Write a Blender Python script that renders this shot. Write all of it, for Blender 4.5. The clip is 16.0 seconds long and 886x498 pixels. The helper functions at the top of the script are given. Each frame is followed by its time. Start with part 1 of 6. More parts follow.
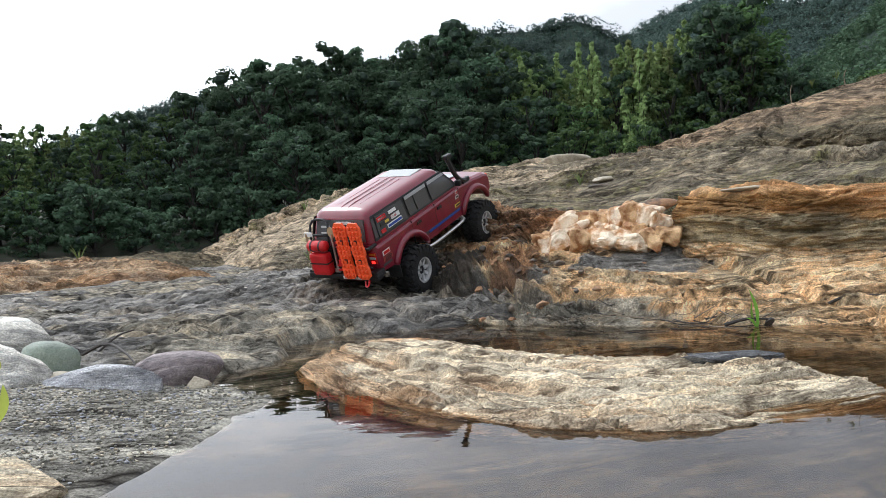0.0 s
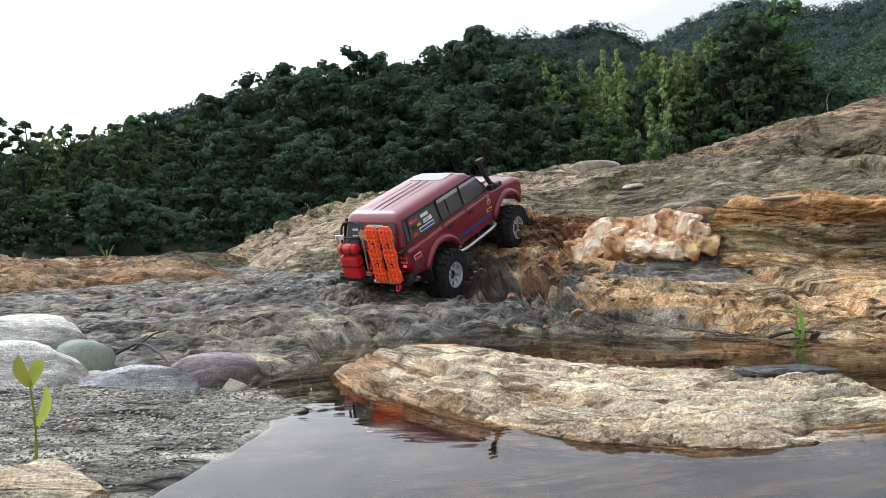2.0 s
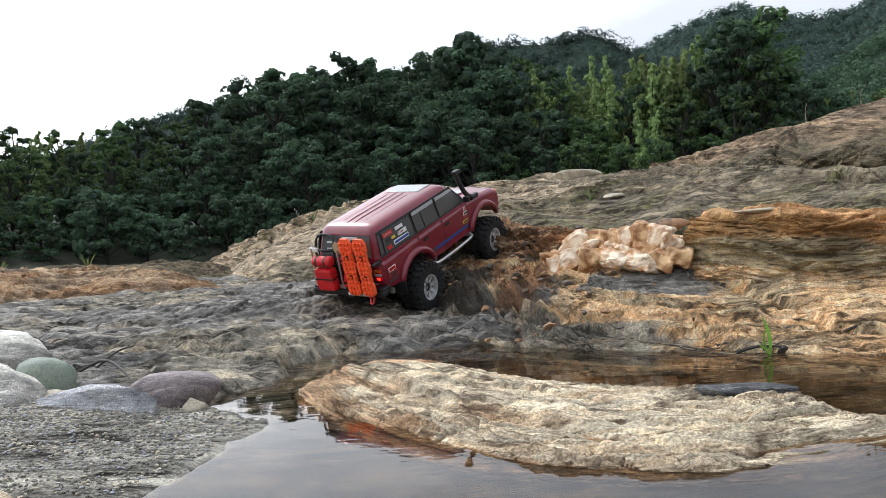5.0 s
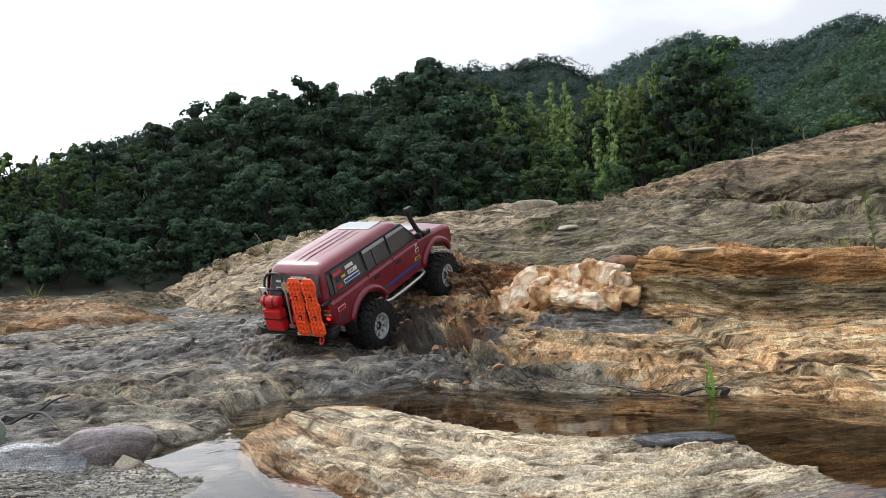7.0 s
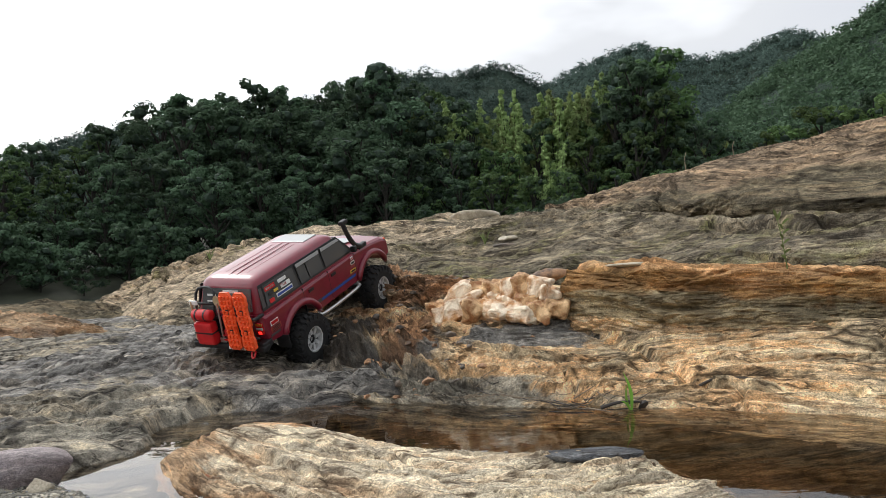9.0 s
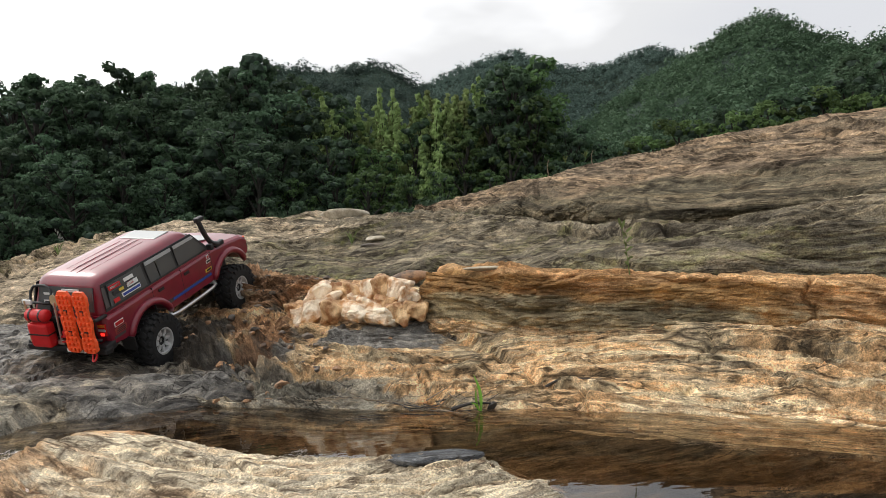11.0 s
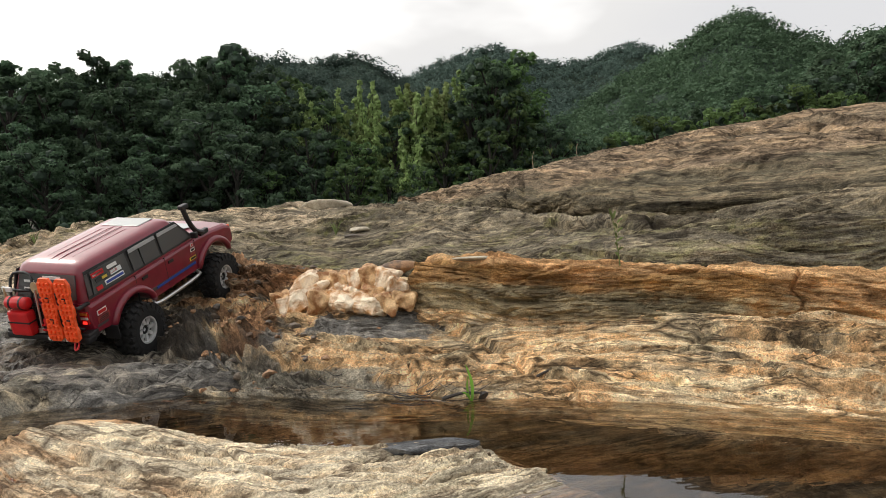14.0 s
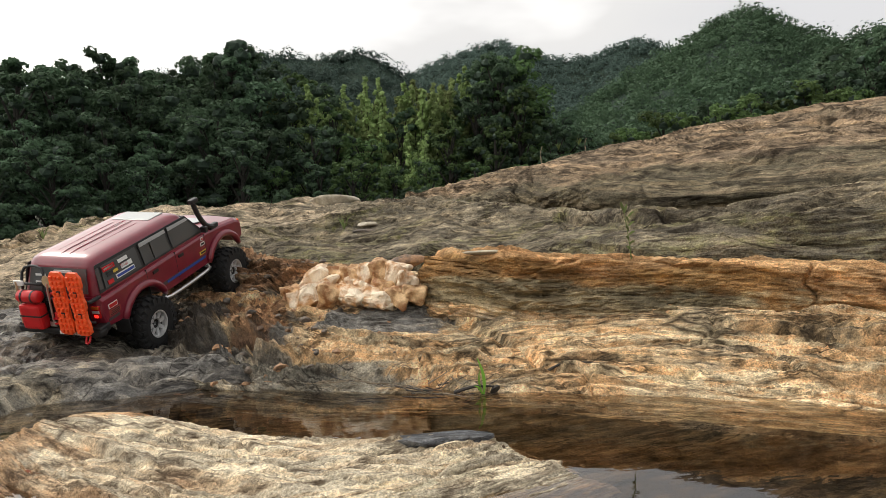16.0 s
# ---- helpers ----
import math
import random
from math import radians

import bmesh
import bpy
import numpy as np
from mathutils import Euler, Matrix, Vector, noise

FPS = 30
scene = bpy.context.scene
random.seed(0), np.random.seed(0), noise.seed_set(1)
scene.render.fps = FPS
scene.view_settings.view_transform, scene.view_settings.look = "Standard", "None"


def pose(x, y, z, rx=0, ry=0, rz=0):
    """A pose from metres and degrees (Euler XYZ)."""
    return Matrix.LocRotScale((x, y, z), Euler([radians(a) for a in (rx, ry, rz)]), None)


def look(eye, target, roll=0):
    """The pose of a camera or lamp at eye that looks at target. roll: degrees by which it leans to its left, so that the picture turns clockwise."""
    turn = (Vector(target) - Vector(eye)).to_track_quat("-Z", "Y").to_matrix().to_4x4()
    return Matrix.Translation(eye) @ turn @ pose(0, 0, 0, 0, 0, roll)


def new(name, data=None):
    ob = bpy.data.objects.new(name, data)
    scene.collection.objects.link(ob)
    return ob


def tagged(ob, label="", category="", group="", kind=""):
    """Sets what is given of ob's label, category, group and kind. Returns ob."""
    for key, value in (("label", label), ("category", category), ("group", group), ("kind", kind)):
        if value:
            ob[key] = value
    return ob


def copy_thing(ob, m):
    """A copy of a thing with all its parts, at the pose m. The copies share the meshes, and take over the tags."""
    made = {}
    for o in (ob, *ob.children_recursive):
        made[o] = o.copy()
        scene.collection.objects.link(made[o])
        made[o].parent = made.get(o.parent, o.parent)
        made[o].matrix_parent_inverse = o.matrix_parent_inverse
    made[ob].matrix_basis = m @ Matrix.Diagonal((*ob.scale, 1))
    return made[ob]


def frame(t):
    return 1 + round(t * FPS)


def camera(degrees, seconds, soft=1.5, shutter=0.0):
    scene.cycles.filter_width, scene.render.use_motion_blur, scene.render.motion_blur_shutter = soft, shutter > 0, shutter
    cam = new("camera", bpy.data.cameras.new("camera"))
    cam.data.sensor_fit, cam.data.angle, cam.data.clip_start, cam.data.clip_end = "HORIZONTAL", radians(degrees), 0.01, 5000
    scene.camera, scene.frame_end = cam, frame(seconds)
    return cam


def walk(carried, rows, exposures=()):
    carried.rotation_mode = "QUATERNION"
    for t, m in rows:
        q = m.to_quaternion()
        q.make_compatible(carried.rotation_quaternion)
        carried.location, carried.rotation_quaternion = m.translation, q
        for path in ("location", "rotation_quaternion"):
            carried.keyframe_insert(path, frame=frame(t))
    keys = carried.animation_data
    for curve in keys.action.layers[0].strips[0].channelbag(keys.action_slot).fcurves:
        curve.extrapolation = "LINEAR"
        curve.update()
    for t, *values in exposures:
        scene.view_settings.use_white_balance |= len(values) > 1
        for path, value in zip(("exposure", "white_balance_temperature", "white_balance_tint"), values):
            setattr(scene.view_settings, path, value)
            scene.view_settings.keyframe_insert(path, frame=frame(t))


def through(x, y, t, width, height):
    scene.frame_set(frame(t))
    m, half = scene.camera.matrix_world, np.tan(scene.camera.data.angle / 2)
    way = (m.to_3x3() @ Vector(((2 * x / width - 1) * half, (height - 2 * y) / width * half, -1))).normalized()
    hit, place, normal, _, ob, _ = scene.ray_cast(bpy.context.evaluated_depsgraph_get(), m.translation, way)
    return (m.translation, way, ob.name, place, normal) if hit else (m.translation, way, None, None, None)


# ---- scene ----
cam = camera(61.0, 16.0, 0.7)
PATH = [
    (0, (-0.012, -0.022, 0.181), (-0.009, 1.978, 0.145), -3.7),
    (0.5, (-0.008, -0.014, 0.174), (-0.025, 1.986, 0.149), -2.9),
    (1, (-0.023, -0.015, 0.178), (-0.052, 1.984, 0.149), -3.2),
    (1.5, (-0.029, 0.006, 0.179), (-0.063, 2.005, 0.162), -3.0),
    (2, (-0.038, -0.003, 0.182), (-0.088, 1.996, 0.162), -2.7),
    (2.5, (-0.042, -0.003, 0.182), (-0.092, 1.997, 0.167), -2.6),
    (3, (-0.043, -0.002, 0.178), (-0.095, 1.998, 0.163), -2.5),
    (5.5, (0.001, 0.005, 0.203), (0.002, 2.005, 0.206), -2.9),
    (6, (0.001, 0.012, 0.211), (0.031, 2.011, 0.243), -3.0),
    (6.5, (0.003, 0.004, 0.217), (0.047, 2.003, 0.253), -3.1),
    (7, (0.024, 0.005, 0.226), (0.104, 2.003, 0.278), -3.0),
    (7.5, (0.025, -0.006, 0.225), (0.138, 1.991, 0.268), -2.8),
    (8, (0.031, 0.0, 0.225), (0.155, 1.996, 0.265), -3.1),
    (8.5, (0.037, -0.005, 0.238), (0.177, 1.99, 0.282), -3.1),
    (9, (0.061, -0.015, 0.242), (0.273, 1.973, 0.302), -2.9),
    (9.5, (0.076, -0.027, 0.244), (0.365, 1.952, 0.286), -2.6),
    (10, (0.096, -0.023, 0.248), (0.518, 1.931, 0.292), -2.6),
    (12.5, (0.083, -0.016, 0.244), (0.657, 1.899, 0.274), -1.7),
    (13, (0.075, 0.003, 0.238), (0.661, 1.915, 0.264), -1.6),
    (13.5, (0.077, -0.004, 0.24), (0.664, 1.908, 0.265), -1.8),
    (14, (0.077, -0.002, 0.24), (0.665, 1.909, 0.263), -1.6),
    (14.5, (0.071, 0.002, 0.24), (0.654, 1.915, 0.261), -1.7),
    (15, (0.071, 0.003, 0.24), (0.652, 1.916, 0.259), -1.7),
    (15.5, (0.069, 0.004, 0.238), (0.648, 1.918, 0.254), -1.6),
    (16, (0.068, 0.004, 0.235), (0.642, 1.92, 0.249), -1.6),
]
# the film darkens and warms a little as it turns from the sky to the rock
EXPOSURES = [(0, -0.48, 5930, 10), (3, -0.46, 5930, 10), (6, -0.55, 6000, 10), (9.5, -0.64, 6330, 10), (13, -0.64, 6680, 10), (16, -0.62, 6750, 10)]
walk(cam, [(t, look(eye, target, roll)) for t, eye, target, roll in PATH], EXPOSURES)

from mathutils.bvhtree import BVHTree

# ---- light ----
world = bpy.data.worlds.new("overcast_sky")
scene.world = world
world.use_nodes = True
SUN_AZ, SUN_EL = -38.0, 48.0


def build_sky():
    nt = world.node_tree
    nt.nodes.clear()
    out = nt.nodes.new("ShaderNodeOutputWorld")
    bg = nt.nodes.new("ShaderNodeBackground")
    sky = nt.nodes.new("ShaderNodeTexSky")
    sky.sky_type, sky.sun_disc = "NISHITA", False
    sky.sun_elevation, sky.sun_rotation = radians(SUN_EL), radians(SUN_AZ)
    sky.air_density, sky.dust_density = 1.0, 3.0
    tex = nt.nodes.new("ShaderNodeTexCoord")
    mp = nt.nodes.new("ShaderNodeMapping")
    mp.inputs["Scale"].default_value = (1.0, 1.0, 2.6)
    mp.inputs["Location"].default_value = (0.35, 0.2, 0.0)
    no = nt.nodes.new("ShaderNodeTexNoise")
    no.inputs["Scale"].default_value, no.inputs["Detail"].default_value = 1.7, 5.0
    no.inputs["Roughness"].default_value = 0.5
    side = nt.nodes.new("ShaderNodeVectorMath")
    side.operation = "DOT_PRODUCT"
    side.inputs[1].default_value = (0.62, -0.30, -0.30)
    shift = nt.nodes.new("ShaderNodeMath")
    shift.operation = "ADD"
    shift.inputs[1].default_value = 0.36
    add = nt.nodes.new("ShaderNodeMath")
    add.operation = "ADD"
    ramp = nt.nodes.new("ShaderNodeValToRGB")
    e = ramp.color_ramp.elements
    e[0].position, e[0].color = 0.24, (25, 24.6, 24, 1)
    e[1].position, e[1].color = 0.86, (8.4, 8.5, 8.8, 1)
    for at, lit in ((0.46, 15.5), (0.62, 9.3)):
        mid = e.new(at)
        mid.color = (lit, lit, lit, 1)
    mix = nt.nodes.new("ShaderNodeMix")
    mix.data_type = "RGBA"
    mix.inputs[0].default_value = 0.9
    ln = nt.links.new
    ln(tex.outputs["Generated"], mp.inputs[0])
    ln(mp.outputs[0], no.inputs["Vector"])
    ln(tex.outputs["Generated"], side.inputs[0])
    ln(side.outputs["Value"], shift.inputs[0])
    ln(no.outputs[0], add.inputs[0])
    ln(shift.outputs[0], add.inputs[1])
    ln(add.outputs[0], ramp.inputs[0])
    ln(sky.outputs[0], mix.inputs[6])
    ln(ramp.outputs[0], mix.inputs[7])
    ln(mix.outputs[2], bg.inputs[0])
    bg.inputs[1].default_value = 0.15
    ln(bg.outputs[0], out.inputs[0])


build_sky()
sun = new("sun", bpy.data.lights.new("sun", "SUN"))
sun.data.energy, sun.data.angle, sun.data.color = 1.5, radians(11), (1.0, 0.96, 0.9)
sun_from = Vector((math.sin(radians(SUN_AZ)) * math.cos(radians(SUN_EL)), math.cos(radians(SUN_AZ)) * math.cos(radians(SUN_EL)), math.sin(radians(SUN_EL))))
sun.matrix_world = look(sun_from * 50, (0, 0, 0))


# ---- materials ----
def nodes_of(name):
    mat = bpy.data.materials.new(name)
    mat.use_nodes = True
    nt = mat.node_tree
    return mat, nt, nt.nodes["Principled BSDF"]


def ramp_node(nt, stops):
    r = nt.nodes.new("ShaderNodeValToRGB")
    e = r.color_ramp.elements
    while len(e) < len(stops):
        e.new(0.5)
    for el, (p, c) in zip(e, stops):
        el.position, el.color = p, (*c, 1) if len(c) == 3 else c
    return r


def noise_node(nt, vec, scale, detail=6.0, rough=0.6, stretch=None, distort=0.0):
    if stretch:
        mp = nt.nodes.new("ShaderNodeMapping")
        mp.inputs["Scale"].default_value = stretch
        nt.links.new(vec, mp.inputs[0])
        vec = mp.outputs[0]
    n = nt.nodes.new("ShaderNodeTexNoise")
    n.inputs["Scale"].default_value, n.inputs["Detail"].default_value = scale, detail
    n.inputs["Roughness"].default_value, n.inputs["Distortion"].default_value = rough, distort
    nt.links.new(vec, n.inputs["Vector"])
    return n.outputs[0]


def mix_rgb(nt, fac, a, b, mode="MIX"):
    m = nt.nodes.new("ShaderNodeMix")
    m.data_type, m.blend_type = "RGBA", mode
    for value, slot in ((fac, 0), (a, 6), (b, 7)):
        if isinstance(value, (int, float)):
            m.inputs[slot].default_value = value
        elif isinstance(value, tuple):
            m.inputs[slot].default_value = (*value, 1)
        else:
            nt.links.new(value, m.inputs[slot])
    return m.outputs[2]


def math_node(nt, op, a, b=0.0, clamp=False):
    m = nt.nodes.new("ShaderNodeMath")
    m.operation, m.use_clamp = op, clamp
    for value, slot in ((a, 0), (b, 1)):
        if isinstance(value, (int, float)):
            m.inputs[slot].default_value = value
        else:
            nt.links.new(value, m.inputs[slot])
    return m.outputs[0]


def bump_chain(nt, bsdf, heights):
    last = None
    for h, strength, dist in heights:
        b = nt.nodes.new("ShaderNodeBump")
        b.inputs["Strength"].default_value, b.inputs["Distance"].default_value = strength, dist
        nt.links.new(h, b.inputs["Height"])
        if last:
            nt.links.new(last, b.inputs["Normal"])
        last = b.outputs[0]
    nt.links.new(last, bsdf.inputs["Normal"])


def rock_material(name, palettes, scale=1.0, relief=1.0, cracks=1.0, dark=(0.03, 0.024, 0.018), moss=None, wave=1.0, blotch=1.0):
    """Thinly bedded rock. palettes: (bands along the beds, stains, roughness, wetness); the first is the ground,
    each other one comes in where the mesh's attribute zone_1, zone_2 ... says, ragged along the beds."""
    mat, nt, bsdf = nodes_of(name)
    uv = nt.nodes.new("ShaderNodeUVMap").outputs[0]
    obj = nt.nodes.new("ShaderNodeTexCoord").outputs["Object"]

    def bend(vec, freq, by):
        wob = nt.nodes.new("ShaderNodeTexNoise")
        wob.inputs["Scale"].default_value, wob.inputs["Detail"].default_value = freq * scale, 3
        nt.links.new(vec, wob.inputs["Vector"])
        sub = nt.nodes.new("ShaderNodeVectorMath")
        sub.operation = "SUBTRACT"
        nt.links.new(wob.outputs["Color"], sub.inputs[0])
        sub.inputs[1].default_value = (0.5, 0.5, 0.5)
        add = nt.nodes.new("ShaderNodeVectorMath")
        add.operation = "MULTIPLY_ADD"
        nt.links.new(sub.outputs[0], add.inputs[0])
        add.inputs[1].default_value = tuple(v / scale for v in by)
        nt.links.new(vec, add.inputs[2])
        return add.outputs[0]

    warped = bend(bend(uv, 2.6, (0.12, 0.05 * wave, 0)), 15, (0.02, 0.0045 * wave, 0))
    beds = noise_node(nt, warped, scale, 7, 0.62, (2.2, 21, 1))
    lam = noise_node(nt, warped, scale, 6, 0.66, (8, 88, 1))
    hair = noise_node(nt, warped, scale, 3, 0.6, (38, 300, 1))
    spot = noise_node(nt, obj, 42 * scale, 8, 0.7)
    grain = noise_node(nt, obj, 380 * scale, 3, 0.65)
    broad = noise_node(nt, obj, 4.6 * scale, 6, 0.62)

    def centred(value, by):
        return math_node(nt, "MULTIPLY", math_node(nt, "SUBTRACT", value, 0.5), by)

    def total(*values):
        out = values[0]
        for v in values[1:]:
            out = math_node(nt, "ADD", out, v)
        return out

    along = total(0.5, centred(beds, 0.85), centred(lam, 0.5), centred(spot, 0.35 * blotch))
    stain = total(0.5, centred(broad, 1.2), centred(lam, 0.5), centred(spot, 0.35))
    ragged = total(centred(lam, 1.1), centred(spot, 0.9), centred(beds, 0.7))
    colour = rough = wetness = None
    for k, (bands, stains, gloss, wet) in enumerate(palettes):
        col, st = ramp_node(nt, bands), ramp_node(nt, stains)
        nt.links.new(along, col.inputs[0])
        nt.links.new(along, st.inputs[0])
        mask = ramp_node(nt, [(0.5, (0, 0, 0)), (0.62, (1, 1, 1))])
        nt.links.new(stain, mask.inputs[0])
        c = mix_rgb(nt, math_node(nt, "MULTIPLY", mask.outputs[0], 0.8), col.outputs[0], st.outputs[0])
        if k == 0:
            colour, rough, wetness = c, gloss, wet
            continue
        at = nt.nodes.new("ShaderNodeAttribute")
        at.attribute_name = f"zone_{k}"
        some = math_node(nt, "MULTIPLY", total(at.outputs["Fac"], ragged, -0.33), 3.0, True)
        colour = mix_rgb(nt, some, colour, c)

        def blend(was, now):
            return math_node(nt, "ADD", math_node(nt, "MULTIPLY", math_node(nt, "SUBTRACT", 1.0, some), was), math_node(nt, "MULTIPLY", some, now))
        rough, wetness = blend(rough, gloss), blend(wetness, wet)
    if moss:
        m = ramp_node(nt, [(0.56, (0, 0, 0)), (0.70, (1, 1, 1))])
        nt.links.new(total(0.5, centred(noise_node(nt, obj, 5.5 * scale, 7, 0.65), 1.0), centred(spot, 0.5)), m.inputs[0])
        colour = mix_rgb(nt, math_node(nt, "MULTIPLY", m.outputs[0], 0.75), colour, moss)
    for value, lo, hi, amount in ((hair, 0.7, 1.4, 0.3), (spot, 0.6, 1.45, 0.5 * min(1.0, blotch)), (grain, 0.5, 1.75, 0.72)):
        tone = ramp_node(nt, [(0.34, (lo,) * 3), (0.5, (1.12,) * 3), (0.66, (hi,) * 3)])
        nt.links.new(value, tone.inputs[0])
        colour = mix_rgb(nt, amount, colour, tone.outputs[0], "MULTIPLY")
    # laminated breaks: layers that end in sharp ragged steps, each with its own tone
    steps, rims = [], []
    for k, (size, count, high, tint) in enumerate((((3.0, 14, 1), 9.0, 0.012, 0.6), ((11, 36, 1), 8.0, 0.006, 0.6), ((42, 95, 1), 7.0, 0.0022, 0.35))):
        level = math_node(nt, "MULTIPLY", noise_node(nt, warped, scale, 7 - k, 0.6, size), count)
        low, way = math_node(nt, "FLOOR", level), math_node(nt, "FRACT", level)
        steps.append((math_node(nt, "ADD", low, math_node(nt, "MULTIPLY", way, 0.25)), high / scale))
        rnd = nt.nodes.new("ShaderNodeTexWhiteNoise")
        rnd.noise_dimensions = "1D"
        nt.links.new(math_node(nt, "ADD", low, 0.37 + 11 * k), rnd.inputs["W"])
        flat = ramp_node(nt, [(0.0, (0.66, 0.66, 0.67)), (0.5, (1.04, 1.04, 1.04)), (1.0, (1.42, 1.4, 1.36))])
        nt.links.new(rnd.outputs["Value"], flat.inputs[0])
        colour = mix_rgb(nt, tint, colour, flat.outputs[0], "MULTIPLY")
        # dark rims: the shade in each step's crevice, painted as colour
        rim = math_node(nt, "SUBTRACT", 1.0, math_node(nt, "MULTIPLY", way, 5.5), True)
        some = ramp_node(nt, [(0.48, (0, 0, 0)), (0.55, (1, 1, 1))])
        nt.links.new(noise_node(nt, obj, (8, 17, 40)[k] * scale, 3), some.inputs[0])
        rims.append(math_node(nt, "MULTIPLY", math_node(nt, "MULTIPLY", rim, some.outputs[0]), (0.9, 0.75, 0.4)[k]))
    # cracks: thin partings along the beds, and joints across them, in places only
    lines = []
    for size, thin, lo in (((2.0, 24, 1), 19.0, 0.46), ((7, 60, 1), 20.0, 0.5)):
        away = math_node(nt, "ABSOLUTE", centred(noise_node(nt, warped, scale, 5, 0.6, size), 1.0))
        line = math_node(nt, "SUBTRACT", 1.0, math_node(nt, "MULTIPLY", away, thin), True)
        keep = ramp_node(nt, [(lo, (0, 0, 0)), (lo + 0.1, (1, 1, 1))])
        nt.links.new(noise_node(nt, obj, 11 * scale, 4), keep.inputs[0])
        lines.append(math_node(nt, "MULTIPLY", line, keep.outputs[0]))
    mp = nt.nodes.new("ShaderNodeMapping")
    mp.inputs["Scale"].default_value = (4.5 * scale, 15 * scale, 1)
    mp.inputs["Rotation"].default_value = (0, 0, 0.18)
    nt.links.new(bend(uv, 26, (0.05, 0.02, 0)), mp.inputs[0])
    vo = nt.nodes.new("ShaderNodeTexVoronoi")
    vo.feature = "DISTANCE_TO_EDGE"
    vo.inputs["Scale"].default_value = 1.0
    nt.links.new(mp.outputs[0], vo.inputs["Vector"])
    joint = math_node(nt, "SUBTRACT", 1.0, math_node(nt, "MULTIPLY", vo.outputs["Distance"], 20.0), True)
    keep = ramp_node(nt, [(0.47, (0, 0, 0)), (0.58, (1, 1, 1))])
    nt.links.new(noise_node(nt, obj, 6 * scale, 5), keep.inputs[0])
    lines.append(math_node(nt, "MULTIPLY", joint, keep.outputs[0]))
    line = math_node(nt, "MAXIMUM", math_node(nt, "MAXIMUM", lines[0], lines[1]), lines[2])
    for rim in rims:
        line = math_node(nt, "MAXIMUM", line, rim)
    colour = mix_rgb(nt, math_node(nt, "MULTIPLY", line, 0.92 * cracks, True), colour, dark)
    nt.links.new(colour, bsdf.inputs["Base Color"])
    shine = math_node(nt, "MULTIPLY", wetness, math_node(nt, "MULTIPLY", total(0.5, centred(broad, 1.5), centred(spot, 1.0)), 1.0, True), True)
    nt.links.new(math_node(nt, "SUBTRACT", rough, math_node(nt, "MULTIPLY", shine, 0.75), True), bsdf.inputs["Roughness"])
    nt.links.new(math_node(nt, "ADD", 0.04, math_node(nt, "MULTIPLY", shine, 0.75)), bsdf.inputs["Specular IOR Level"])
    bump_chain(nt, bsdf, [(h, min(1.0, 0.9 * relief), d) for h, d in steps] + [(beds, min(1.0, 0.7 * relief), 0.016 / scale), (lam, min(1.0, 0.6 * relief), 0.006 / scale), (spot, min(1.0, 0.7 * relief), 0.007 / scale), (grain, 0.6 * relief, 0.0012), (line, -1.0 * relief, 0.007)])
    return mat


def plain_material(name, colour, rough=0.5, metal=0.0, vary=0.12, scale=40.0, bump=0.0, spec=0.5, coat=0.0):
    mat, nt, bsdf = nodes_of(name)
    obj = nt.nodes.new("ShaderNodeTexCoord").outputs["Object"]
    n = noise_node(nt, obj, scale, 5, 0.6)
    lo, hi = tuple(v * (1 - vary) for v in colour), tuple(min(1.0, v * (1 + vary)) for v in colour)
    r = ramp_node(nt, [(0.3, lo), (0.7, hi)])
    nt.links.new(n, r.inputs[0])
    nt.links.new(r.outputs[0], bsdf.inputs["Base Color"])
    bsdf.inputs["Roughness"].default_value, bsdf.inputs["Metallic"].default_value = rough, metal
    bsdf.inputs["Specular IOR Level"].default_value = spec
    bsdf.inputs["Coat Weight"].default_value = coat
    bsdf.inputs["Coat Roughness"].default_value = 0.12
    if bump:
        bump_chain(nt, bsdf, [(n, 0.5, bump)])
    return mat


def leaf_material(name, dark, light, through=0.25):
    mat, nt, bsdf = nodes_of(name)
    geo = nt.nodes.new("ShaderNodeNewGeometry")
    info = nt.nodes.new("ShaderNodeObjectInfo")
    obj = nt.nodes.new("ShaderNodeTexCoord").outputs["Object"]
    r = ramp_node(nt, [(0.0, dark), (1.0, light)])
    f = math_node(nt, "ADD", math_node(nt, "MULTIPLY", geo.outputs["Random Per Island"], 0.3), math_node(nt, "MULTIPLY", noise_node(nt, obj, 0.55, 3), 0.7))
    nt.links.new(f, r.inputs[0])
    hue = nt.nodes.new("ShaderNodeHueSaturation")
    nt.links.new(math_node(nt, "ADD", 0.485, math_node(nt, "MULTIPLY", info.outputs["Random"], 0.03)), hue.inputs["Hue"])
    nt.links.new(math_node(nt, "ADD", 0.6, math_node(nt, "MULTIPLY", info.outputs["Random"], 0.85)), hue.inputs["Value"])
    nt.links.new(r.outputs[0], hue.inputs["Color"])
    nt.links.new(hue.outputs[0], bsdf.inputs["Base Color"])
    bsdf.inputs["Roughness"].default_value = 0.75
    bsdf.inputs["Specular IOR Level"].default_value = 0.12
    tr = nt.nodes.new("ShaderNodeBsdfTranslucent")
    nt.links.new(hue.outputs[0], tr.inputs[0])
    ms = nt.nodes.new("ShaderNodeMixShader")
    ms.inputs[0].default_value = through
    nt.links.new(bsdf.outputs[0], ms.inputs[1])
    nt.links.new(tr.outputs[0], ms.inputs[2])
    nt.links.new(ms.outputs[0], nt.nodes["Material Output"].inputs[0])
    return mat



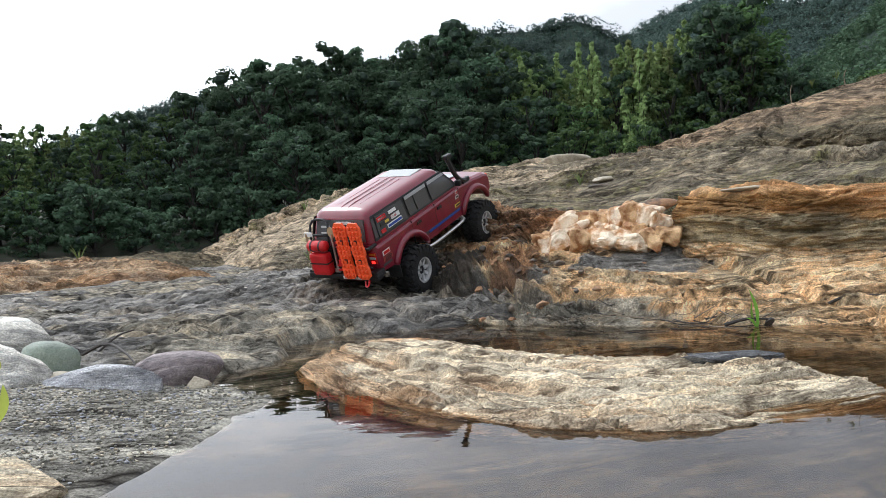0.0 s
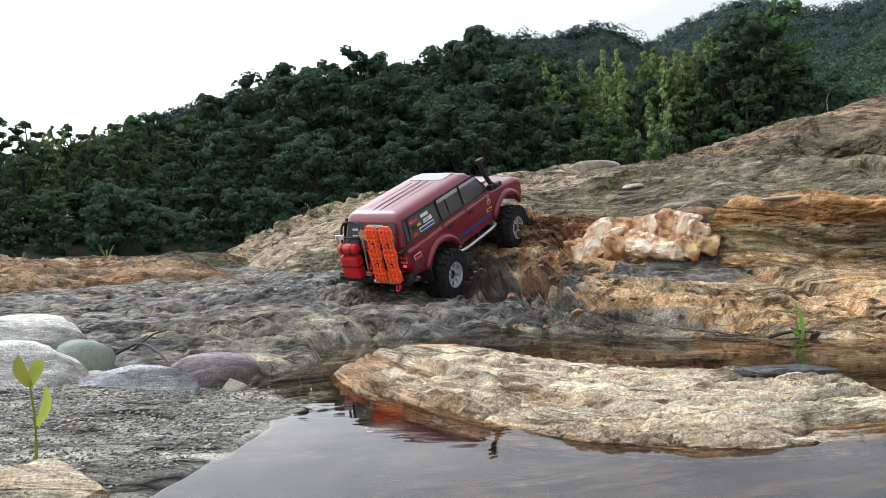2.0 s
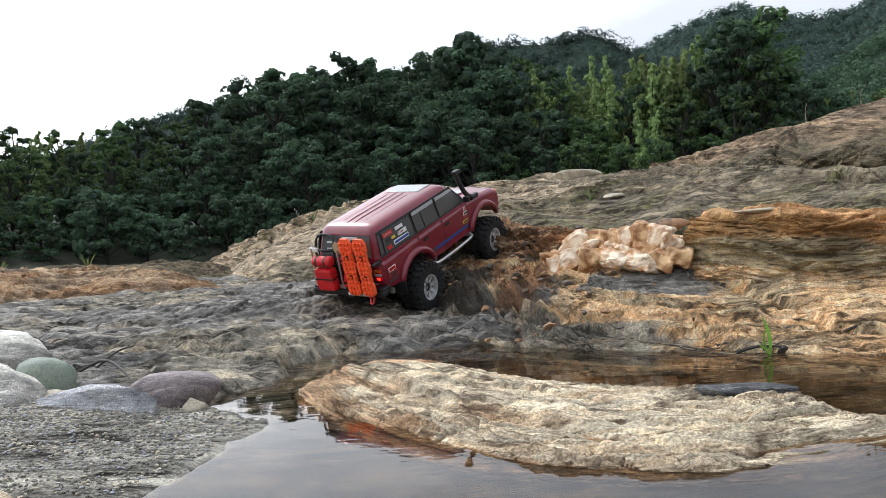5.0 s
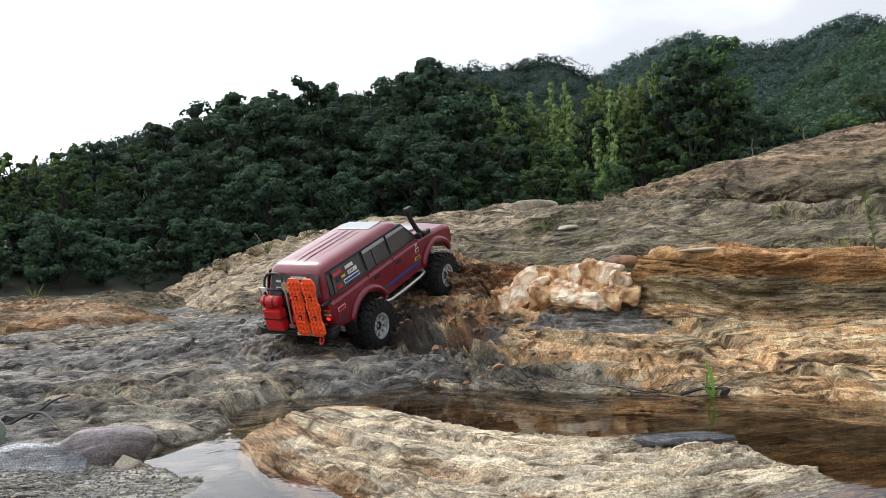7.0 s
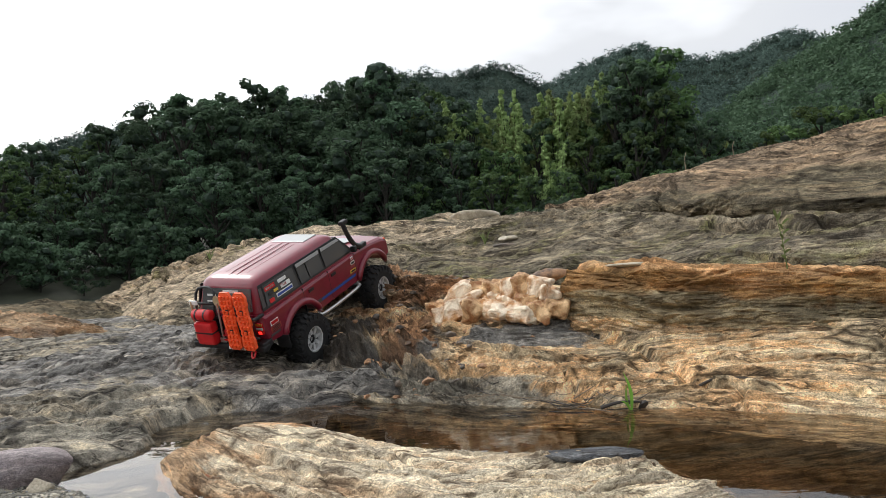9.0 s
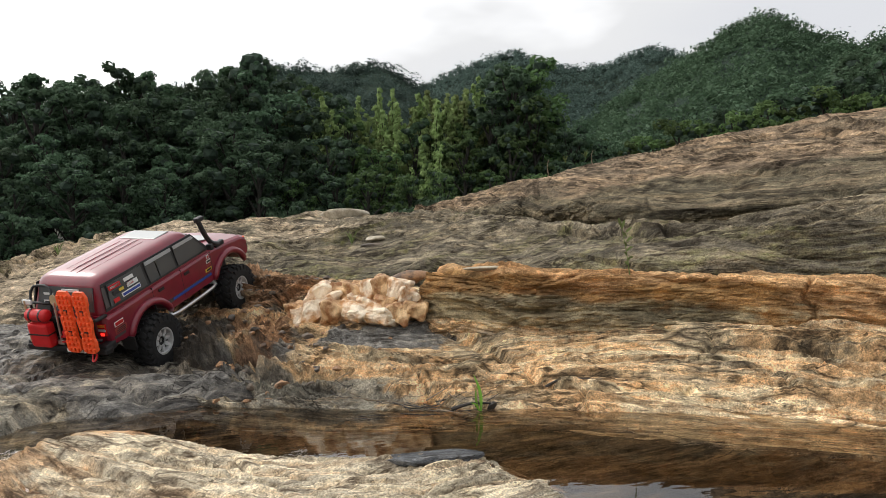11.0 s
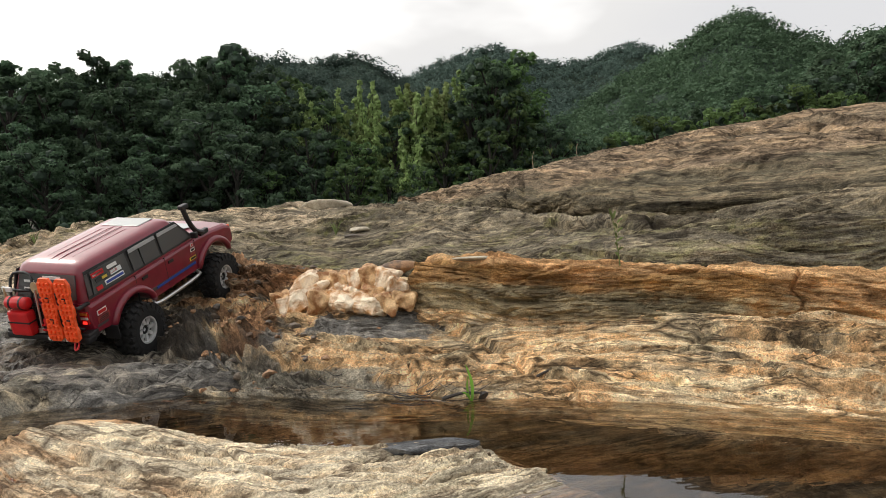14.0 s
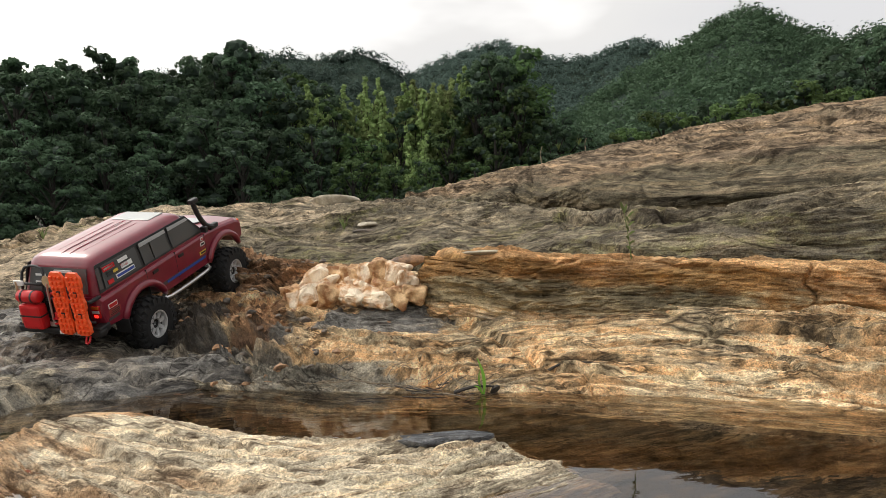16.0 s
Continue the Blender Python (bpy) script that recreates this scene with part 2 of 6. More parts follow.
M_SAND = plain_material("grey_gravelly_sand", (0.235, 0.225, 0.19), 0.95, vary=0.75, scale=260, bump=0.012, spec=0.1)
# palettes of the rocks: bands along the beds, stains, roughness, wetness
SHELF = ([(0.28, (0.189, 0.164, 0.123)), (0.4, (0.465, 0.339, 0.198)), (0.5, (0.553, 0.352, 0.186)), (0.6, (0.653, 0.541, 0.359)), (0.74, (0.527, 0.39, 0.236))], [(0.32, (0.251, 0.226, 0.186)), (0.5, (0.426, 0.352, 0.236)), (0.66, (0.653, 0.527, 0.334))], 0.9, 0.0)
LEDGE = ([(0.24, (0.178, 0.105, 0.057)), (0.44, (0.369, 0.211, 0.101)), (0.58, (0.491, 0.316, 0.164)), (0.72, (0.558, 0.399, 0.228))], [(0.35, (0.156, 0.117, 0.076)), (0.6, (0.402, 0.235, 0.113))], 0.9, 0.0)
RUST_SHADED = ([(0.26, (0.12, 0.075, 0.04)), (0.42, (0.22, 0.125, 0.055)), (0.58, (0.31, 0.175, 0.07)), (0.74, (0.4, 0.25, 0.11))], [(0.35, (0.09, 0.07, 0.04)), (0.6, (0.22, 0.14, 0.065))], 0.9, 0.0)
OLIVE = ([(0.3, (0.08, 0.07, 0.048)), (0.45, (0.18, 0.15, 0.095)), (0.58, (0.28, 0.23, 0.145)), (0.74, (0.38, 0.3, 0.18))], [(0.35, (0.11, 0.1, 0.07)), (0.6, (0.26, 0.2, 0.11))], 0.9, 0.0)
SLAB = ([(0.28, (0.275, 0.187, 0.121)), (0.42, (0.44, 0.352, 0.242)), (0.53, (0.517, 0.462, 0.352)), (0.63, (0.473, 0.363, 0.242)), (0.76, (0.396, 0.231, 0.132))], [(0.35, (0.44, 0.275, 0.16)), (0.5, (0.462, 0.396, 0.286)), (0.65, (0.396, 0.374, 0.275))], 0.88, 0.05)
SLAB_RUST = ([(0.3, (0.14, 0.09, 0.055)), (0.43, (0.29, 0.19, 0.11)), (0.55, (0.39, 0.28, 0.175)), (0.68, (0.4, 0.21, 0.1))], [(0.35, (0.24, 0.13, 0.07)), (0.6, (0.4, 0.29, 0.18))], 0.88, 0.1)
RIDGE = ([(0.3, (0.07, 0.063, 0.05)), (0.44, (0.141, 0.124, 0.095)), (0.56, (0.221, 0.189, 0.137)), (0.7, (0.338, 0.285, 0.199))], [(0.4, (0.112, 0.101, 0.072)), (0.6, (0.263, 0.212, 0.144))], 0.92, 0.0)
SUNLIT_CREST = ([(0.3, (0.2, 0.165, 0.12)), (0.45, (0.34, 0.28, 0.2)), (0.6, (0.46, 0.38, 0.28)), (0.75, (0.52, 0.42, 0.3))], [(0.4, (0.26, 0.22, 0.16)), (0.6, (0.44, 0.34, 0.23))], 0.92, 0.0)
MOSSY = ([(0.3, (0.06, 0.06, 0.035)), (0.45, (0.125, 0.118, 0.068)), (0.58, (0.2, 0.185, 0.115)), (0.72, (0.3, 0.27, 0.17))], [(0.4, (0.09, 0.09, 0.045)), (0.6, (0.19, 0.18, 0.09))], 0.92, 0.0)
UPPER = ([(0.3, (0.12, 0.095, 0.07)), (0.45, (0.2, 0.155, 0.11)), (0.58, (0.31, 0.23, 0.155)), (0.72, (0.38, 0.27, 0.17))], [(0.4, (0.13, 0.11, 0.08)), (0.6, (0.31, 0.22, 0.14))], 0.92, 0.0)
# dark rock of the river bench; also the painted shade low on the upper ridge
DARK_ROCK_SHADE = ([(0.3, (0.05, 0.045, 0.034)), (0.45, (0.105, 0.092, 0.066)), (0.58, (0.18, 0.148, 0.1)), (0.72, (0.26, 0.19, 0.12))], [(0.4, (0.07, 0.066, 0.048)), (0.6, (0.17, 0.14, 0.09))], 0.92, 0.0)
GREY = ([(0.3, (0.09, 0.085, 0.07)), (0.44, (0.192, 0.18, 0.147)), (0.57, (0.301, 0.273, 0.222)), (0.72, (0.433, 0.373, 0.264))], [(0.4, (0.133, 0.12, 0.096)), (0.6, (0.349, 0.292, 0.204))], 0.85, 0.15)
SOAKED_SHADOW = ([(0.3, (0.029, 0.026, 0.023)), (0.46, (0.072, 0.062, 0.052)), (0.6, (0.143, 0.121, 0.094)), (0.74, (0.234, 0.169, 0.111))], [(0.4, (0.046, 0.039, 0.033)), (0.6, (0.169, 0.13, 0.086))], 0.72, 0.7)
WET = ([(0.28, (0.051, 0.049, 0.043)), (0.43, (0.118, 0.112, 0.101)), (0.56, (0.207, 0.198, 0.181)), (0.72, (0.31, 0.284, 0.238))], [(0.4, (0.078, 0.071, 0.063)), (0.6, (0.248, 0.218, 0.172))], 0.8, 0.5)
GULLY = ([(0.3, (0.066, 0.059, 0.049)), (0.46, (0.18, 0.158, 0.126)), (0.58, (0.323, 0.265, 0.191)), (0.72, (0.479, 0.34, 0.18))], [(0.4, (0.096, 0.086, 0.072)), (0.6, (0.335, 0.239, 0.141))], 0.8, 0.3)
RUSTY = ([(0.3, (0.1, 0.068, 0.048)), (0.45, (0.28, 0.165, 0.095)), (0.58, (0.48, 0.32, 0.185)), (0.72, (0.6, 0.47, 0.31))], [(0.4, (0.1, 0.066, 0.05)), (0.6, (0.38, 0.21, 0.11))], 0.88, 0.0)
SILT = ([(0.3, (0.022, 0.015, 0.01)), (0.44, (0.06, 0.042, 0.024)), (0.58, (0.14, 0.1, 0.058)), (0.72, (0.24, 0.165, 0.09))], [(0.4, (0.03, 0.02, 0.013)), (0.6, (0.14, 0.1, 0.055))], 0.85, 0.0)
SAND = ([(0.3, (0.168, 0.161, 0.14)), (0.45, (0.28, 0.266, 0.231)), (0.58, (0.378, 0.364, 0.315)), (0.72, (0.532, 0.504, 0.434))], [(0.4, (0.182, 0.175, 0.154)), (0.6, (0.35, 0.336, 0.294))], 0.95, 0.0)
MOUND = ([(0.3, (0.19, 0.125, 0.084)), (0.45, (0.361, 0.225, 0.126)), (0.58, (0.446, 0.33, 0.221)), (0.72, (0.342, 0.2, 0.11))], [(0.4, (0.162, 0.145, 0.126)), (0.6, (0.399, 0.3, 0.194))], 0.9, 0.0)

M_SHELF = rock_material("tan_bedded_rock", (SHELF, GULLY, GREY, WET, SOAKED_SHADOW, RUSTY), relief=1.1)
M_LEDGE = rock_material("orange_ledge_rock", (LEDGE, RUST_SHADED, OLIVE, SHELF), dark=(0.06, 0.036, 0.02), relief=0.9, wave=0.8, cracks=0.6)
M_SLAB = rock_material("pale_slab_rock", (SLAB, SLAB_RUST), dark=(0.07, 0.046, 0.03), cracks=1.0, wave=0.8, blotch=0.35, relief=0.75)
M_RIDGE = rock_material("grey_ridge_rock", (RIDGE, MOSSY, SUNLIT_CREST), moss=(0.13, 0.13, 0.045), scale=0.75, relief=1.1)
M_UPPER = rock_material("brown_ridge_rock", (UPPER, DARK_ROCK_SHADE), scale=0.75, relief=1.1)
M_DARK_ROCK = rock_material("dark_brown_rock", (DARK_ROCK_SHADE,), scale=0.6)
M_BED = rock_material("wet_grey_rock", (WET, SILT, SAND, SOAKED_SHADOW, GREY), relief=1.3, dark=(0.016, 0.013, 0.011), wave=1.3, cracks=1.1)
M_MOUND = rock_material("orange_mound_rock", (MOUND, GREY), cracks=0.8, scale=0.6)


def water_material(name, tint, rough, ripple, scale, clear):
    mat, nt, bsdf = nodes_of(name)
    obj = nt.nodes.new("ShaderNodeTexCoord").outputs["Object"]
    n = noise_node(nt, obj, scale, 3, 0.5, (1, 2.2, 1))
    bsdf.inputs["Base Color"].default_value = (*tint, 1)
    bsdf.inputs["Roughness"].default_value, bsdf.inputs["IOR"].default_value = rough, 1.33
    bsdf.inputs["Transmission Weight"].default_value = clear
    bump_chain(nt, bsdf, [(n, 0.35, ripple)])
    return mat


M_POOL = water_material("shallow_brown_water", (0.7, 0.57, 0.43), 0.01, 0.0010, 9.0, 1.0)
M_RIVER = water_material("green_river_water", (0.03, 0.042, 0.036), 0.06, 0.02, 3.0, 0.0)


# ---- surfaces ----
def hash01(ix, iy, seed):
    n = (ix.astype(np.int64) * 374761393 + iy.astype(np.int64) * 668265263 + seed * 974634541) & 0x7FFFFFFF
    n = ((n ^ (n >> 13)) * 1274126177) & 0x7FFFFFFF
    n = ((n ^ (n >> 16)) * 1103515245 + 12345) & 0x7FFFFFFF
    return ((n >> 7) & 0xFFFF) / 65535.0


def vnoise(x, y, seed=0):
    ix, iy = np.floor(x), np.floor(y)
    fx, fy = x - ix, y - iy
    fx, fy = fx * fx * (3 - 2 * fx), fy * fy * (3 - 2 * fy)
    a, b = hash01(ix, iy, seed), hash01(ix + 1, iy, seed)
    c, d = hash01(ix, iy + 1, seed), hash01(ix + 1, iy + 1, seed)
    return (a + (b - a) * fx) * (1 - fy) + (c + (d - c) * fx) * fy - 0.5


def fbm(x, y, seed=0, octaves=5, gain=0.5):
    out, amp = np.zeros(np.broadcast(x, y).shape), 1.0
    for k in range(octaves):
        out += amp * vnoise(x * 2.03**k + 17.1 * k, y * 2.03**k - 9.7 * k, seed + k)
        amp *= gain
    return out


def cells(x, y, seed):
    """Cell noise: distance to the nearest and the second nearest seed, and a random number of the nearest cell."""
    ix, iy = np.floor(x), np.floor(y)
    d1, d2, pick = np.full(x.shape, 9.0), np.full(x.shape, 9.0), np.zeros(x.shape)
    for ox in (-1, 0, 1):
        for oy in (-1, 0, 1):
            cx, cy = ix + ox, iy + oy
            d = np.hypot(cx + hash01(cx, cy, seed) - x, cy + hash01(cx, cy, seed + 1) - y)
            nearer = d < d1
            d2 = np.where(nearer, d1, np.minimum(d2, d))
            pick = np.where(nearer, hash01(cx, cy, seed + 2), pick)
            d1 = np.where(nearer, d, d1)
    return d1, d2, pick


def blocks(u, s, seed, long, thick, groove=0.35):
    """Broken bedded rock, -1 to 1: long flat pieces at their own heights, with cracks between them."""
    wu = u / long + 0.35 * fbm(u / long * 0.9, s / thick * 0.5, seed + 31, 3)
    ws = s / thick + 0.5 * fbm(u / long * 1.1, s / thick * 0.35, seed + 37, 3) + 0.10 * fbm(u / long * 6, s / thick * 2, seed + 41, 2)
    d1, d2, pick = cells(wu, ws, seed)
    crack = np.clip(1 - (d2 - d1) / 0.11, 0, 1)
    return (pick - 0.5) * 1.4 - groove * 1.8 * crack + 0.12 * (0.5 - d1)


def flakes(u, s, seed, long, thick, count):
    """Laminated rock, about -1 to 1: layers that end in ragged steps."""
    level = count * (1.4 * fbm(u / long, s / thick, seed, 5, 0.55) + 0.5)
    low = np.floor(level)
    rise = np.clip((level - low - 0.8) / 0.2, 0, 1)
    return 2.4 * ((low + rise) / count - 0.5)


def plates(u, s, seed, thick, length):
    """Beds one over another: each of that thickness, proud or back by its own amount along stretches of that length."""
    b = (s + 0.9 * thick * fbm(u * 2.1 / length * 0.25, s * 2.3, seed + 40, 3)) / thick
    k = np.floor(b)
    p = u / length * (0.6 + 0.8 * hash01(k, k * 0, seed + 3)) + 7 * hash01(k, k * 0 + 1, seed)
    q = np.floor(p)
    g = np.clip((p - q - 0.85) / 0.15, 0, 1)
    here = hash01(k, q, seed + 1) * (1 - g) + hash01(k, q + 1, seed + 1) * g
    above = hash01(k + 1, q, seed + 1) * (1 - g) + hash01(k + 1, q + 1, seed + 1) * g
    f = np.clip((b - k - 0.86) / 0.14, 0, 1)
    return here + (above - here) * f * f * (3 - 2 * f) - 0.5


def spline(points, n):
    """n points along a smooth curve through the given ones, along the first axis, evenly spaced."""
    p = np.asarray(points, float)
    k = len(p)
    fine = np.linspace(0, k - 1, 40 * (k - 1) + 1)
    i = np.clip(fine.astype(int), 0, k - 2)
    t = (fine - i).reshape(-1, *([1] * (p.ndim - 1)))
    p0, p1, p2, p3 = p[np.maximum(i - 1, 0)], p[i], p[i + 1], p[np.minimum(i + 2, k - 1)]
    curve = 0.5 * (2 * p1 + (p2 - p0) * t + (2 * p0 - 5 * p1 + 4 * p2 - p3) * t**2 + (3 * p1 - p0 - 3 * p2 + p3) * t**3)
    step = np.linalg.norm(np.diff(curve, axis=0), axis=-1)
    if step.ndim > 1:
        step = step.mean(1)
    run = np.r_[0, np.cumsum(step)]
    want = np.linspace(0, run[-1], n)
    j = np.clip(np.searchsorted(run, want) - 1, 0, len(run) - 2)
    w = ((want - run[j]) / (run[j + 1] - run[j] + 1e-12)).reshape(-1, *([1] * (p.ndim - 1)))
    return curve[j] * (1 - w) + curve[j + 1] * w


def grid_mesh(name, pts, uv, smooth=True):
    """A mesh of a grid of points (rows x columns x 3) with its uv (rows x columns x 2)."""
    r, c = pts.shape[:2]
    idx = np.arange(r * c).reshape(r, c)
    quads = np.stack([idx[:-1, :-1], idx[:-1, 1:], idx[1:, 1:], idx[1:, :-1]], -1).reshape(-1, 4)
    me = bpy.data.meshes.new(name)
    me.from_pydata(pts.reshape(-1, 3).tolist(), [], quads.tolist())
    layer = me.uv_layers.new(name="UVMap")
    layer.data.foreach_set("uv", uv.reshape(-1, 2)[quads.ravel()].astype(np.float32).ravel())
    me.polygons.foreach_set("use_smooth", np.full(len(quads), smooth))
    me.update()
    return me


def loft(name, lines, nu, nv, seed, crumble=0.45, bed=0.02, thick=0.02, length=0.25, rough=0.012, lump=0.03, mat=None, zones=(), cuts=(), rugged=None):
    """A rock face drawn through lines that run along its beds, from foot to back, and broken into beds."""
    lines = np.array([spline(line, nu) for line in lines])
    pts = spline(lines, nv)
    du, dv = np.gradient(pts, axis=1), np.gradient(pts, axis=0)
    nrm = np.cross(du, dv)
    nrm /= np.linalg.norm(nrm, axis=-1, keepdims=True) + 1e-9
    u = np.cumsum(np.linalg.norm(du, axis=-1), axis=1)
    s = np.cumsum(np.linalg.norm(dv, axis=-1), axis=0)
    wide = fbm(u * 2.2, s * 4.5, seed, 4)
    dip = s + 0.10 * u + 0.25 * lump * fbm(u * 1.6, s * 1.2, seed + 60, 3) / 0.03
    beds = 0.8 * plates(u, dip, seed + 11, thick, length) + 0.7 * blocks(u, dip, seed + 13, length * 0.7, thick * 1.6) + 0.7 * crumble * blocks(u, dip, seed + 17, length * 0.22, thick * 0.55, 0.5)
    busy = np.clip(0.75 + 1.1 * fbm(u * 2.6, s * 3.4, seed + 7, 3), 0.15, 1.5)
    small = fbm(u * 22, s * 60, seed + 5, 4)
    beds = beds + 0.6 * flakes(u, dip, seed + 23, length * 1.2, thick * 1.6, 7) + 0.3 * flakes(u, dip, seed + 29, length * 0.4, thick * 0.6, 6)
    if rugged:
        busy, small = busy * rugged(pts[..., 0], pts[..., 1]), small * rugged(pts[..., 0], pts[..., 1])
    crease = -np.abs(fbm(u * 5 / (0.3 + length), dip * 30, seed + 90, 5)) - 0.6 * np.abs(fbm(u * 14 / (0.3 + length), dip * 75, seed + 95, 4))
    # partings: long cracks between beds, each over a stretch of its own
    pitch = thick * 1.7
    level = dip / pitch + 0.5 * fbm(u * 1.1 / length, dip * 3, seed + 97, 4)
    layer = np.round(level)
    gap = np.abs(level - layer) * pitch
    here = np.clip(4 * fbm(u * 1.6 / length, layer * 7.3, seed + 99, 3) + 0.25, 0, 1)
    wide_gap = 0.004 + 0.10 * thick
    crease = crease - 1.6 * here * np.clip(1 - gap / wide_gap, 0, 1) ** 0.8
    joint_level = u / (length * 0.55) + 0.6 * fbm(u * 2, s * 7, seed + 101, 4)
    joint = np.abs(joint_level - np.round(joint_level)) * length * 0.55
    there = np.clip(5 * fbm(np.round(joint_level) * 5.1, level * 0.7, seed + 103, 3) - 0.1, 0, 1)
    crease = crease - 1.2 * there * np.clip(1 - joint / wide_gap, 0, 1)
    d = lump * wide + bed * (1.0 * beds + 1.2 * crease) * busy + rough * small
    for run, wide_cut, deep_cut in cuts:
        line = spline([(*p, 0) for p in run], 13)[:, :2]
        px, py = pts[..., 0] + 0.02 * fbm(u * 14, s * 14, seed + 70, 4), pts[..., 1] + 0.02 * fbm(u * 14, s * 14, seed + 75, 4)
        near = np.full(px.shape, 9.0)
        for (ax, ay), (ex, ey) in zip(line, line[1:]):
            f = np.clip(((px - ax) * (ex - ax) + (py - ay) * (ey - ay)) / ((ex - ax) ** 2 + (ey - ay) ** 2), 0, 1)
            qx, qy = px - ax - f * (ex - ax), py - ay - f * (ey - ay)
            # steep on the upper side, gentle below
            near = np.minimum(near, np.hypot(qx, qy) * np.where(qy > 0, 2.2, 1.0))
        taper = 0.6 + 0.8 * fbm(u * 6, s * 2, seed + 78, 2)
        d = d - deep_cut * taper * np.clip(1 - near / wide_cut, 0, 1) ** 0.7
    pts = pts + nrm * d[..., None]
    me = grid_mesh(name, pts, np.stack([u, s], -1), False)
    me.materials.append(mat)
    for k, rule in enumerate(zones):
        weight = np.clip(rule(*np.moveaxis(pts, -1, 0), 0.5 * fbm(u * 5, s * 14, seed + 80 + k, 5)), 0, 1)
        me.attributes.new(f"zone_{k + 1}", "FLOAT", "POINT").data.foreach_set("value", weight.astype(np.float32).ravel())
    return new(name, me)


def soft(value, width):
    """1 where value is well above 0, 0 where well below, over that width."""
    return np.clip(value / width + 0.5, 0, 1)


SURFACES = []


def lay(ob):
    """Keeps a rock's surface, so that small things can be set down on it."""
    me = ob.data
    co = np.empty(3 * len(me.vertices), np.float32)
    me.vertices.foreach_get("co", co)
    SURFACES.append(BVHTree.FromPolygons(co.reshape(-1, 3).tolist(), [tuple(p.vertices) for p in me.polygons]))
    return ob


def ground_z(x, y, default=0.0):
    """The height of the highest rock surface at a place."""
    best = default
    for tree in SURFACES:
        hit = tree.ray_cast(Vector((x, y, 3.0)), Vector((0, 0, -1)))
        if hit[0] is not None:
            best = max(best, hit[0].z)
    return best


def part(name, bm, material, parent, label="", smooth=False):
    me = bpy.data.meshes.new(name)
    bm.to_mesh(me)
    bm.free()
    if smooth:
        me.polygons.foreach_set("use_smooth", np.ones(len(me.polygons), bool))
    if material:
        me.materials.append(material)
    ob = new(name, me)
    ob.parent = parent
    if label:
        ob["label"] = label
    return ob


# ---- the rock shelf, ledge and ridges ----
shelf = loft("rock_shelf", [
    [(-0.60, 1.42, -0.06), (-0.12, 1.40, -0.06), (0.20, 1.13, -0.06), (0.50, 1.05, -0.06), (0.74, 0.86, -0.06), (0.95, 0.66, -0.06), (1.35, 0.25, -0.06)],
    [(-0.58, 1.55, 0.01), (-0.10, 1.50, 0.02), (0.21, 1.28, 0.02), (0.53, 1.22, 0.02), (0.80, 1.05, 0.025), (1.03, 0.84, 0.03), (1.45, 0.38, 0.03)],
    [(-0.55, 1.80, 0.03), (-0.07, 1.74, 0.055), (0.22, 1.47, 0.075), (0.56, 1.42, 0.068), (0.88, 1.17, 0.072), (1.13, 0.95, 0.068), (1.55, 0.48, 0.06)],
    [(-0.50, 2.12, 0.03), (-0.03, 2.00, 0.145), (0.27, 1.74, 0.15), (0.57, 1.53, 0.125), (0.94, 1.25, 0.122), (1.21, 1.02, 0.105), (1.65, 0.55, 0.08)],
    [(-0.47, 2.22, 0.055), (0.0, 2.12, 0.245), (0.29, 1.86, 0.23), (0.59, 1.60, 0.19), (0.96, 1.32, 0.17), (1.24, 1.09, 0.15), (1.70, 0.62, 0.14)],
    [(-0.38, 2.45, 0.02), (0.08, 2.35, 0.14), (0.40, 2.08, 0.15), (0.74, 1.84, 0.16), (1.08, 1.50, 0.14), (1.36, 1.24, 0.12), (1.85, 0.80, 0.1)],
], 570, 290, 3, bed=0.015, thick=0.032, length=0.5, rough=0.003, lump=0.022, mat=M_SHELF, rugged=lambda x, y: 1 + 1.8 * np.clip((0.28 - x) / 0.25, 0, 1), cuts=(
    ([(0.50, 1.58), (0.555, 1.51), (0.60, 1.40), (0.615, 1.31), (0.60, 1.22), (0.66, 1.17), (0.80, 1.08)], 0.02, 0.03),
    ([(0.20, 1.42), (0.299, 1.328), (0.359, 1.275), (0.407, 1.25), (0.44, 1.18)], 0.03, 0.036),
    ([(0.33, 1.50), (0.42, 1.45), (0.50, 1.43)], 0.012, 0.012),
    ([(0.70, 1.27), (0.80, 1.22), (0.92, 1.08), (1.10, 0.92)], 0.012, 0.014),
    ([(0.08, 1.78), (0.11, 1.62), (0.16, 1.50), (0.20, 1.42)], 0.03, 0.02),
), zones=(
    lambda x, y, z, n: soft(0.18 - x - 0.9 * n, 0.12),
    lambda x, y, z, n: soft(0.045 - 0.03 * (x - 0.1) + 0.05 * n - z, 0.03) * soft(0.34 + 0.25 * n - x, 0.12),
    lambda x, y, z, n: np.maximum(soft(0.06 - x - 0.5 * n, 0.1) * soft(0.12 + 0.2 * n - z, 0.05), soft(1 + 3 * n - ((x - 0.36) / 0.22) ** 2 - ((y - 1.56) / 0.06) ** 2, 0.7)),
    # soaked rock by the wheels, with the car's shadow put into its dark colour
    lambda x, y, z, n: soft(0.35 + 3.0 * n - ((x + 0.06) / 0.22) ** 2 - ((y - 1.74) / 0.28) ** 2, 0.6),
    lambda x, y, z, n: np.maximum(soft(0.4 + 0.5 * n - x, 0.15) * soft(z - 0.165 - 0.2 * n, 0.04), soft(1 + 3 * n - ((x - 0.14) / 0.06) ** 2 - ((y - 1.66) / 0.13) ** 2, 0.8)),
))
tagged(lay(shelf), "tan and grey bedded rock shelf sloping into the pool", "rock", kind="structure")

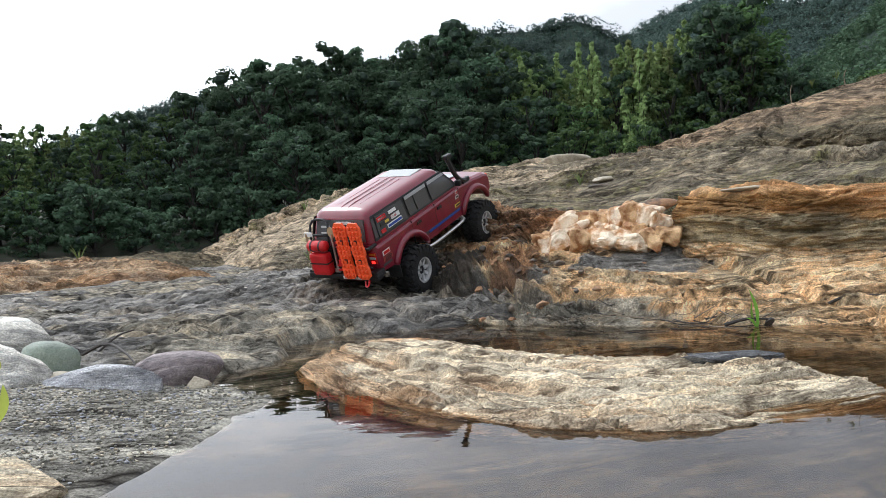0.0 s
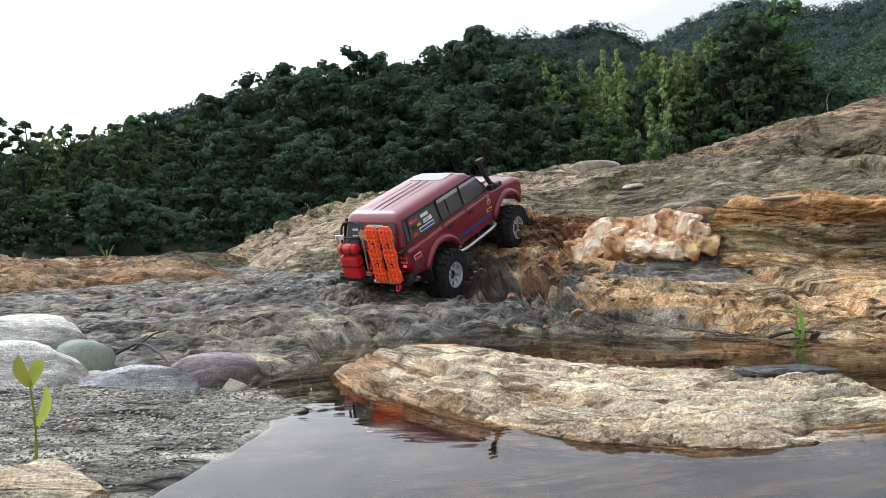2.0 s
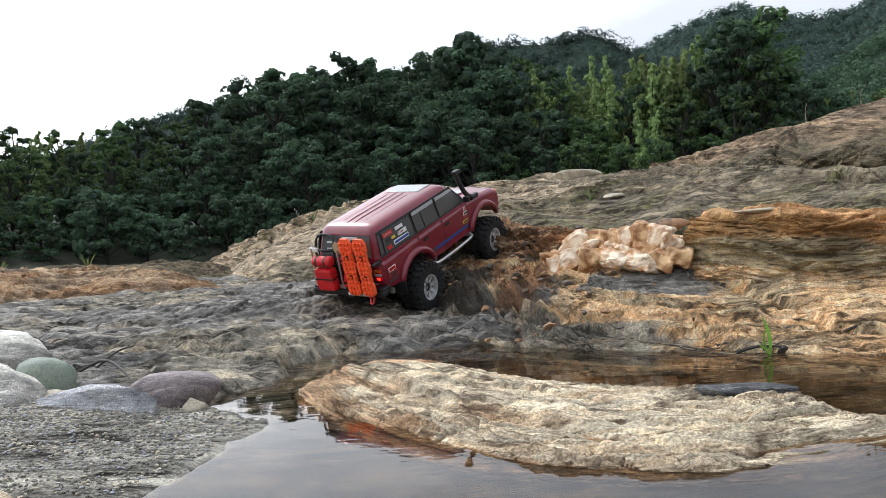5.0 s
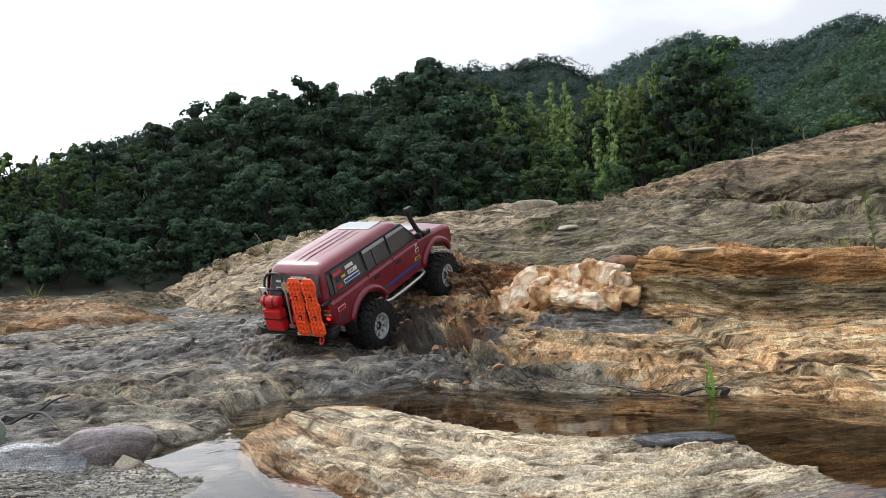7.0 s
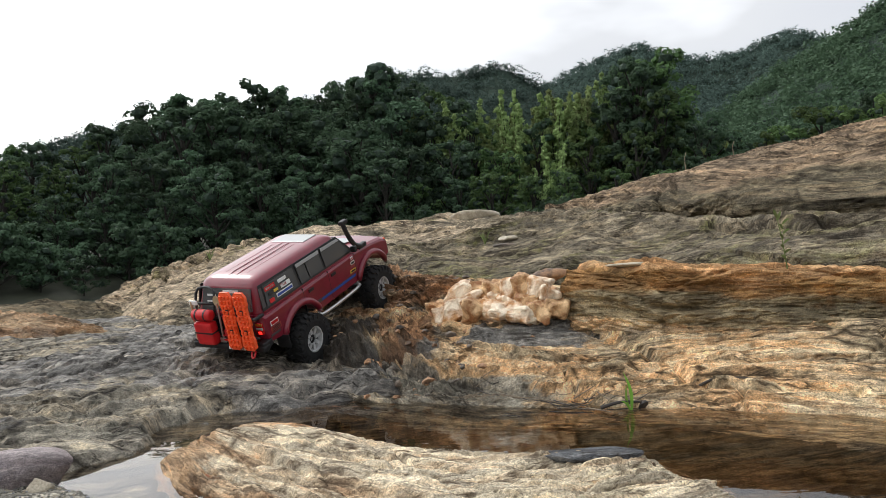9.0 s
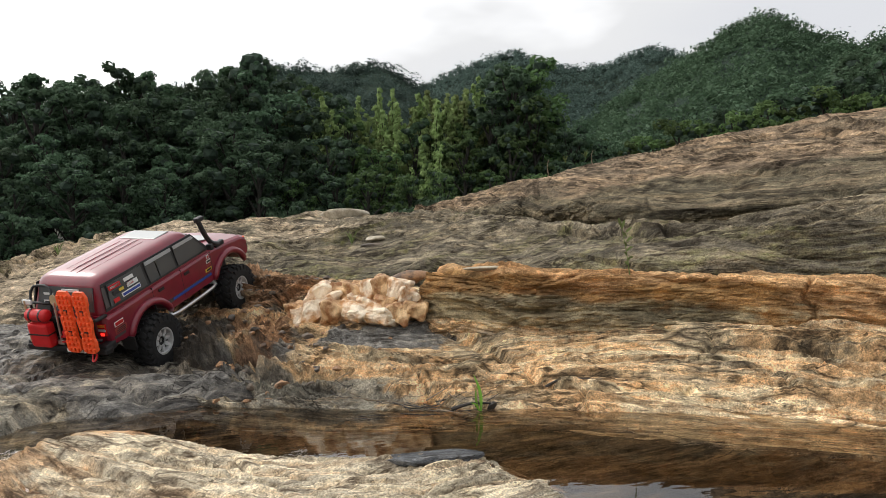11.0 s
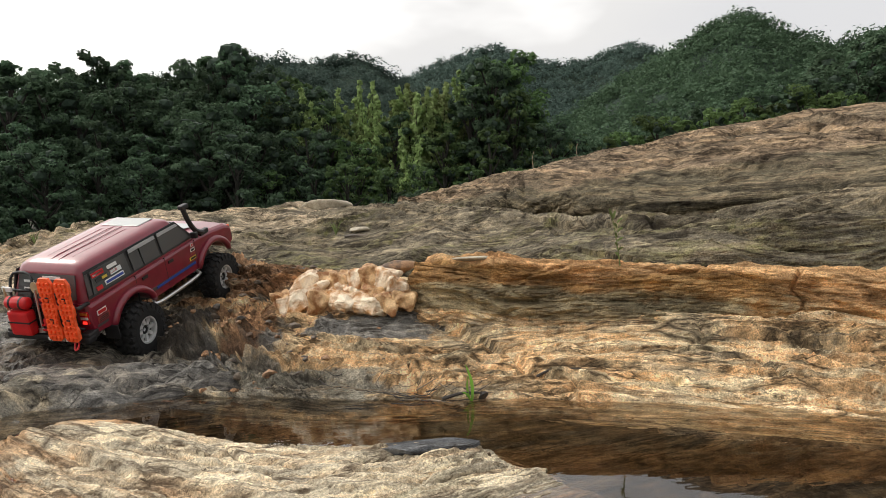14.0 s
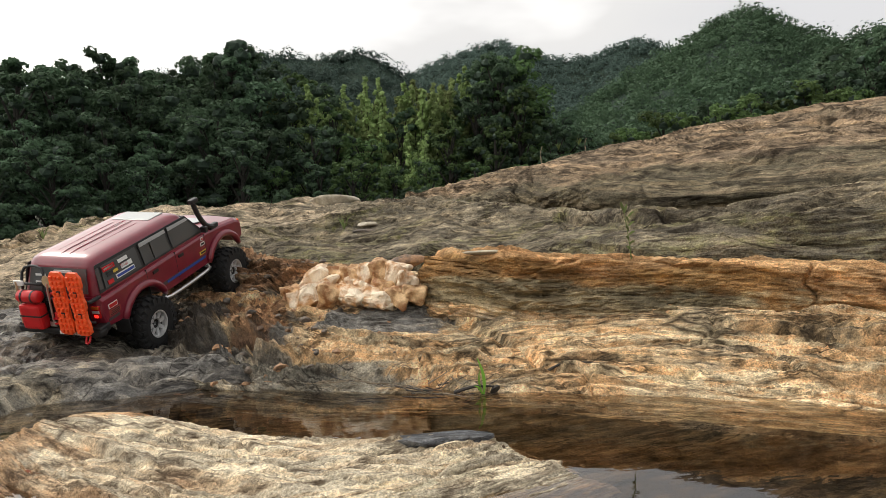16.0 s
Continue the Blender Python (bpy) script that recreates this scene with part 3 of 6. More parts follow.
ledge = loft("rock_ledge", [
    [(0.50, 1.60, 0.10), (0.62, 1.47, 0.085), (0.80, 1.33, 0.075), (1.0, 1.17, 0.07), (1.22, 0.98, 0.05), (1.7, 0.5, 0.04)],
    [(0.495, 1.60, 0.165), (0.615, 1.47, 0.14), (0.80, 1.335, 0.13), (1.0, 1.175, 0.12), (1.23, 0.985, 0.11), (1.71, 0.52, 0.1)],
    [(0.50, 1.60, 0.222), (0.605, 1.485, 0.212), (0.80, 1.345, 0.204), (1.0, 1.185, 0.192), (1.235, 0.995, 0.168), (1.715, 0.53, 0.145)],
    [(0.515, 1.612, 0.236), (0.615, 1.498, 0.228), (0.81, 1.358, 0.221), (1.01, 1.20, 0.208), (1.245, 1.01, 0.182), (1.725, 0.545, 0.155)],
    [(0.56, 1.66, 0.236), (0.66, 1.55, 0.230), (0.86, 1.41, 0.224), (1.05, 1.26, 0.212), (1.29, 1.07, 0.187), (1.77, 0.61, 0.16)],
    [(0.70, 1.80, 0.16), (0.80, 1.70, 0.18), (0.97, 1.54, 0.18), (1.14, 1.38, 0.17), (1.38, 1.2, 0.14), (1.85, 0.75, 0.12)],
], 380, 150, 21, crumble=0.35, bed=0.014, thick=0.04, length=0.45, rough=0.004, lump=0.012, mat=M_LEDGE, zones=(
    # rusty face under a brighter lip, the face's shade painted into its colour
    lambda x, y, z, n: soft(0.224 - 0.05 * (x - 0.5) + 0.05 * n - z, 0.03) * soft(1.15 + n - x, 0.4),
    lambda x, y, z, n: soft(0.184 - 0.05 * (x - 0.5) + 0.07 * n - z, 0.04) * soft(1.0 + n - x, 0.3),
    lambda x, y, z, n: soft(0.118 - 0.06 * (x - 0.5) + 0.06 * n - z, 0.04),
))
tagged(lay(ledge), "rust-orange rock ledge with a steep broken face", "rock", kind="structure")

ridge = loft("grey_ridge", [
    [(-1.75, 4.6, -0.1), (-0.75, 3.3, 0.0), (-0.15, 2.75, 0.06), (0.45, 2.25, 0.08), (0.78, 1.82, 0.09), (1.05, 1.50, 0.1), (1.40, 1.15, 0.08), (2.0, 0.5, 0.05)],
    [(-1.65, 4.7, 0.08), (-0.72, 3.6, 0.19), (-0.05, 3.05, 0.22), (0.52, 2.55, 0.25), (0.87, 2.05, 0.23), (1.09, 1.58, 0.24), (1.40, 1.22, 0.26), (2.05, 0.6, 0.25)],
    [(-1.5, 4.8, 0.22), (-0.70, 3.95, 0.33), (0.0, 3.45, 0.36), (0.60, 2.95, 0.35), (0.97, 2.30, 0.335), (1.13, 1.72, 0.31), (1.42, 1.32, 0.355), (2.1, 0.7, 0.36)],
    [(-1.35, 4.9, 0.29), (-0.66, 4.3, 0.44), (0.02, 3.95, 0.50), (0.62, 3.65, 0.495), (1.02, 2.80, 0.45), (1.18, 1.95, 0.35), (1.46, 1.45, 0.375), (2.2, 0.85, 0.38)],
    [(-1.2, 5.4, -0.1), (-0.4, 4.8, 0.1), (0.3, 4.5, 0.2), (0.95, 4.2, 0.3), (1.22, 3.0, 0.34), (1.38, 2.12, 0.24), (1.64, 1.6, 0.25), (2.3, 1.0, 0.3)],
], 560, 210, 51, crumble=0.2, bed=0.017, thick=0.06, length=1.3, rough=0.003, lump=0.05, mat=M_RIDGE, zones=(
    lambda x, y, z, n: 0.5 * soft(0.30 + 0.35 * n - z, 0.15) * soft(x + 0.5 - n, 0.4),
    # paler crest: sunlight along the top painted into the rock's colour
    lambda x, y, z, n: soft(y - 3.45 + 1.2 * n, 0.5) * soft(1.0 - x, 0.3),
))
tagged(lay(ridge), "long grey mossy rock ridge with bedding lines", "rock", kind="structure")

upper = loft("upper_ridge", [
    [(1.0, 3.88, 0.36), (1.3, 3.16, 0.33), (1.46, 2.70, 0.28), (1.57, 2.32, 0.23), (1.70, 2.02, 0.2), (1.88, 1.72, 0.18), (2.25, 1.2, 0.15), (2.65, 0.15, 0.0)],
    [(0.92, 3.73, 0.46), (1.11, 2.99, 0.44), (1.24, 2.50, 0.41), (1.35, 2.10, 0.385), (1.49, 1.81, 0.37), (1.67, 1.51, 0.36), (2.05, 1.0, 0.31), (2.58, 0.1, 0.1)],
    [(0.96, 3.70, 0.515), (1.18, 3.03, 0.51), (1.32, 2.57, 0.51), (1.46, 2.2, 0.49), (1.62, 1.92, 0.49), (1.80, 1.62, 0.49), (2.18, 1.1, 0.45), (2.68, 0.1, 0.25)],
    [(1.0, 3.65, 0.535), (1.28, 3.08, 0.585), (1.45, 2.70, 0.64), (1.66, 2.4, 0.66), (1.86, 2.12, 0.68), (2.05, 1.82, 0.695), (2.45, 1.25, 0.68), (3.0, 0.1, 0.5)],
    [(1.25, 4.0, 0.45), (1.5, 3.4, 0.52), (1.75, 3.0, 0.58), (2.0, 2.7, 0.62), (2.25, 2.45, 0.64), (2.5, 2.2, 0.64), (2.9, 1.6, 0.6), (3.4, 0.2, 0.4)],
    [(1.6, 4.6, -0.2), (2.0, 4.2, -0.1), (2.4, 3.9, 0.0), (2.7, 3.6, 0.1), (3.0, 3.3, 0.1), (3.3, 3.0, 0.1), (3.7, 2.2, 0.0), (4.2, 0.5, -0.2)],
# zone: the overhang's shade on the lower face, put into the colour
], 420, 180, 77, crumble=0.15, bed=0.013, thick=0.06, length=1.8, rough=0.003, lump=0.05, mat=M_UPPER, zones=(lambda x, y, z, n: soft(0.50 + 0.12 * n - z, 0.06),))


def upper_z(x, y):
    """The height of the upper ridge at a place."""
    me = upper.data
    co = np.empty(3 * len(me.vertices), np.float32)
    me.vertices.foreach_get("co", co)
    co = co.reshape(-1, 3)
    near = np.hypot(co[:, 0] - x, co[:, 1] - y) < 0.03
    return float(co[near, 2].max()) if near.any() else 0.6


tagged(upper, "tall rounded brown and grey rock ridge", "rock", kind="structure")

slab = loft("flat_rock", [
    [(-0.245, 1.03, -0.06), (-0.20, 0.89, -0.06), (-0.10, 0.79, -0.06), (0.02, 0.69, -0.06), (0.14, 0.64, -0.06), (0.30, 0.635, -0.06), (0.47, 0.69, -0.06)],
    [(-0.236, 1.035, -0.012), (-0.19, 0.905, -0.012), (-0.095, 0.80, -0.012), (0.025, 0.70, -0.012), (0.14, 0.65, -0.012), (0.30, 0.645, -0.014), (0.45, 0.70, -0.018)],
    [(-0.228, 1.045, 0.002), (-0.175, 0.94, 0.006), (-0.08, 0.835, 0.006), (0.04, 0.73, 0.004), (0.15, 0.675, 0.0), (0.30, 0.67, -0.004), (0.43, 0.715, -0.010)],
    [(-0.212, 1.12, 0.008), (-0.13, 1.06, 0.014), (-0.04, 0.97, 0.016), (0.08, 0.86, 0.014), (0.20, 0.80, 0.010), (0.33, 0.765, 0.005), (0.42, 0.745, -0.004)],
    [(-0.200, 1.17, 0.006), (-0.125, 1.23, 0.010), (0.0, 1.13, 0.012), (0.11, 0.985, 0.012), (0.25, 0.925, 0.012), (0.37, 0.86, 0.008), (0.43, 0.77, -0.002)],
    [(-0.205, 1.20, -0.06), (-0.12, 1.29, -0.06), (0.02, 1.17, -0.06), (0.14, 1.03, -0.06), (0.27, 0.97, -0.06), (0.40, 0.89, -0.06), (0.47, 0.78, -0.06)],
], 320, 190, 91, bed=0.0085, thick=0.035, length=0.35, rough=0.001, lump=0.008, mat=M_SLAB, zones=(lambda x, y, z, n: np.maximum(soft(-0.13 + 0.5 * n - x, 0.15), 0.8 * soft(-0.002 + 0.015 * n - z, 0.008)),))
tagged(lay(slab), "flat cream and tan rock slab rising from the pool", "rock", kind="structure")

mound = loft("orange_mound", [
    [(-3.0, 3.0, 0.0), (-2.1, 2.75, 0.02), (-1.45, 2.65, 0.02), (-1.05, 2.75, 0.02), (-0.85, 3.0, 0.0)],
    [(-3.0, 3.15, 0.10), (-2.1, 2.95, 0.12), (-1.45, 2.85, 0.10), (-1.1, 2.95, 0.07), (-0.9, 3.1, 0.02)],
    [(-3.0, 3.4, 0.155), (-2.1, 3.3, 0.19), (-1.55, 3.25, 0.175), (-1.2, 3.25, 0.12), (-0.95, 3.3, 0.03)],
    [(-3.0, 4.0, 0.1), (-2.1, 3.9, 0.12), (-1.6, 3.8, 0.1), (-1.3, 3.7, 0.05), (-1.1, 3.6, 0.0)],
], 260, 110, 33, bed=0.022, thick=0.05, length=0.5, rough=0.006, lump=0.035, mat=M_MOUND, zones=(lambda x, y, z, n: soft(0.05 + 0.1 * n - z, 0.06),))
tagged(mound, "low orange-brown weathered rock mound", "rock", kind="structure")

back = loft("back_rock", [
    [(-4.5, 4.0, 0.0), (-2.5, 4.1, 0.05), (-1.6, 4.0, 0.05), (-1.0, 3.7, 0.03), (-0.6, 3.3, 0.0)],
    [(-4.5, 4.3, 0.12), (-2.5, 4.4, 0.165), (-1.7, 4.3, 0.14), (-1.05, 3.95, 0.085), (-0.62, 3.5, 0.05)],
    [(-4.5, 5.0, 0.06), (-2.5, 5.0, 0.1), (-1.7, 4.9, 0.08), (-1.1, 4.5, 0.05), (-0.7, 4.0, 0.0)],
    [(-4.5, 6.0, -0.7), (-2.5, 6.0, -0.7), (-1.7, 5.9, -0.7), (-1.1, 5.6, -0.7), (-0.7, 5.0, -0.7)],
], 220, 90, 64, bed=0.02, thick=0.05, length=0.9, rough=0.006, lump=0.04, mat=M_DARK_ROCK)
tagged(back, "dark grey rock bench along the river", "rock", kind="structure")


# ---- the wet rock bed, with the gravel beach and the pool's floor ----
EDGE_Y = [-3.0, 0.4, 0.55, 0.70, 0.86, 0.95, 1.10, 1.28, 1.38, 1.50, 6.0]
EDGE_X = [-0.5, -0.34, -0.30, -0.262, -0.225, -0.215, -0.225, -0.165, -0.06, 0.3, 0.6]


def bed_height(x, y):
    off = np.interp(y, EDGE_Y, EDGE_X) - x + 0.03 * fbm(x * 11, y * 11, 44, 4)
    base = np.where(off > 0, 0.035 * np.tanh(off / 0.28), 0.05 * np.tanh(off / 0.12))
    rock = np.clip((y - 1.0 - 0.12 * fbm(x * 4, y * 4, 5, 3)) / 0.25, 0, 1) * np.clip(off / 0.1, 0, 1)
    far = np.clip((y - 2.2) / 1.5, 0, 1)
    along, over = x * 0.96 + y * 0.28, y * 0.6 - x * 0.17
    beds = 0.010 * plates(along, over, 15, 0.03, 0.5) + 0.008 * blocks(along, over, 18, 0.4, 0.11, 0.8) + 0.006 * blocks(along, over, 19, 0.14, 0.04, 1.0)
    beds = beds - 0.016 * np.abs(fbm(along * 4, over * 14, 27, 6, 0.6)) - 0.012 * np.abs(fbm(along * 13, over * 42, 29, 5, 0.6)) + 0.006
    roll = 0.018 + 0.034 * fbm(x * 1.9 + 3, y * 2.6, 8, 4) + 0.017 * over
    z = base + rock * (roll - 0.02 + beds) + far * 0.005 * (off > 0)
    z += (0.003 + 0.003 * rock) * fbm(x * 34, y * 34, 2, 4)
    for cx, cy, rx, ry, h in ((-0.235, 0.915, 0.05, 0.022, 0.014), (-0.26, 1.78, 0.24, 0.18, 0.035), (-0.9, 1.8, 0.4, 0.2, 0.012)):
        z += h * np.exp(-((x - cx) / rx) ** 2 - ((y - cy) / ry) ** 2)
    # the puddle behind the gravel spit, and the inlet that feeds it
    shore = 0.35 * fbm(x * 16, y * 16, 61, 4)
    for cx, cy, rx, ry in ((-0.265, 1.0, 0.085, 0.085), (-0.235, 0.93, 0.05, 0.04), (-0.245, 1.13, 0.03, 0.06), (-0.235, 1.24, 0.06, 0.06), (-0.16, 1.33, 0.08, 0.05)):
        w = np.clip((1.15 - np.hypot((x - cx) / rx, (y - cy) / ry) + shore) / 0.35, 0, 1)
        z = z * (1 - w) + w * np.minimum(z, -0.012)
    return z


def axis_points(lo, mid, hi, n, tight):
    t = np.linspace(-1, 1, n)
    w = np.sinh(tight * t) / np.sinh(tight)
    return np.where(w < 0, mid + w * (mid - lo), mid + w * (hi - mid))


bx, by = np.meshgrid(axis_points(-6.0, -0.45, 3.5, 360, 3.8), axis_points(-5.0, 1.1, 6.5, 360, 3.8))
bed_pts = np.stack([bx, by, bed_height(bx, by)], -1)
bed_me = grid_mesh("rock_bed", bed_pts, np.stack([bx * 0.9 + by * 0.2, by * 0.62 - bx * 0.16], -1), False)
bed_me.materials.append(M_BED)
edge_off = np.interp(by, EDGE_Y, EDGE_X) - bx + 0.03 * fbm(bx * 11, by * 11, 44, 4)
spread = fbm(bx * 5, by * 5, 71, 4)
for k, weight in enumerate((
    soft(-0.01 - edge_off, 0.02),
    soft(0.99 - 0.1 * (bx + 0.4) - by - 0.12 * spread, 0.05) * soft(2.0 - np.hypot(bx + 0.6, 1.5 * by) - 1.2 * fbm(bx * 1.1, by * 1.1, 90, 5), 0.3) * soft(edge_off + 0.01, 0.02),
    # wet bed near the car, darkened in colour for its shadow too
    soft(0.3 + 2.2 * spread - ((bx + 0.10) / 0.30) ** 2 - ((by - 1.66) / 0.24) ** 2, 0.5) * soft(edge_off, 0.05),
    soft(fbm(bx * 3.1, by * 4.5, 95, 5) + 0.25 * np.clip(by - 1.5, -0.4, 0.6) - 0.06, 0.15) * soft(by - 1.0, 0.1) * soft(edge_off, 0.05),
)):
    bed_me.attributes.new(f"zone_{k + 1}", "FLOAT", "POINT").data.foreach_set("value", weight.astype(np.float32).ravel())
bed = tagged(new("rock_bed", bed_me), "dark grey wet rock bed around the pool", "rock", kind="structure")

# ---- water ----
wx, wy = np.meshgrid(np.linspace(-2.0, 3.0, 60), np.linspace(-4.5, 1.62, 60))
pool_me = grid_mesh("pool_water", np.stack([wx, wy, 0.015 * (wy - 0.85)], -1), np.stack([wx, wy], -1))
pool_me.materials.append(M_POOL)
pool = tagged(new("water", pool_me), "shallow brown water of a still rock pool", "water", kind="structure")
rx, ry = np.meshgrid(np.linspace(-120, 120, 60), np.linspace(4.5, 75, 40))
river_me = grid_mesh("river_water", np.stack([rx, ry, 0 * rx - 0.45], -1), np.stack([rx, ry], -1))
river_me.materials.append(M_RIVER)
river = tagged(new("river_water", river_me), "dark green river in front of the wood", "water", kind="structure")

# ---- ground to the horizon, rising under the wood ----
M_GROUND = plain_material("dark_leaf_mould", (0.045, 0.05, 0.03), 0.9, vary=0.4, scale=0.4)


def bank(r):
    return np.interp(r, [0, 55, 60, 75, 95, 140, 400, 4000], [-0.9, -0.9, -0.2, 2.5, 6.0, 8.0, 8.0, 8.0])


gr, ga = np.meshgrid(np.r_[0.0, 5, 20, 40, np.linspace(52, 140, 45), 200, 400, 900, 2000, 4000], np.linspace(0, 2 * math.pi, 121), indexing="ij")
ground_me = grid_mesh("ground", np.stack([gr * np.sin(ga), gr * np.cos(ga), bank(gr) + 0.6 * fbm(gr * np.sin(ga) / 9, gr * np.cos(ga) / 9, 4) * (gr > 58)], -1), np.stack([gr * np.sin(ga), gr * np.cos(ga)], -1))
ground_me.materials.append(M_GROUND)
ground = tagged(new("ground", ground_me), "dark wooded river bank and land", "ground", kind="structure")


# ---- the wood ----
M_LEAF = leaf_material("broad_leaves", (0.042, 0.074, 0.046), (0.11, 0.17, 0.094), 0.3)
M_FRESH = leaf_material("mid_green_leaves", (0.048, 0.088, 0.036), (0.13, 0.2, 0.072), 0.28)
M_SCRUB = leaf_material("light_leaves", (0.05, 0.085, 0.03), (0.13, 0.19, 0.065), 0.25)
M_BAMBOO = leaf_material("bamboo_leaves", (0.15, 0.205, 0.075), (0.34, 0.42, 0.17), 0.35)


def foliage_material(name, dark, light, scale, lo=0.25, hi=1.5):
    mat = leaf_material(name, dark, light, 0.08)
    nt = mat.node_tree
    obj = nt.nodes.new("ShaderNodeTexCoord").outputs["Object"]
    fine = noise_node(nt, obj, scale, 4, 0.7)
    tone = ramp_node(nt, [(0.36, (lo, lo, lo)), (0.62, (hi, hi, hi * 0.95))])
    nt.links.new(fine, tone.inputs[0])
    hue = [n for n in nt.nodes if n.type == "HUE_SAT"][0]
    c = mix_rgb(nt, 1.0, hue.outputs[0], tone.outputs[0], "MULTIPLY")
    bsdf = nt.nodes["Principled BSDF"]
    nt.links.new(c, bsdf.inputs["Base Color"])
    bump_chain(nt, bsdf, [(fine, 1.0, 1.2 / scale)])
    return mat


# solid cores in the crowns, coloured dark for the shade between boughs
M_CORE = plain_material("shaded_inner_foliage", (0.034, 0.058, 0.038), 0.9, vary=0.4, scale=3)
M_BARK = plain_material("bark", (0.024, 0.021, 0.016), 0.9, vary=0.3, scale=6)


def leaf_cloud(rng, blobs, per_blob, size, flat=0.75, droop=0.0):
    """Leaf sprays on the skins of overlapping clumps, shaded softly over each clump."""
    verts, normals = [], []
    for centre, radius in blobs:
        d = rng.normal(size=(per_blob, 3)) + (0, 0, 0.25)
        d /= np.linalg.norm(d, axis=1, keepdims=True)
        d[:, 2] = np.where(d[:, 2] < -0.55, -d[:, 2], d[:, 2])
        p = centre + d * radius * rng.uniform(0.55, 1.0, (per_blob, 1)) ** 0.5 * 1.15 * (1, 1, flat)
        n = d + rng.normal(scale=0.45, size=d.shape) + (0, 0, 0.35)
        n /= np.linalg.norm(n, axis=1, keepdims=True)
        a = np.cross(n, rng.normal(size=d.shape)) - (0, 0, droop)
        a /= np.linalg.norm(a, axis=1, keepdims=True)
        b = np.cross(n, a)
        s = size * rng.uniform(0.5, 1.3, (per_blob, 1))
        verts.append(np.stack([p - a * s, p - b * s * 0.55 + a * s * 0.4 + n * s * 0.2, p + b * s * 0.55 + a * s * 0.4], 1).reshape(-1, 3))
        soft_n = d * 0.75 + n * 0.45
        normals.append(np.repeat(soft_n / np.linalg.norm(soft_n, axis=1, keepdims=True), 3, 0))
    verts = np.concatenate(verts)
    return verts, np.arange(len(verts)).reshape(-1, 3), np.concatenate(normals)


def crown_mesh(cloud, mat):
    verts, faces, normals = cloud
    me = bpy.data.meshes.new("crown")
    me.from_pydata(verts.tolist(), [], faces.tolist())
    me.polygons.foreach_set("use_smooth", np.ones(len(faces), bool))
    me.normals_split_custom_set_from_vertices(normals.tolist())
    me.materials.append(mat)
    return me


def tube(bm, points, radii, sides=6):
    rings = []
    for i, p in enumerate(points):
        a = Vector(points[min(i + 1, len(points) - 1)]) - Vector(points[max(i - 1, 0)])
        q = a.to_track_quat("Z", "Y")
        rings.append([bm.verts.new(Vector(p) + q @ Vector((radii[i] * math.cos(t), radii[i] * math.sin(t), 0))) for t in [2 * math.pi * k / sides for k in range(sides)]])
    for r0, r1 in zip(rings, rings[1:]):
        for k in range(sides):
            bm.faces.new((r0[k], r0[(k + 1) % sides], r1[(k + 1) % sides], r1[k]))
    bm.faces.new(rings[0][::-1])
    bm.faces.new(rings[-1])


def core_mesh(rng, blobs, flat):
    bm = bmesh.new()
    for centre, radius in blobs:
        got = bmesh.ops.create_icosphere(bm, subdivisions=1, radius=radius * 0.62)
        for v in got["verts"]:
            v.co = Vector((v.co.x, v.co.y, v.co.z * flat)) * float(rng.uniform(0.8, 1.12)) + Vector(centre)
    return bm


def make_tree(seed, height, spread, low, boughs, per_blob, leaf, label, mat=None, flat=0.8, name="tree", cone=0.0):
    """One broadleaved tree, 'height' tall: boughs round the trunk from low * height upwards, each a mass of
    overlapping leaf clumps, with dark-coloured cores for the shade between them; cone 0 gives a dome, 1 a spire."""
    rng = np.random.default_rng(seed)
    tree = new(name)
    blobs, masses = [], []
    for k in range(boughs):
        f = (k + 0.5) / boughs
        z = height * (low + (0.90 - low) * f**0.75)
        dome = math.sqrt(max(0.04, math.sin(math.pi * min(1, 0.22 + 0.74 * f) ** 0.9)))
        wide = spread * (dome * (1 - cone) + cone * (1.05 - 0.95 * f))
        a = k * 2.4 + rng.uniform(-0.5, 0.5)
        r = wide * rng.uniform(0.35, 0.85)
        big = spread * rng.uniform(0.30, 0.46) * (1.0 - (0.25 + 0.4 * cone) * f) * (1 - 0.25 * cone)
        c = np.array([r * math.cos(a), r * math.sin(a), z])
        masses.append(c)
        for _ in range(7):
            d = rng.normal(size=3) * (1, 1, 0.6) + (0, 0, 0.25)
            d /= np.linalg.norm(d)
            blobs.append((c + d * big * rng.uniform(0.55, 0.95) * (1, 1, flat * 0.8), big * rng.uniform(0.26, 0.48)))
    reach = max(c[2] + rad * flat for c, rad in blobs)
    for c in (*masses, *(c for c, _ in blobs)):
        c[2] *= height / reach
    bm = bmesh.new()
    lean = rng.uniform(-0.4, 0.4, 2)
    zs = np.linspace(0, height * 0.85, 6)
    tube(bm, [(lean[0] * (z / height) ** 2, lean[1] * (z / height) ** 2, z) for z in zs], [0.022 * height * (1 - 0.8 * z / height) for z in zs], 7)
    for c in masses:
        z0 = max(height * 0.12, c[2] - 0.22 * height)
        tube(bm, [(0, 0, z0), tuple(c * (0.5, 0.5, 0) + (0, 0, (z0 + c[2]) / 2)), tuple(c)], [0.010 * height, 0.007 * height, 0.003 * height], 5)
    part("trunk", bm, M_BARK, tree)
    crown = new("crown", crown_mesh(leaf_cloud(rng, blobs, per_blob, leaf, flat), mat or M_LEAF))
    crown.parent = tree
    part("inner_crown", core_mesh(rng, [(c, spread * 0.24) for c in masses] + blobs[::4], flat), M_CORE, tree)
    return tagged(tree, label, "tree", "trees of the wood")


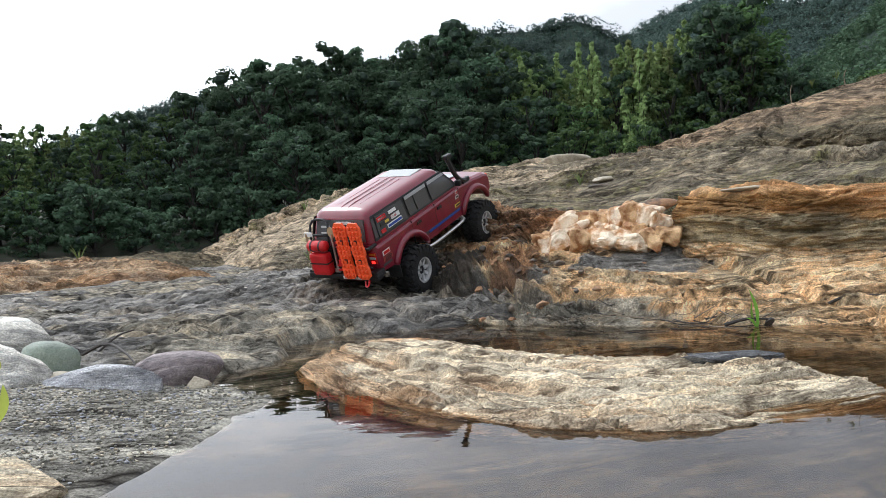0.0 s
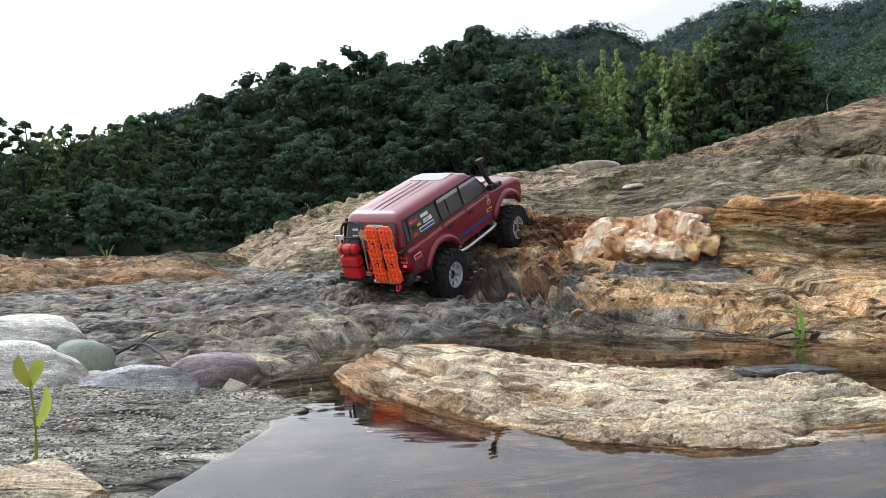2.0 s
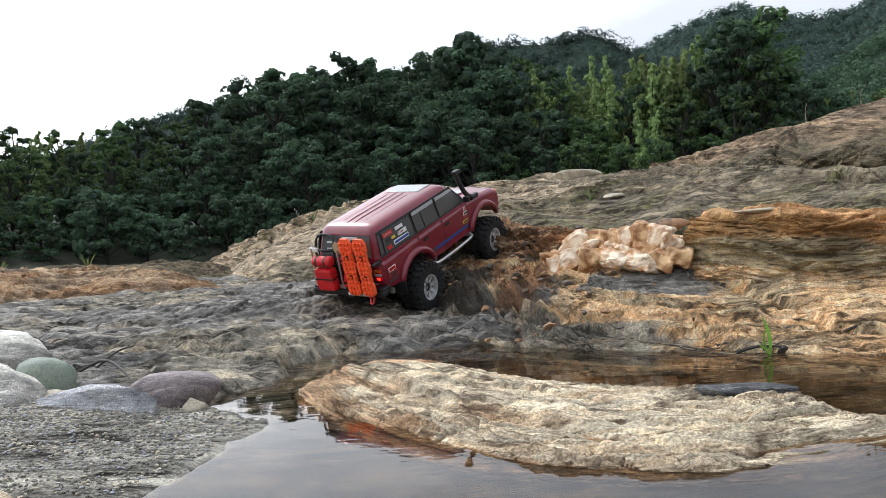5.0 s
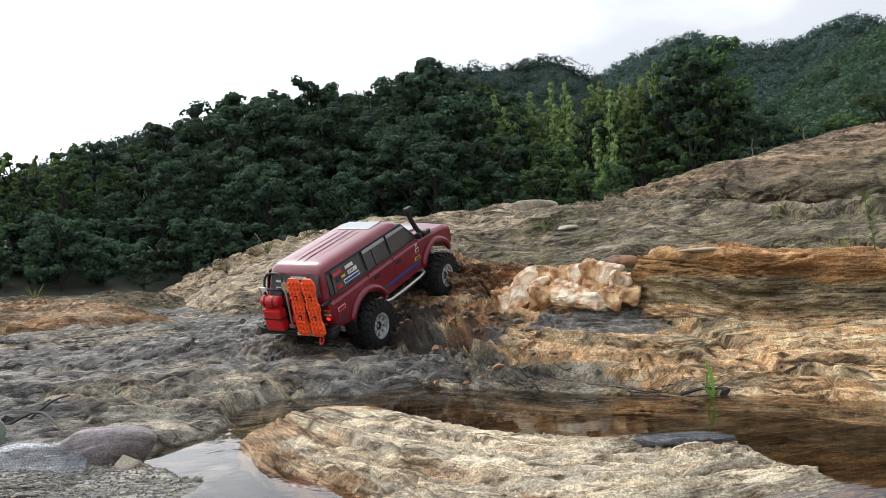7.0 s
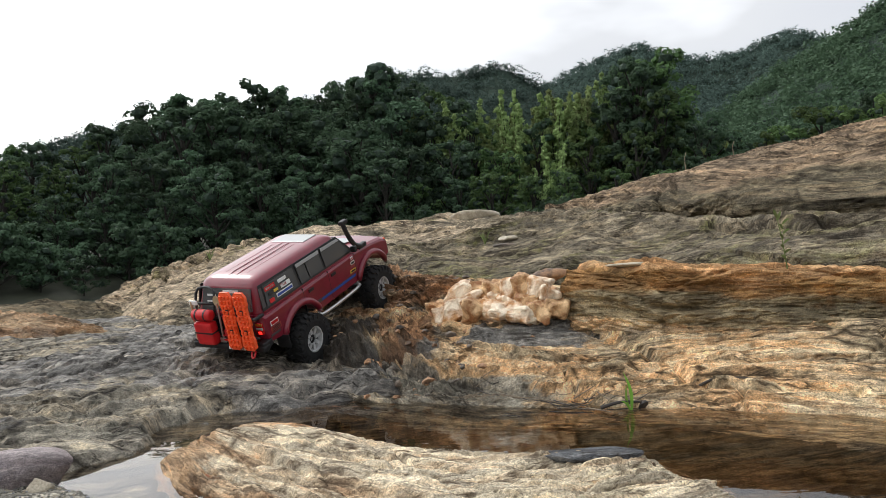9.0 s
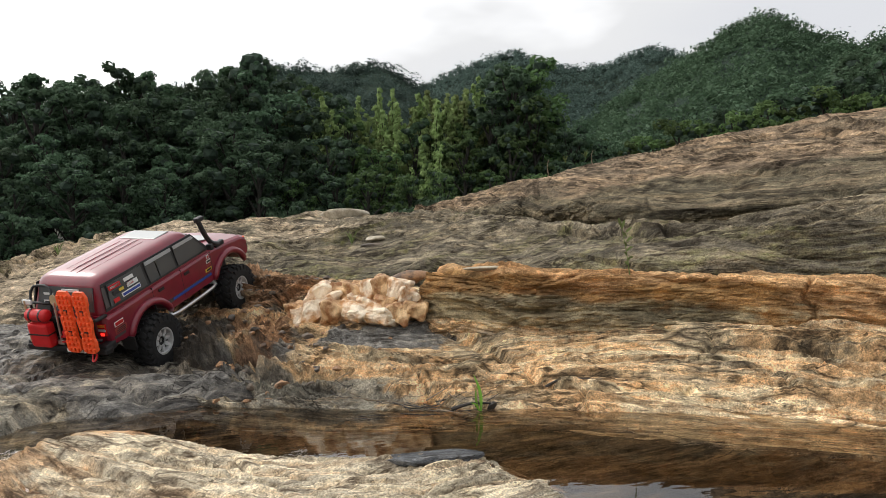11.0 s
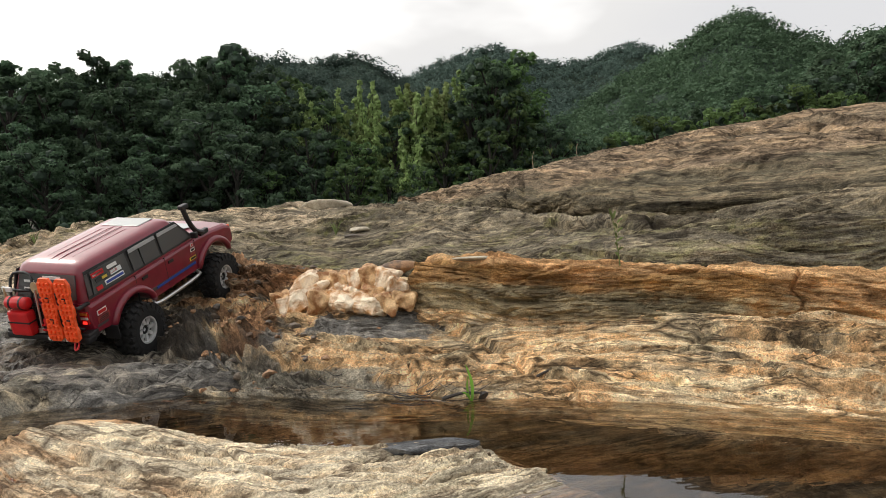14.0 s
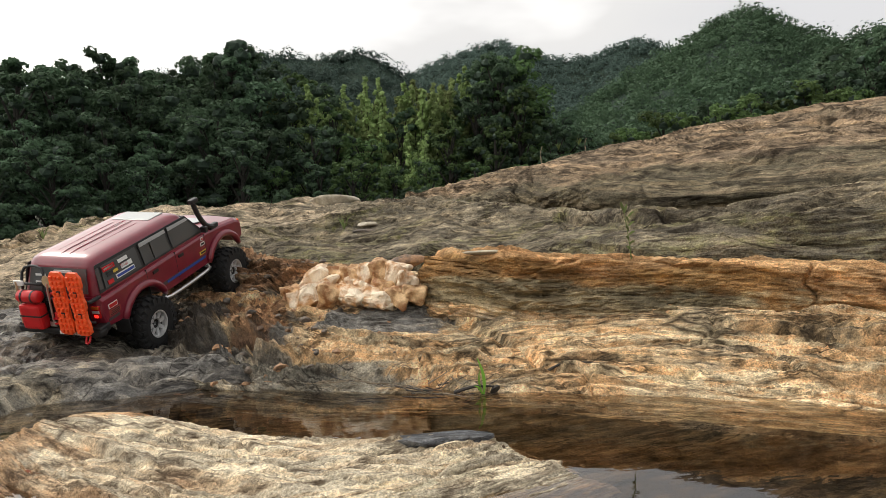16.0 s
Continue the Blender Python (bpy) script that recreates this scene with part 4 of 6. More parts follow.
def make_bamboo(seed, height):
    """A clump of tall culms whose tops arch over, hung with feathery sprays that narrow upwards."""
    rng = np.random.default_rng(seed)
    grove = new("bamboo")
    blobs = []
    for k in range(8):
        a, r = rng.uniform(0, 6.28), rng.uniform(0, 1.5)
        x, y, h = r * math.cos(a), r * math.sin(a), height * rng.uniform(0.72, 1.0)
        lean = rng.uniform(0.3, 1.1)
        ps = [(x + lean * math.cos(a) * f**3, y + lean * math.sin(a) * f**3, h * f * (1 - 0.05 * f**4)) for f in np.linspace(0, 1, 9)]
        bm = bmesh.new()
        tube(bm, ps, [0.06 * (1 - 0.8 * f) for f in np.linspace(0, 1, 9)], 5)
        part("culm", bm, M_BARK, grove)
        for f in np.linspace(0.3, 1.0, 22):
            i = min(7, int(f * 8))
            w = f * 8 - i
            c = np.array(ps[i]) * (1 - w) + np.array(ps[i + 1]) * w
            turn = rng.uniform(0, 6.28)
            out = (1.0 - 0.85 * f) * rng.uniform(0.5, 1.3)
            for q in (0.45, 1.0):
                blobs.append((c + (q * out * math.cos(turn), q * out * math.sin(turn), 0.25 * out - 0.45 * q * q * out), (0.10 + 0.20 * (1 - f)) * rng.uniform(0.7, 1.3)))
    crown = new("crown", crown_mesh(leaf_cloud(rng, blobs, 24, 0.17, 0.9, 0.8), M_BAMBOO))
    crown.parent = grove
    return tagged(grove, "tall clump of light green feathery bamboo", "bamboo", "bamboo of the wood")


# bearing from the camera (degrees, right positive) and rise of the wood's skyline
SKY_AZ = [-40, -31.6, -29.6, -28.5, -26.6, -23.9, -20.9, -18.4, -17.3, -15, -14, -11.5, -8.7, -7.7, -5.4, -2.9, -1.2, 0.1, 1.5, 2.7, 5.7, 8.7, 10.4, 11.7, 13.4, 15.6, 17.6, 18.6, 20.6, 22.8, 23.4, 24.6, 25.2, 27.7, 29.2, 33]
SKY_EL = [9.6, 9.6, 9.7, 9.0, 9.0, 10.0, 9.7, 11.1, 11.8, 11.6, 13.0, 14.0, 13.8, 14.2, 13.9, 13.6, 14.0, 14.7, 14.9, 14.4, 13.5, 13.0, 12.6, 13.0, 12.5, 13.5, 13.2, 14.2, 14.7, 14.2, 12.6, 11.1, 10.4, 8.95, 8.4, 7.0]


def skyline(az):
    return math.tan(radians(float(np.interp(az, SKY_AZ, SKY_EL)))) * 1.022


def build_wood():
    rng = np.random.default_rng(7)
    dark = "dark green broadleaved tree with a dense rounded crown"
    kinds = [make_tree(100 + k, 12.0, s, low, n, 50, 0.195, dark) for k, (s, low, n) in enumerate([(3.9, 0.1, 18), (3.3, 0.14, 15), (4.5, 0.1, 20), (3.0, 0.08, 16), (3.7, 0.14, 16)])]
    fresh = [make_tree(120 + k, 12.0, s, 0.1, 17, 50, 0.195, "mid-green broadleaved tree beside the bamboo", M_FRESH) for k, s in enumerate((3.6, 3.0))]
    bushes = [make_tree(140 + k, 5.0, s, 0.1, 12, 40, 0.175, "dark green bushy tree hanging over the river bank") for k, s in enumerate((2.8, 2.3, 3.2))]
    groves = [make_bamboo(160 + k, 11.0) for k in range(3)]
    scrub = [make_tree(180 + k, 12.0, s, 0.08, 13, 46, 0.26, "light green leafy tree on the slope beyond the wood", M_SCRUB) for k, s in enumerate((4.2, 3.6))]
    spire = make_tree(190, 12.0, 3.9, 0.06, 34, 50, 0.16, "tall dark tree rising over the wood to a tufted top", cone=0.92)
    dome = make_tree(191, 12.0, 3.0, 0.12, 19, 85, 0.16, "dark tree with a broad flat-domed crown over the bamboo", cone=0.0)
    used = set()

    def put(kind, az, r, top, slim=1.0):
        zb = float(bank(r)) - 0.3
        h = 11.0 if kind in groves else (5.0 if kind in bushes else 12.0)
        k = (top - zb) / h
        wide = slim * (k * rng.uniform(0.9, 1.15) if kind not in bushes else k)
        m = Matrix.Translation((r * math.sin(radians(az)), r * math.cos(radians(az)), zb)) @ Matrix.Rotation(rng.uniform(0, 6.28), 4, "Z")
        if kind in used:
            ob = copy_thing(kind, m)
        else:
            used.add(kind)
            ob = kind
            ob.matrix_basis = m
        ob.scale = (wide, wide, k)

    for r, share, step in ((85, 0.985, 1.75), (77, 0.88, 2.8), (71, 0.71, 3.1), (66, 0.54, 3.3)):
        az = -40 + rng.uniform(0, 2)
        while az < 29:
            top = skyline(az) * r * (share + rng.uniform(-0.05, 0.025) * (1 if r > 80 else 1.7)) + 0.2
            odds = 0.0 if not 4 < az < 19.5 or r < 70 else (0.8 if r > 80 else 0.45)
            light = (4 < az < 26 or az < -19) and rng.uniform() < 0.55
            kind = groves[rng.integers(3)] if rng.uniform() < odds or (-31 < az < -20 and r > 80 and rng.uniform() < 0.5) else (fresh[rng.integers(2)] if light else kinds[rng.integers(5)])
            put(kind, az, r + rng.uniform(-2, 2), top * (1.03 if kind in groves else 1))
            az += step * rng.uniform(0.7, 1.25)
    az = -40.0
    while az < 30:
        put(bushes[rng.integers(3)], az, 62 + rng.uniform(-1, 1.5), rng.uniform(2.6, 6.0))
        az += rng.uniform(2.0, 3.6)
    az = -40.0
    while az < 30:
        put(bushes[rng.integers(3)], az, 69 + rng.uniform(-1, 1), rng.uniform(5.0, 7.0), 1.2)
        az += rng.uniform(2.4, 3.4)
    put(spire, 1.55, 79, math.tan(radians(15.9)) * 79)
    put(dome, 21.2, 79, math.tan(radians(15.0)) * 79, 0.9)
    for az, el in ((16.0, 14.3), (14.7, 13.4), (17.6, 13.3), (12.0, 13.4), (7.0, 13.4)):
        put(groves[rng.integers(3)], az, 78, math.tan(radians(el)) * 79)
    # brighter scrub where the wood opens to the hills, and darker trees up the slope beyond
    az = 27.5
    while az < 58:
        put(scrub[rng.integers(2)], az, 92 + rng.uniform(-4, 4), math.tan(radians(float(np.interp(az, [27, 31, 35, 38, 45, 58], [8.4, 9.6, 10.8, 10.8, 10.6, 10.0])) + rng.uniform(-0.9, 0.3))) * 92)
        az += rng.uniform(1.3, 2.2)
    for r, low in ((112, -0.2), (126, 0.3)):
        az = 34.0
        while az < 60:
            put(kinds[rng.integers(5)], az, r + rng.uniform(-5, 5), math.tan(radians(float(np.interp(az, [34, 37, 40.4, 43.3, 45.3, 47.6, 60], [9.8, 10.6, 11.4, 11.8, 12.6, 13.2, 12.6])) + low + rng.uniform(-0.9, 0.2))) * r)
            az += rng.uniform(1.8, 2.7)
    for k in (*kinds, *fresh, *bushes, *groves, *scrub):
        if k not in used:
            for o in (*k.children_recursive, k):
                bpy.data.objects.remove(o)


build_wood()


# ---- wooded hills far behind ----
M_HILL = foliage_material("hill_undergrowth", (0.017, 0.033, 0.024), (0.036, 0.06, 0.042), 0.6, 0.5, 1.25)
M_FAR = leaf_material("far_leaves", (0.04, 0.072, 0.044), (0.092, 0.14, 0.078), 0.32)
# bluer, paler leaves: the haze over the far hills put into the colour
M_HAZED = leaf_material("hazed_far_leaves", (0.075, 0.112, 0.096), (0.105, 0.155, 0.13), 0.35)


def make_hill(name, label, azs, els, r, deep, seed, crown, count, leaves):
    """A hill whose crest shows at the rises els over the bearings azs, at the distance r, wooded with many crowns."""
    n, m = 300, 60
    az = np.linspace(azs[0], azs[-1], n)
    top = np.tan(np.radians(np.interp(az, azs, els))) * r - crown * 0.8
    soften = np.hanning(13) / np.hanning(13).sum()
    top = np.convolve(np.pad(top, 6, "edge"), soften, "valid")

    def height(a, v):
        crest = np.interp(np.degrees(a), az, top)
        return 4 + (crest - 4) * v**0.9 + r * 0.016 * fbm(a * 16, v * 3, seed, 4) * np.minimum(1, 2.5 * (1 - v))

    a, v = np.meshgrid(np.radians(az), np.linspace(0, 1, m))
    rr = r - deep + deep * v
    hill = new(name, grid_mesh(name, np.stack([rr * np.sin(a), rr * np.cos(a), height(a, v)], -1), np.stack([a, v], -1)))
    hill.data.materials.append(M_HILL)
    tagged(hill, label, "hill", kind="structure")
    rng = np.random.default_rng(seed)
    a, v = np.radians(rng.uniform(azs[0], azs[-1], count)), rng.uniform(0.12, 1, count) ** 0.8
    v[: count // 7] = rng.uniform(0.97, 1.0, count // 7)
    rr, z = r - deep + deep * v, height(a, v)
    size = crown * rng.uniform(0.45, 1.05, count)
    blobs = []
    for x, y, zz, s in zip(rr * np.sin(a), rr * np.cos(a), z, size):
        for _ in range(3):
            blobs.append((np.array([x, y, zz + 0.25 * s]) + rng.normal(size=3) * s * (0.36, 0.36, 0.2), s * rng.uniform(0.4, 0.65)))
    wood = new("hill_wood", crown_mesh(leaf_cloud(rng, blobs, 20, crown * 0.135, 0.9), leaves))
    tagged(wood, "dense dark green wood covering a far hill", "wood", kind="stuff")


make_hill("hill_1", "far wooded hill, dark green", [-34, -24.6, -21.6, -19.8, -18, -8, -1.6, -0.3, 3.1, 5.7, 8.4, 9.2, 10.95, 12.4, 13.3, 14.3, 20], [6, 9.0, 10.1, 10.8, 11.5, 12.5, 14.0, 14.7, 15.3, 15.3, 15.2, 15.15, 15.7, 15.1, 14.4, 13.7, 9], 330, 130, 5, 5.0, 1800, M_HAZED)
make_hill("hill_2", "far wooded double hill, blue-green with painted haze", [11, 14.3, 16, 17.8, 20, 21.5, 23.2, 24.6, 26.3, 28.2, 29.6, 31.7, 33.1, 33.9, 36, 42], [12, 13.7, 14.4, 15.0, 15.7, 15.95, 15.3, 14.65, 14.5, 14.45, 14.9, 15.5, 15.05, 14.4, 13, 10], 430, 170, 6, 5.5, 1700, M_HAZED)
make_hill("hill_3", "steep wooded hill, dark green", [22, 25.3, 28.7, 31.2, 33.7, 35.6, 37.2, 38.7, 40.2, 42, 43, 44, 44.6, 45.4, 46.7, 47.6, 54, 62], [8, 9.7, 11.7, 13.2, 14.3, 15.2, 16.2, 16.6, 16.2, 15.0, 14.6, 14.35, 13.7, 13.7, 14.0, 14.3, 15, 14], 230, 120, 8, 4.2, 1900, M_FAR)


# ---- stones, blocks and gravel ----
def ball_mesh(level):
    bm = bmesh.new()
    bmesh.ops.create_icosphere(bm, subdivisions=level, radius=1.0)
    v = np.array([x.co[:] for x in bm.verts])
    f = [[x.index for x in fc.verts] for fc in bm.faces]
    bm.free()
    return v, f


BALLS = {k: ball_mesh(k) for k in (1, 2, 3, 4)}


def stone_points(rng, size, planes, level, bumps=0.05, tight=(0.55, 0.9), boxy=1.0):
    """A stone: a rough ball cut by flat breaks; no planes gives a river-worn pebble."""
    p = BALLS[level][0].copy()
    p = np.sign(p) * np.abs(p) ** boxy
    p *= 1 + bumps * np.sin(p @ rng.normal(size=(3, 1)) * 2.3 + rng.uniform(0, 6)) + bumps * np.sin(p @ rng.normal(size=(3, 1)) * 3.7)
    for _ in range(planes):
        n = rng.normal(size=3)
        n /= np.linalg.norm(n)
        over = np.maximum(0, p @ n - rng.uniform(*tight))
        p -= over[:, None] * n
    p += bumps * 0.25 * rng.normal(size=p.shape) * (planes > 0)
    return p * size


def stone(name, at, size, mat, label, seed, planes=0, turn=0.0, tilt=(0, 0), level=3, parent=None, group="", category="stone", tight=(0.55, 0.9), boxy=1.0):
    rng = np.random.default_rng(seed)
    p = stone_points(rng, size, planes, level, tight=tight, boxy=boxy)
    me = bpy.data.meshes.new(name)
    me.from_pydata(p.tolist(), [], BALLS[level][1])
    layer = me.uv_layers.new(name="UVMap")
    loops = np.empty(len(me.loops), np.int32)
    me.loops.foreach_get("vertex_index", loops)
    layer.data.foreach_set("uv", np.stack([p[loops, 0] + 0.3 * p[loops, 1], p[loops, 2] + 0.6 * p[loops, 1]], -1).astype(np.float32).ravel())
    if planes < 11:
        me.polygons.foreach_set("use_smooth", np.ones(len(me.polygons), bool))
    me.materials.append(mat)
    ob = new(name, me)
    ob.matrix_basis = pose(*at, tilt[0], tilt[1], turn)
    if parent:
        ob.parent = parent
    else:
        tagged(ob, label, category, group)
    return ob


def stone_material(name, lo, hi, rough=0.6, scale=30, craggy=1.0, speck=0.8):
    mat, nt, bsdf = nodes_of(name)
    obj = nt.nodes.new("ShaderNodeTexCoord").outputs["Object"]
    a, b = noise_node(nt, obj, scale, 8, 0.65), noise_node(nt, obj, scale * 14, 4, 0.6)
    r = ramp_node(nt, [(0.4, lo), (0.58, hi)])
    nt.links.new(a, r.inputs[0])
    sp = ramp_node(nt, [(0.3, (0.6, 0.6, 0.6)), (0.7, (1.35, 1.35, 1.35))])
    nt.links.new(b, sp.inputs[0])
    nt.links.new(mix_rgb(nt, speck, r.outputs[0], sp.outputs[0], "MULTIPLY"), bsdf.inputs["Base Color"])
    bsdf.inputs["Roughness"].default_value = rough
    bump_chain(nt, bsdf, [(a, min(1.0, 0.4 * craggy), 0.004 * craggy), (b, 0.4, 0.0012)])
    return mat


M_GREEN_STONE = stone_material("green_stone", (0.15, 0.19, 0.15), (0.24, 0.28, 0.22))
M_BLUE_STONE = stone_material("blue_grey_stone", (0.16, 0.17, 0.19), (0.4, 0.4, 0.42), 0.55)
M_BEIGE_STONE = stone_material("beige_stone", (0.33, 0.28, 0.2), (0.5, 0.44, 0.33))
M_RUST_STONE = stone_material("rust_brown_stone", (0.11, 0.07, 0.045), (0.36, 0.2, 0.1), 0.65)
M_BROWN_STONE = stone_material("dark_brown_stone", (0.05, 0.042, 0.034), (0.17, 0.13, 0.095), 0.7)
M_QUARTZ = stone_material("white_quartz", (0.5, 0.25, 0.09), (0.88, 0.76, 0.58), 0.6, 26, 2.0, 0.4)
M_QUARTZ_TAN = stone_material("rusty_quartz", (0.3, 0.13, 0.045), (0.76, 0.52, 0.28), 0.65, 26, 2.0, 0.5)
M_SLATE = stone_material("dark_slate", (0.045, 0.047, 0.05), (0.13, 0.13, 0.135), 0.5)

M_BLUE_ROCK = rock_material("blue_streaked_stone", (([(0.3, (0.26, 0.27, 0.29)), (0.46, (0.42, 0.425, 0.445)), (0.6, (0.55, 0.555, 0.57)), (0.74, (0.7, 0.7, 0.7))], [(0.4, (0.24, 0.245, 0.265)), (0.6, (0.5, 0.5, 0.51))], 0.75, 0.1),), dark=(0.1, 0.1, 0.11), scale=1.6, relief=0.7, cracks=0.4)
M_PURPLE_ROCK = rock_material("purple_brown_stone", (([(0.3, (0.11, 0.093, 0.096)), (0.46, (0.19, 0.165, 0.168)), (0.6, (0.27, 0.235, 0.235)), (0.74, (0.34, 0.3, 0.29))], [(0.4, (0.1, 0.08, 0.08)), (0.6, (0.22, 0.19, 0.185))], 0.7, 0.3),), dark=(0.06, 0.05, 0.05), scale=1.6, relief=0.5, cracks=0.3)
M_PALE_ROCK = rock_material("pale_boulder_stone", (([(0.3, (0.3, 0.29, 0.265)), (0.46, (0.48, 0.47, 0.43)), (0.6, (0.58, 0.57, 0.53)), (0.74, (0.66, 0.64, 0.59))], [(0.4, (0.36, 0.35, 0.32)), (0.6, (0.52, 0.5, 0.45))], 0.85, 0.0),), dark=(0.14, 0.13, 0.11), scale=1.3, relief=0.6, cracks=0.45)

BEACH = "river stones on the gravel"
stone("boulder", (-0.775, 1.20, 0.035), (0.125, 0.085, 0.062), M_PALE_ROCK, "large pale grey river boulder at the edge of the gravel", 1, 7, tight=(0.72, 0.95), group=BEACH, category="boulder", level=4)
stone("boulder", (-0.632, 0.92, 0.03), (0.105, 0.065, 0.055), M_PALE_ROCK, "pale grey smooth boulder on gravel", 2, 7, tight=(0.72, 0.95), group=BEACH, turn=12, category="boulder", level=4)
stone("river_stone", (-0.566, 1.02, 0.034), (0.042, 0.036, 0.038), M_GREEN_STONE, "smooth rounded green-grey river stone", 3, group=BEACH)
stone("river_stone", (-0.532, 0.955, 0.02), (0.034, 0.022, 0.017), M_BEIGE_STONE, "small flat beige river stone", 4, group=BEACH, turn=20)
stone("broken_stone", (-0.458, 0.91, 0.016), (0.10, 0.036, 0.036), M_BLUE_ROCK, "blue-grey broken stone with pale streaks", 5, 14, turn=-8, group=BEACH, tight=(0.5, 0.85), boxy=0.7)
stone("river_stone", (-0.455, 0.945, 0.02), (0.030, 0.022, 0.018), M_PALE_ROCK, "small white stone beside the broken one", 6, 4, group=BEACH)
stone("river_stone", (-0.362, 0.955, 0.02), (0.056, 0.042, 0.032), M_PURPLE_ROCK, "purple-brown rounded wet river stone", 7, 5, group=BEACH, turn=8, tight=(0.7, 0.9), boxy=0.8)
stone("stone_flake", (-0.328, 0.915, 0.012), (0.020, 0.012, 0.016), M_BEIGE_STONE, "small pale upright stone flake", 8, 8, group=BEACH)
stone("river_stone", (-0.405, 0.965, 0.012), (0.022, 0.018, 0.012), M_SLATE, "small dark stone between larger ones", 9, 5, group=BEACH)
stone("river_stone", (-0.60, 1.09, 0.02), (0.03, 0.025, 0.02), M_BEIGE_STONE, "small beige stone between boulders", 10, 3, group=BEACH)
stone("rock", (-0.375, 0.545, 0.010), (0.072, 0.05, 0.030), M_SLAB, "tan weathered rock at the foot of a seedling", 11, 16, category="rock", tight=(0.3, 0.75), level=4)
stone("rock", (-0.50, 0.52, 0.01), (0.06, 0.045, 0.026), M_SLAB, "tan weathered rock beside the gravel", 12, 16, category="rock", tight=(0.3, 0.75), level=4)

M_SEAM = rock_material("rusty_seam_rock", (RUSTY,), scale=1.8, relief=1.1)
M_BLUISH_SLATE = rock_material("blue_slate", (([(0.3, (0.045, 0.047, 0.05)), (0.5, (0.09, 0.094, 0.1)), (0.7, (0.17, 0.175, 0.18))], [(0.4, (0.06, 0.062, 0.066)), (0.6, (0.13, 0.133, 0.136))], 0.85, 0.05),), scale=2.0, relief=0.8)
KNOBS = "loose rocks on the shelf"
stone("rock", (-0.31, 2.36, 0.115), (0.115, 0.065, 0.058), M_RUST_STONE, "angular tan-orange block on the wet rock", 20, 9, turn=5, group=KNOBS, category="rock", tight=(0.4, 0.75))
stone("rock", (-0.064, 1.545, ground_z(-0.064, 1.545) + 0.004), (0.032, 0.026, 0.022), M_SEAM, "small orange-brown knob of rock above the water", 21, 16, group=KNOBS, category="rock", tight=(0.4, 0.75))
stone("rock", (0.517, 1.80, 0.215), (0.055, 0.03, 0.022), M_RUST_STONE, "cracked orange block at the ledge's end", 22, 8, group=KNOBS, category="rock", tight=(0.4, 0.75))
stone("flat_stone", (0.612, 1.515, ground_z(0.612, 1.515) + 0.004), (0.05, 0.02, 0.0055), M_BEIGE_STONE, "thin pale flat stone lying on the ledge", 23, 6, turn=-38, group=KNOBS)
stone("flat_stone", (0.322, 0.858, ground_z(0.322, 0.858) - 0.003), (0.080, 0.040, 0.009), M_BLUISH_SLATE, "dark slate piece set in the pale slab", 24, 14, turn=-8, tight=(0.5, 0.85), boxy=0.6, group=KNOBS)
stone("flat_stone", (0.65, 2.97, ground_z(0.65, 2.97) + 0.008), (0.055, 0.03, 0.010), M_BEIGE_STONE, "pale flat stone on the ridge", 25, 8, turn=-10, group=KNOBS)
stone("flat_stone", (0.62, 2.90, ground_z(0.62, 2.90) + 0.003), (0.05, 0.03, 0.010), M_BROWN_STONE, "dark flat stone under another on the ridge", 26, 8, turn=8, group=KNOBS)
stone("flat_stone", (0.60, 3.68, ground_z(0.60, 3.68) + 0.012), (0.16, 0.1, 0.035), M_BEIGE_STONE, "low cream cap of stone on the ridge's crest", 27, 6, group=KNOBS)
rk = np.random.default_rng(5)
for k in range(28):
    f = k / 27
    at = (0.11 + 0.045 * rk.normal(), 1.55 + 0.22 * f + 0.02 * rk.normal(), 0.050 + 0.078 * f)
    at = (at[0], at[1], ground_z(at[0], at[1]) - 0.002)
    s = rk.uniform(0.010, 0.027)
    stone("rock", at, (s * 1.4, s, s * 0.85), M_SEAM, "rust-brown angular fragment in the broken seam", 40 + k, 12, turn=rk.uniform(0, 180), tilt=(rk.uniform(-25, 25), rk.uniform(-25, 25)), level=3, tight=(0.3, 0.7), group="rusty fragments of the seam", category="rock")

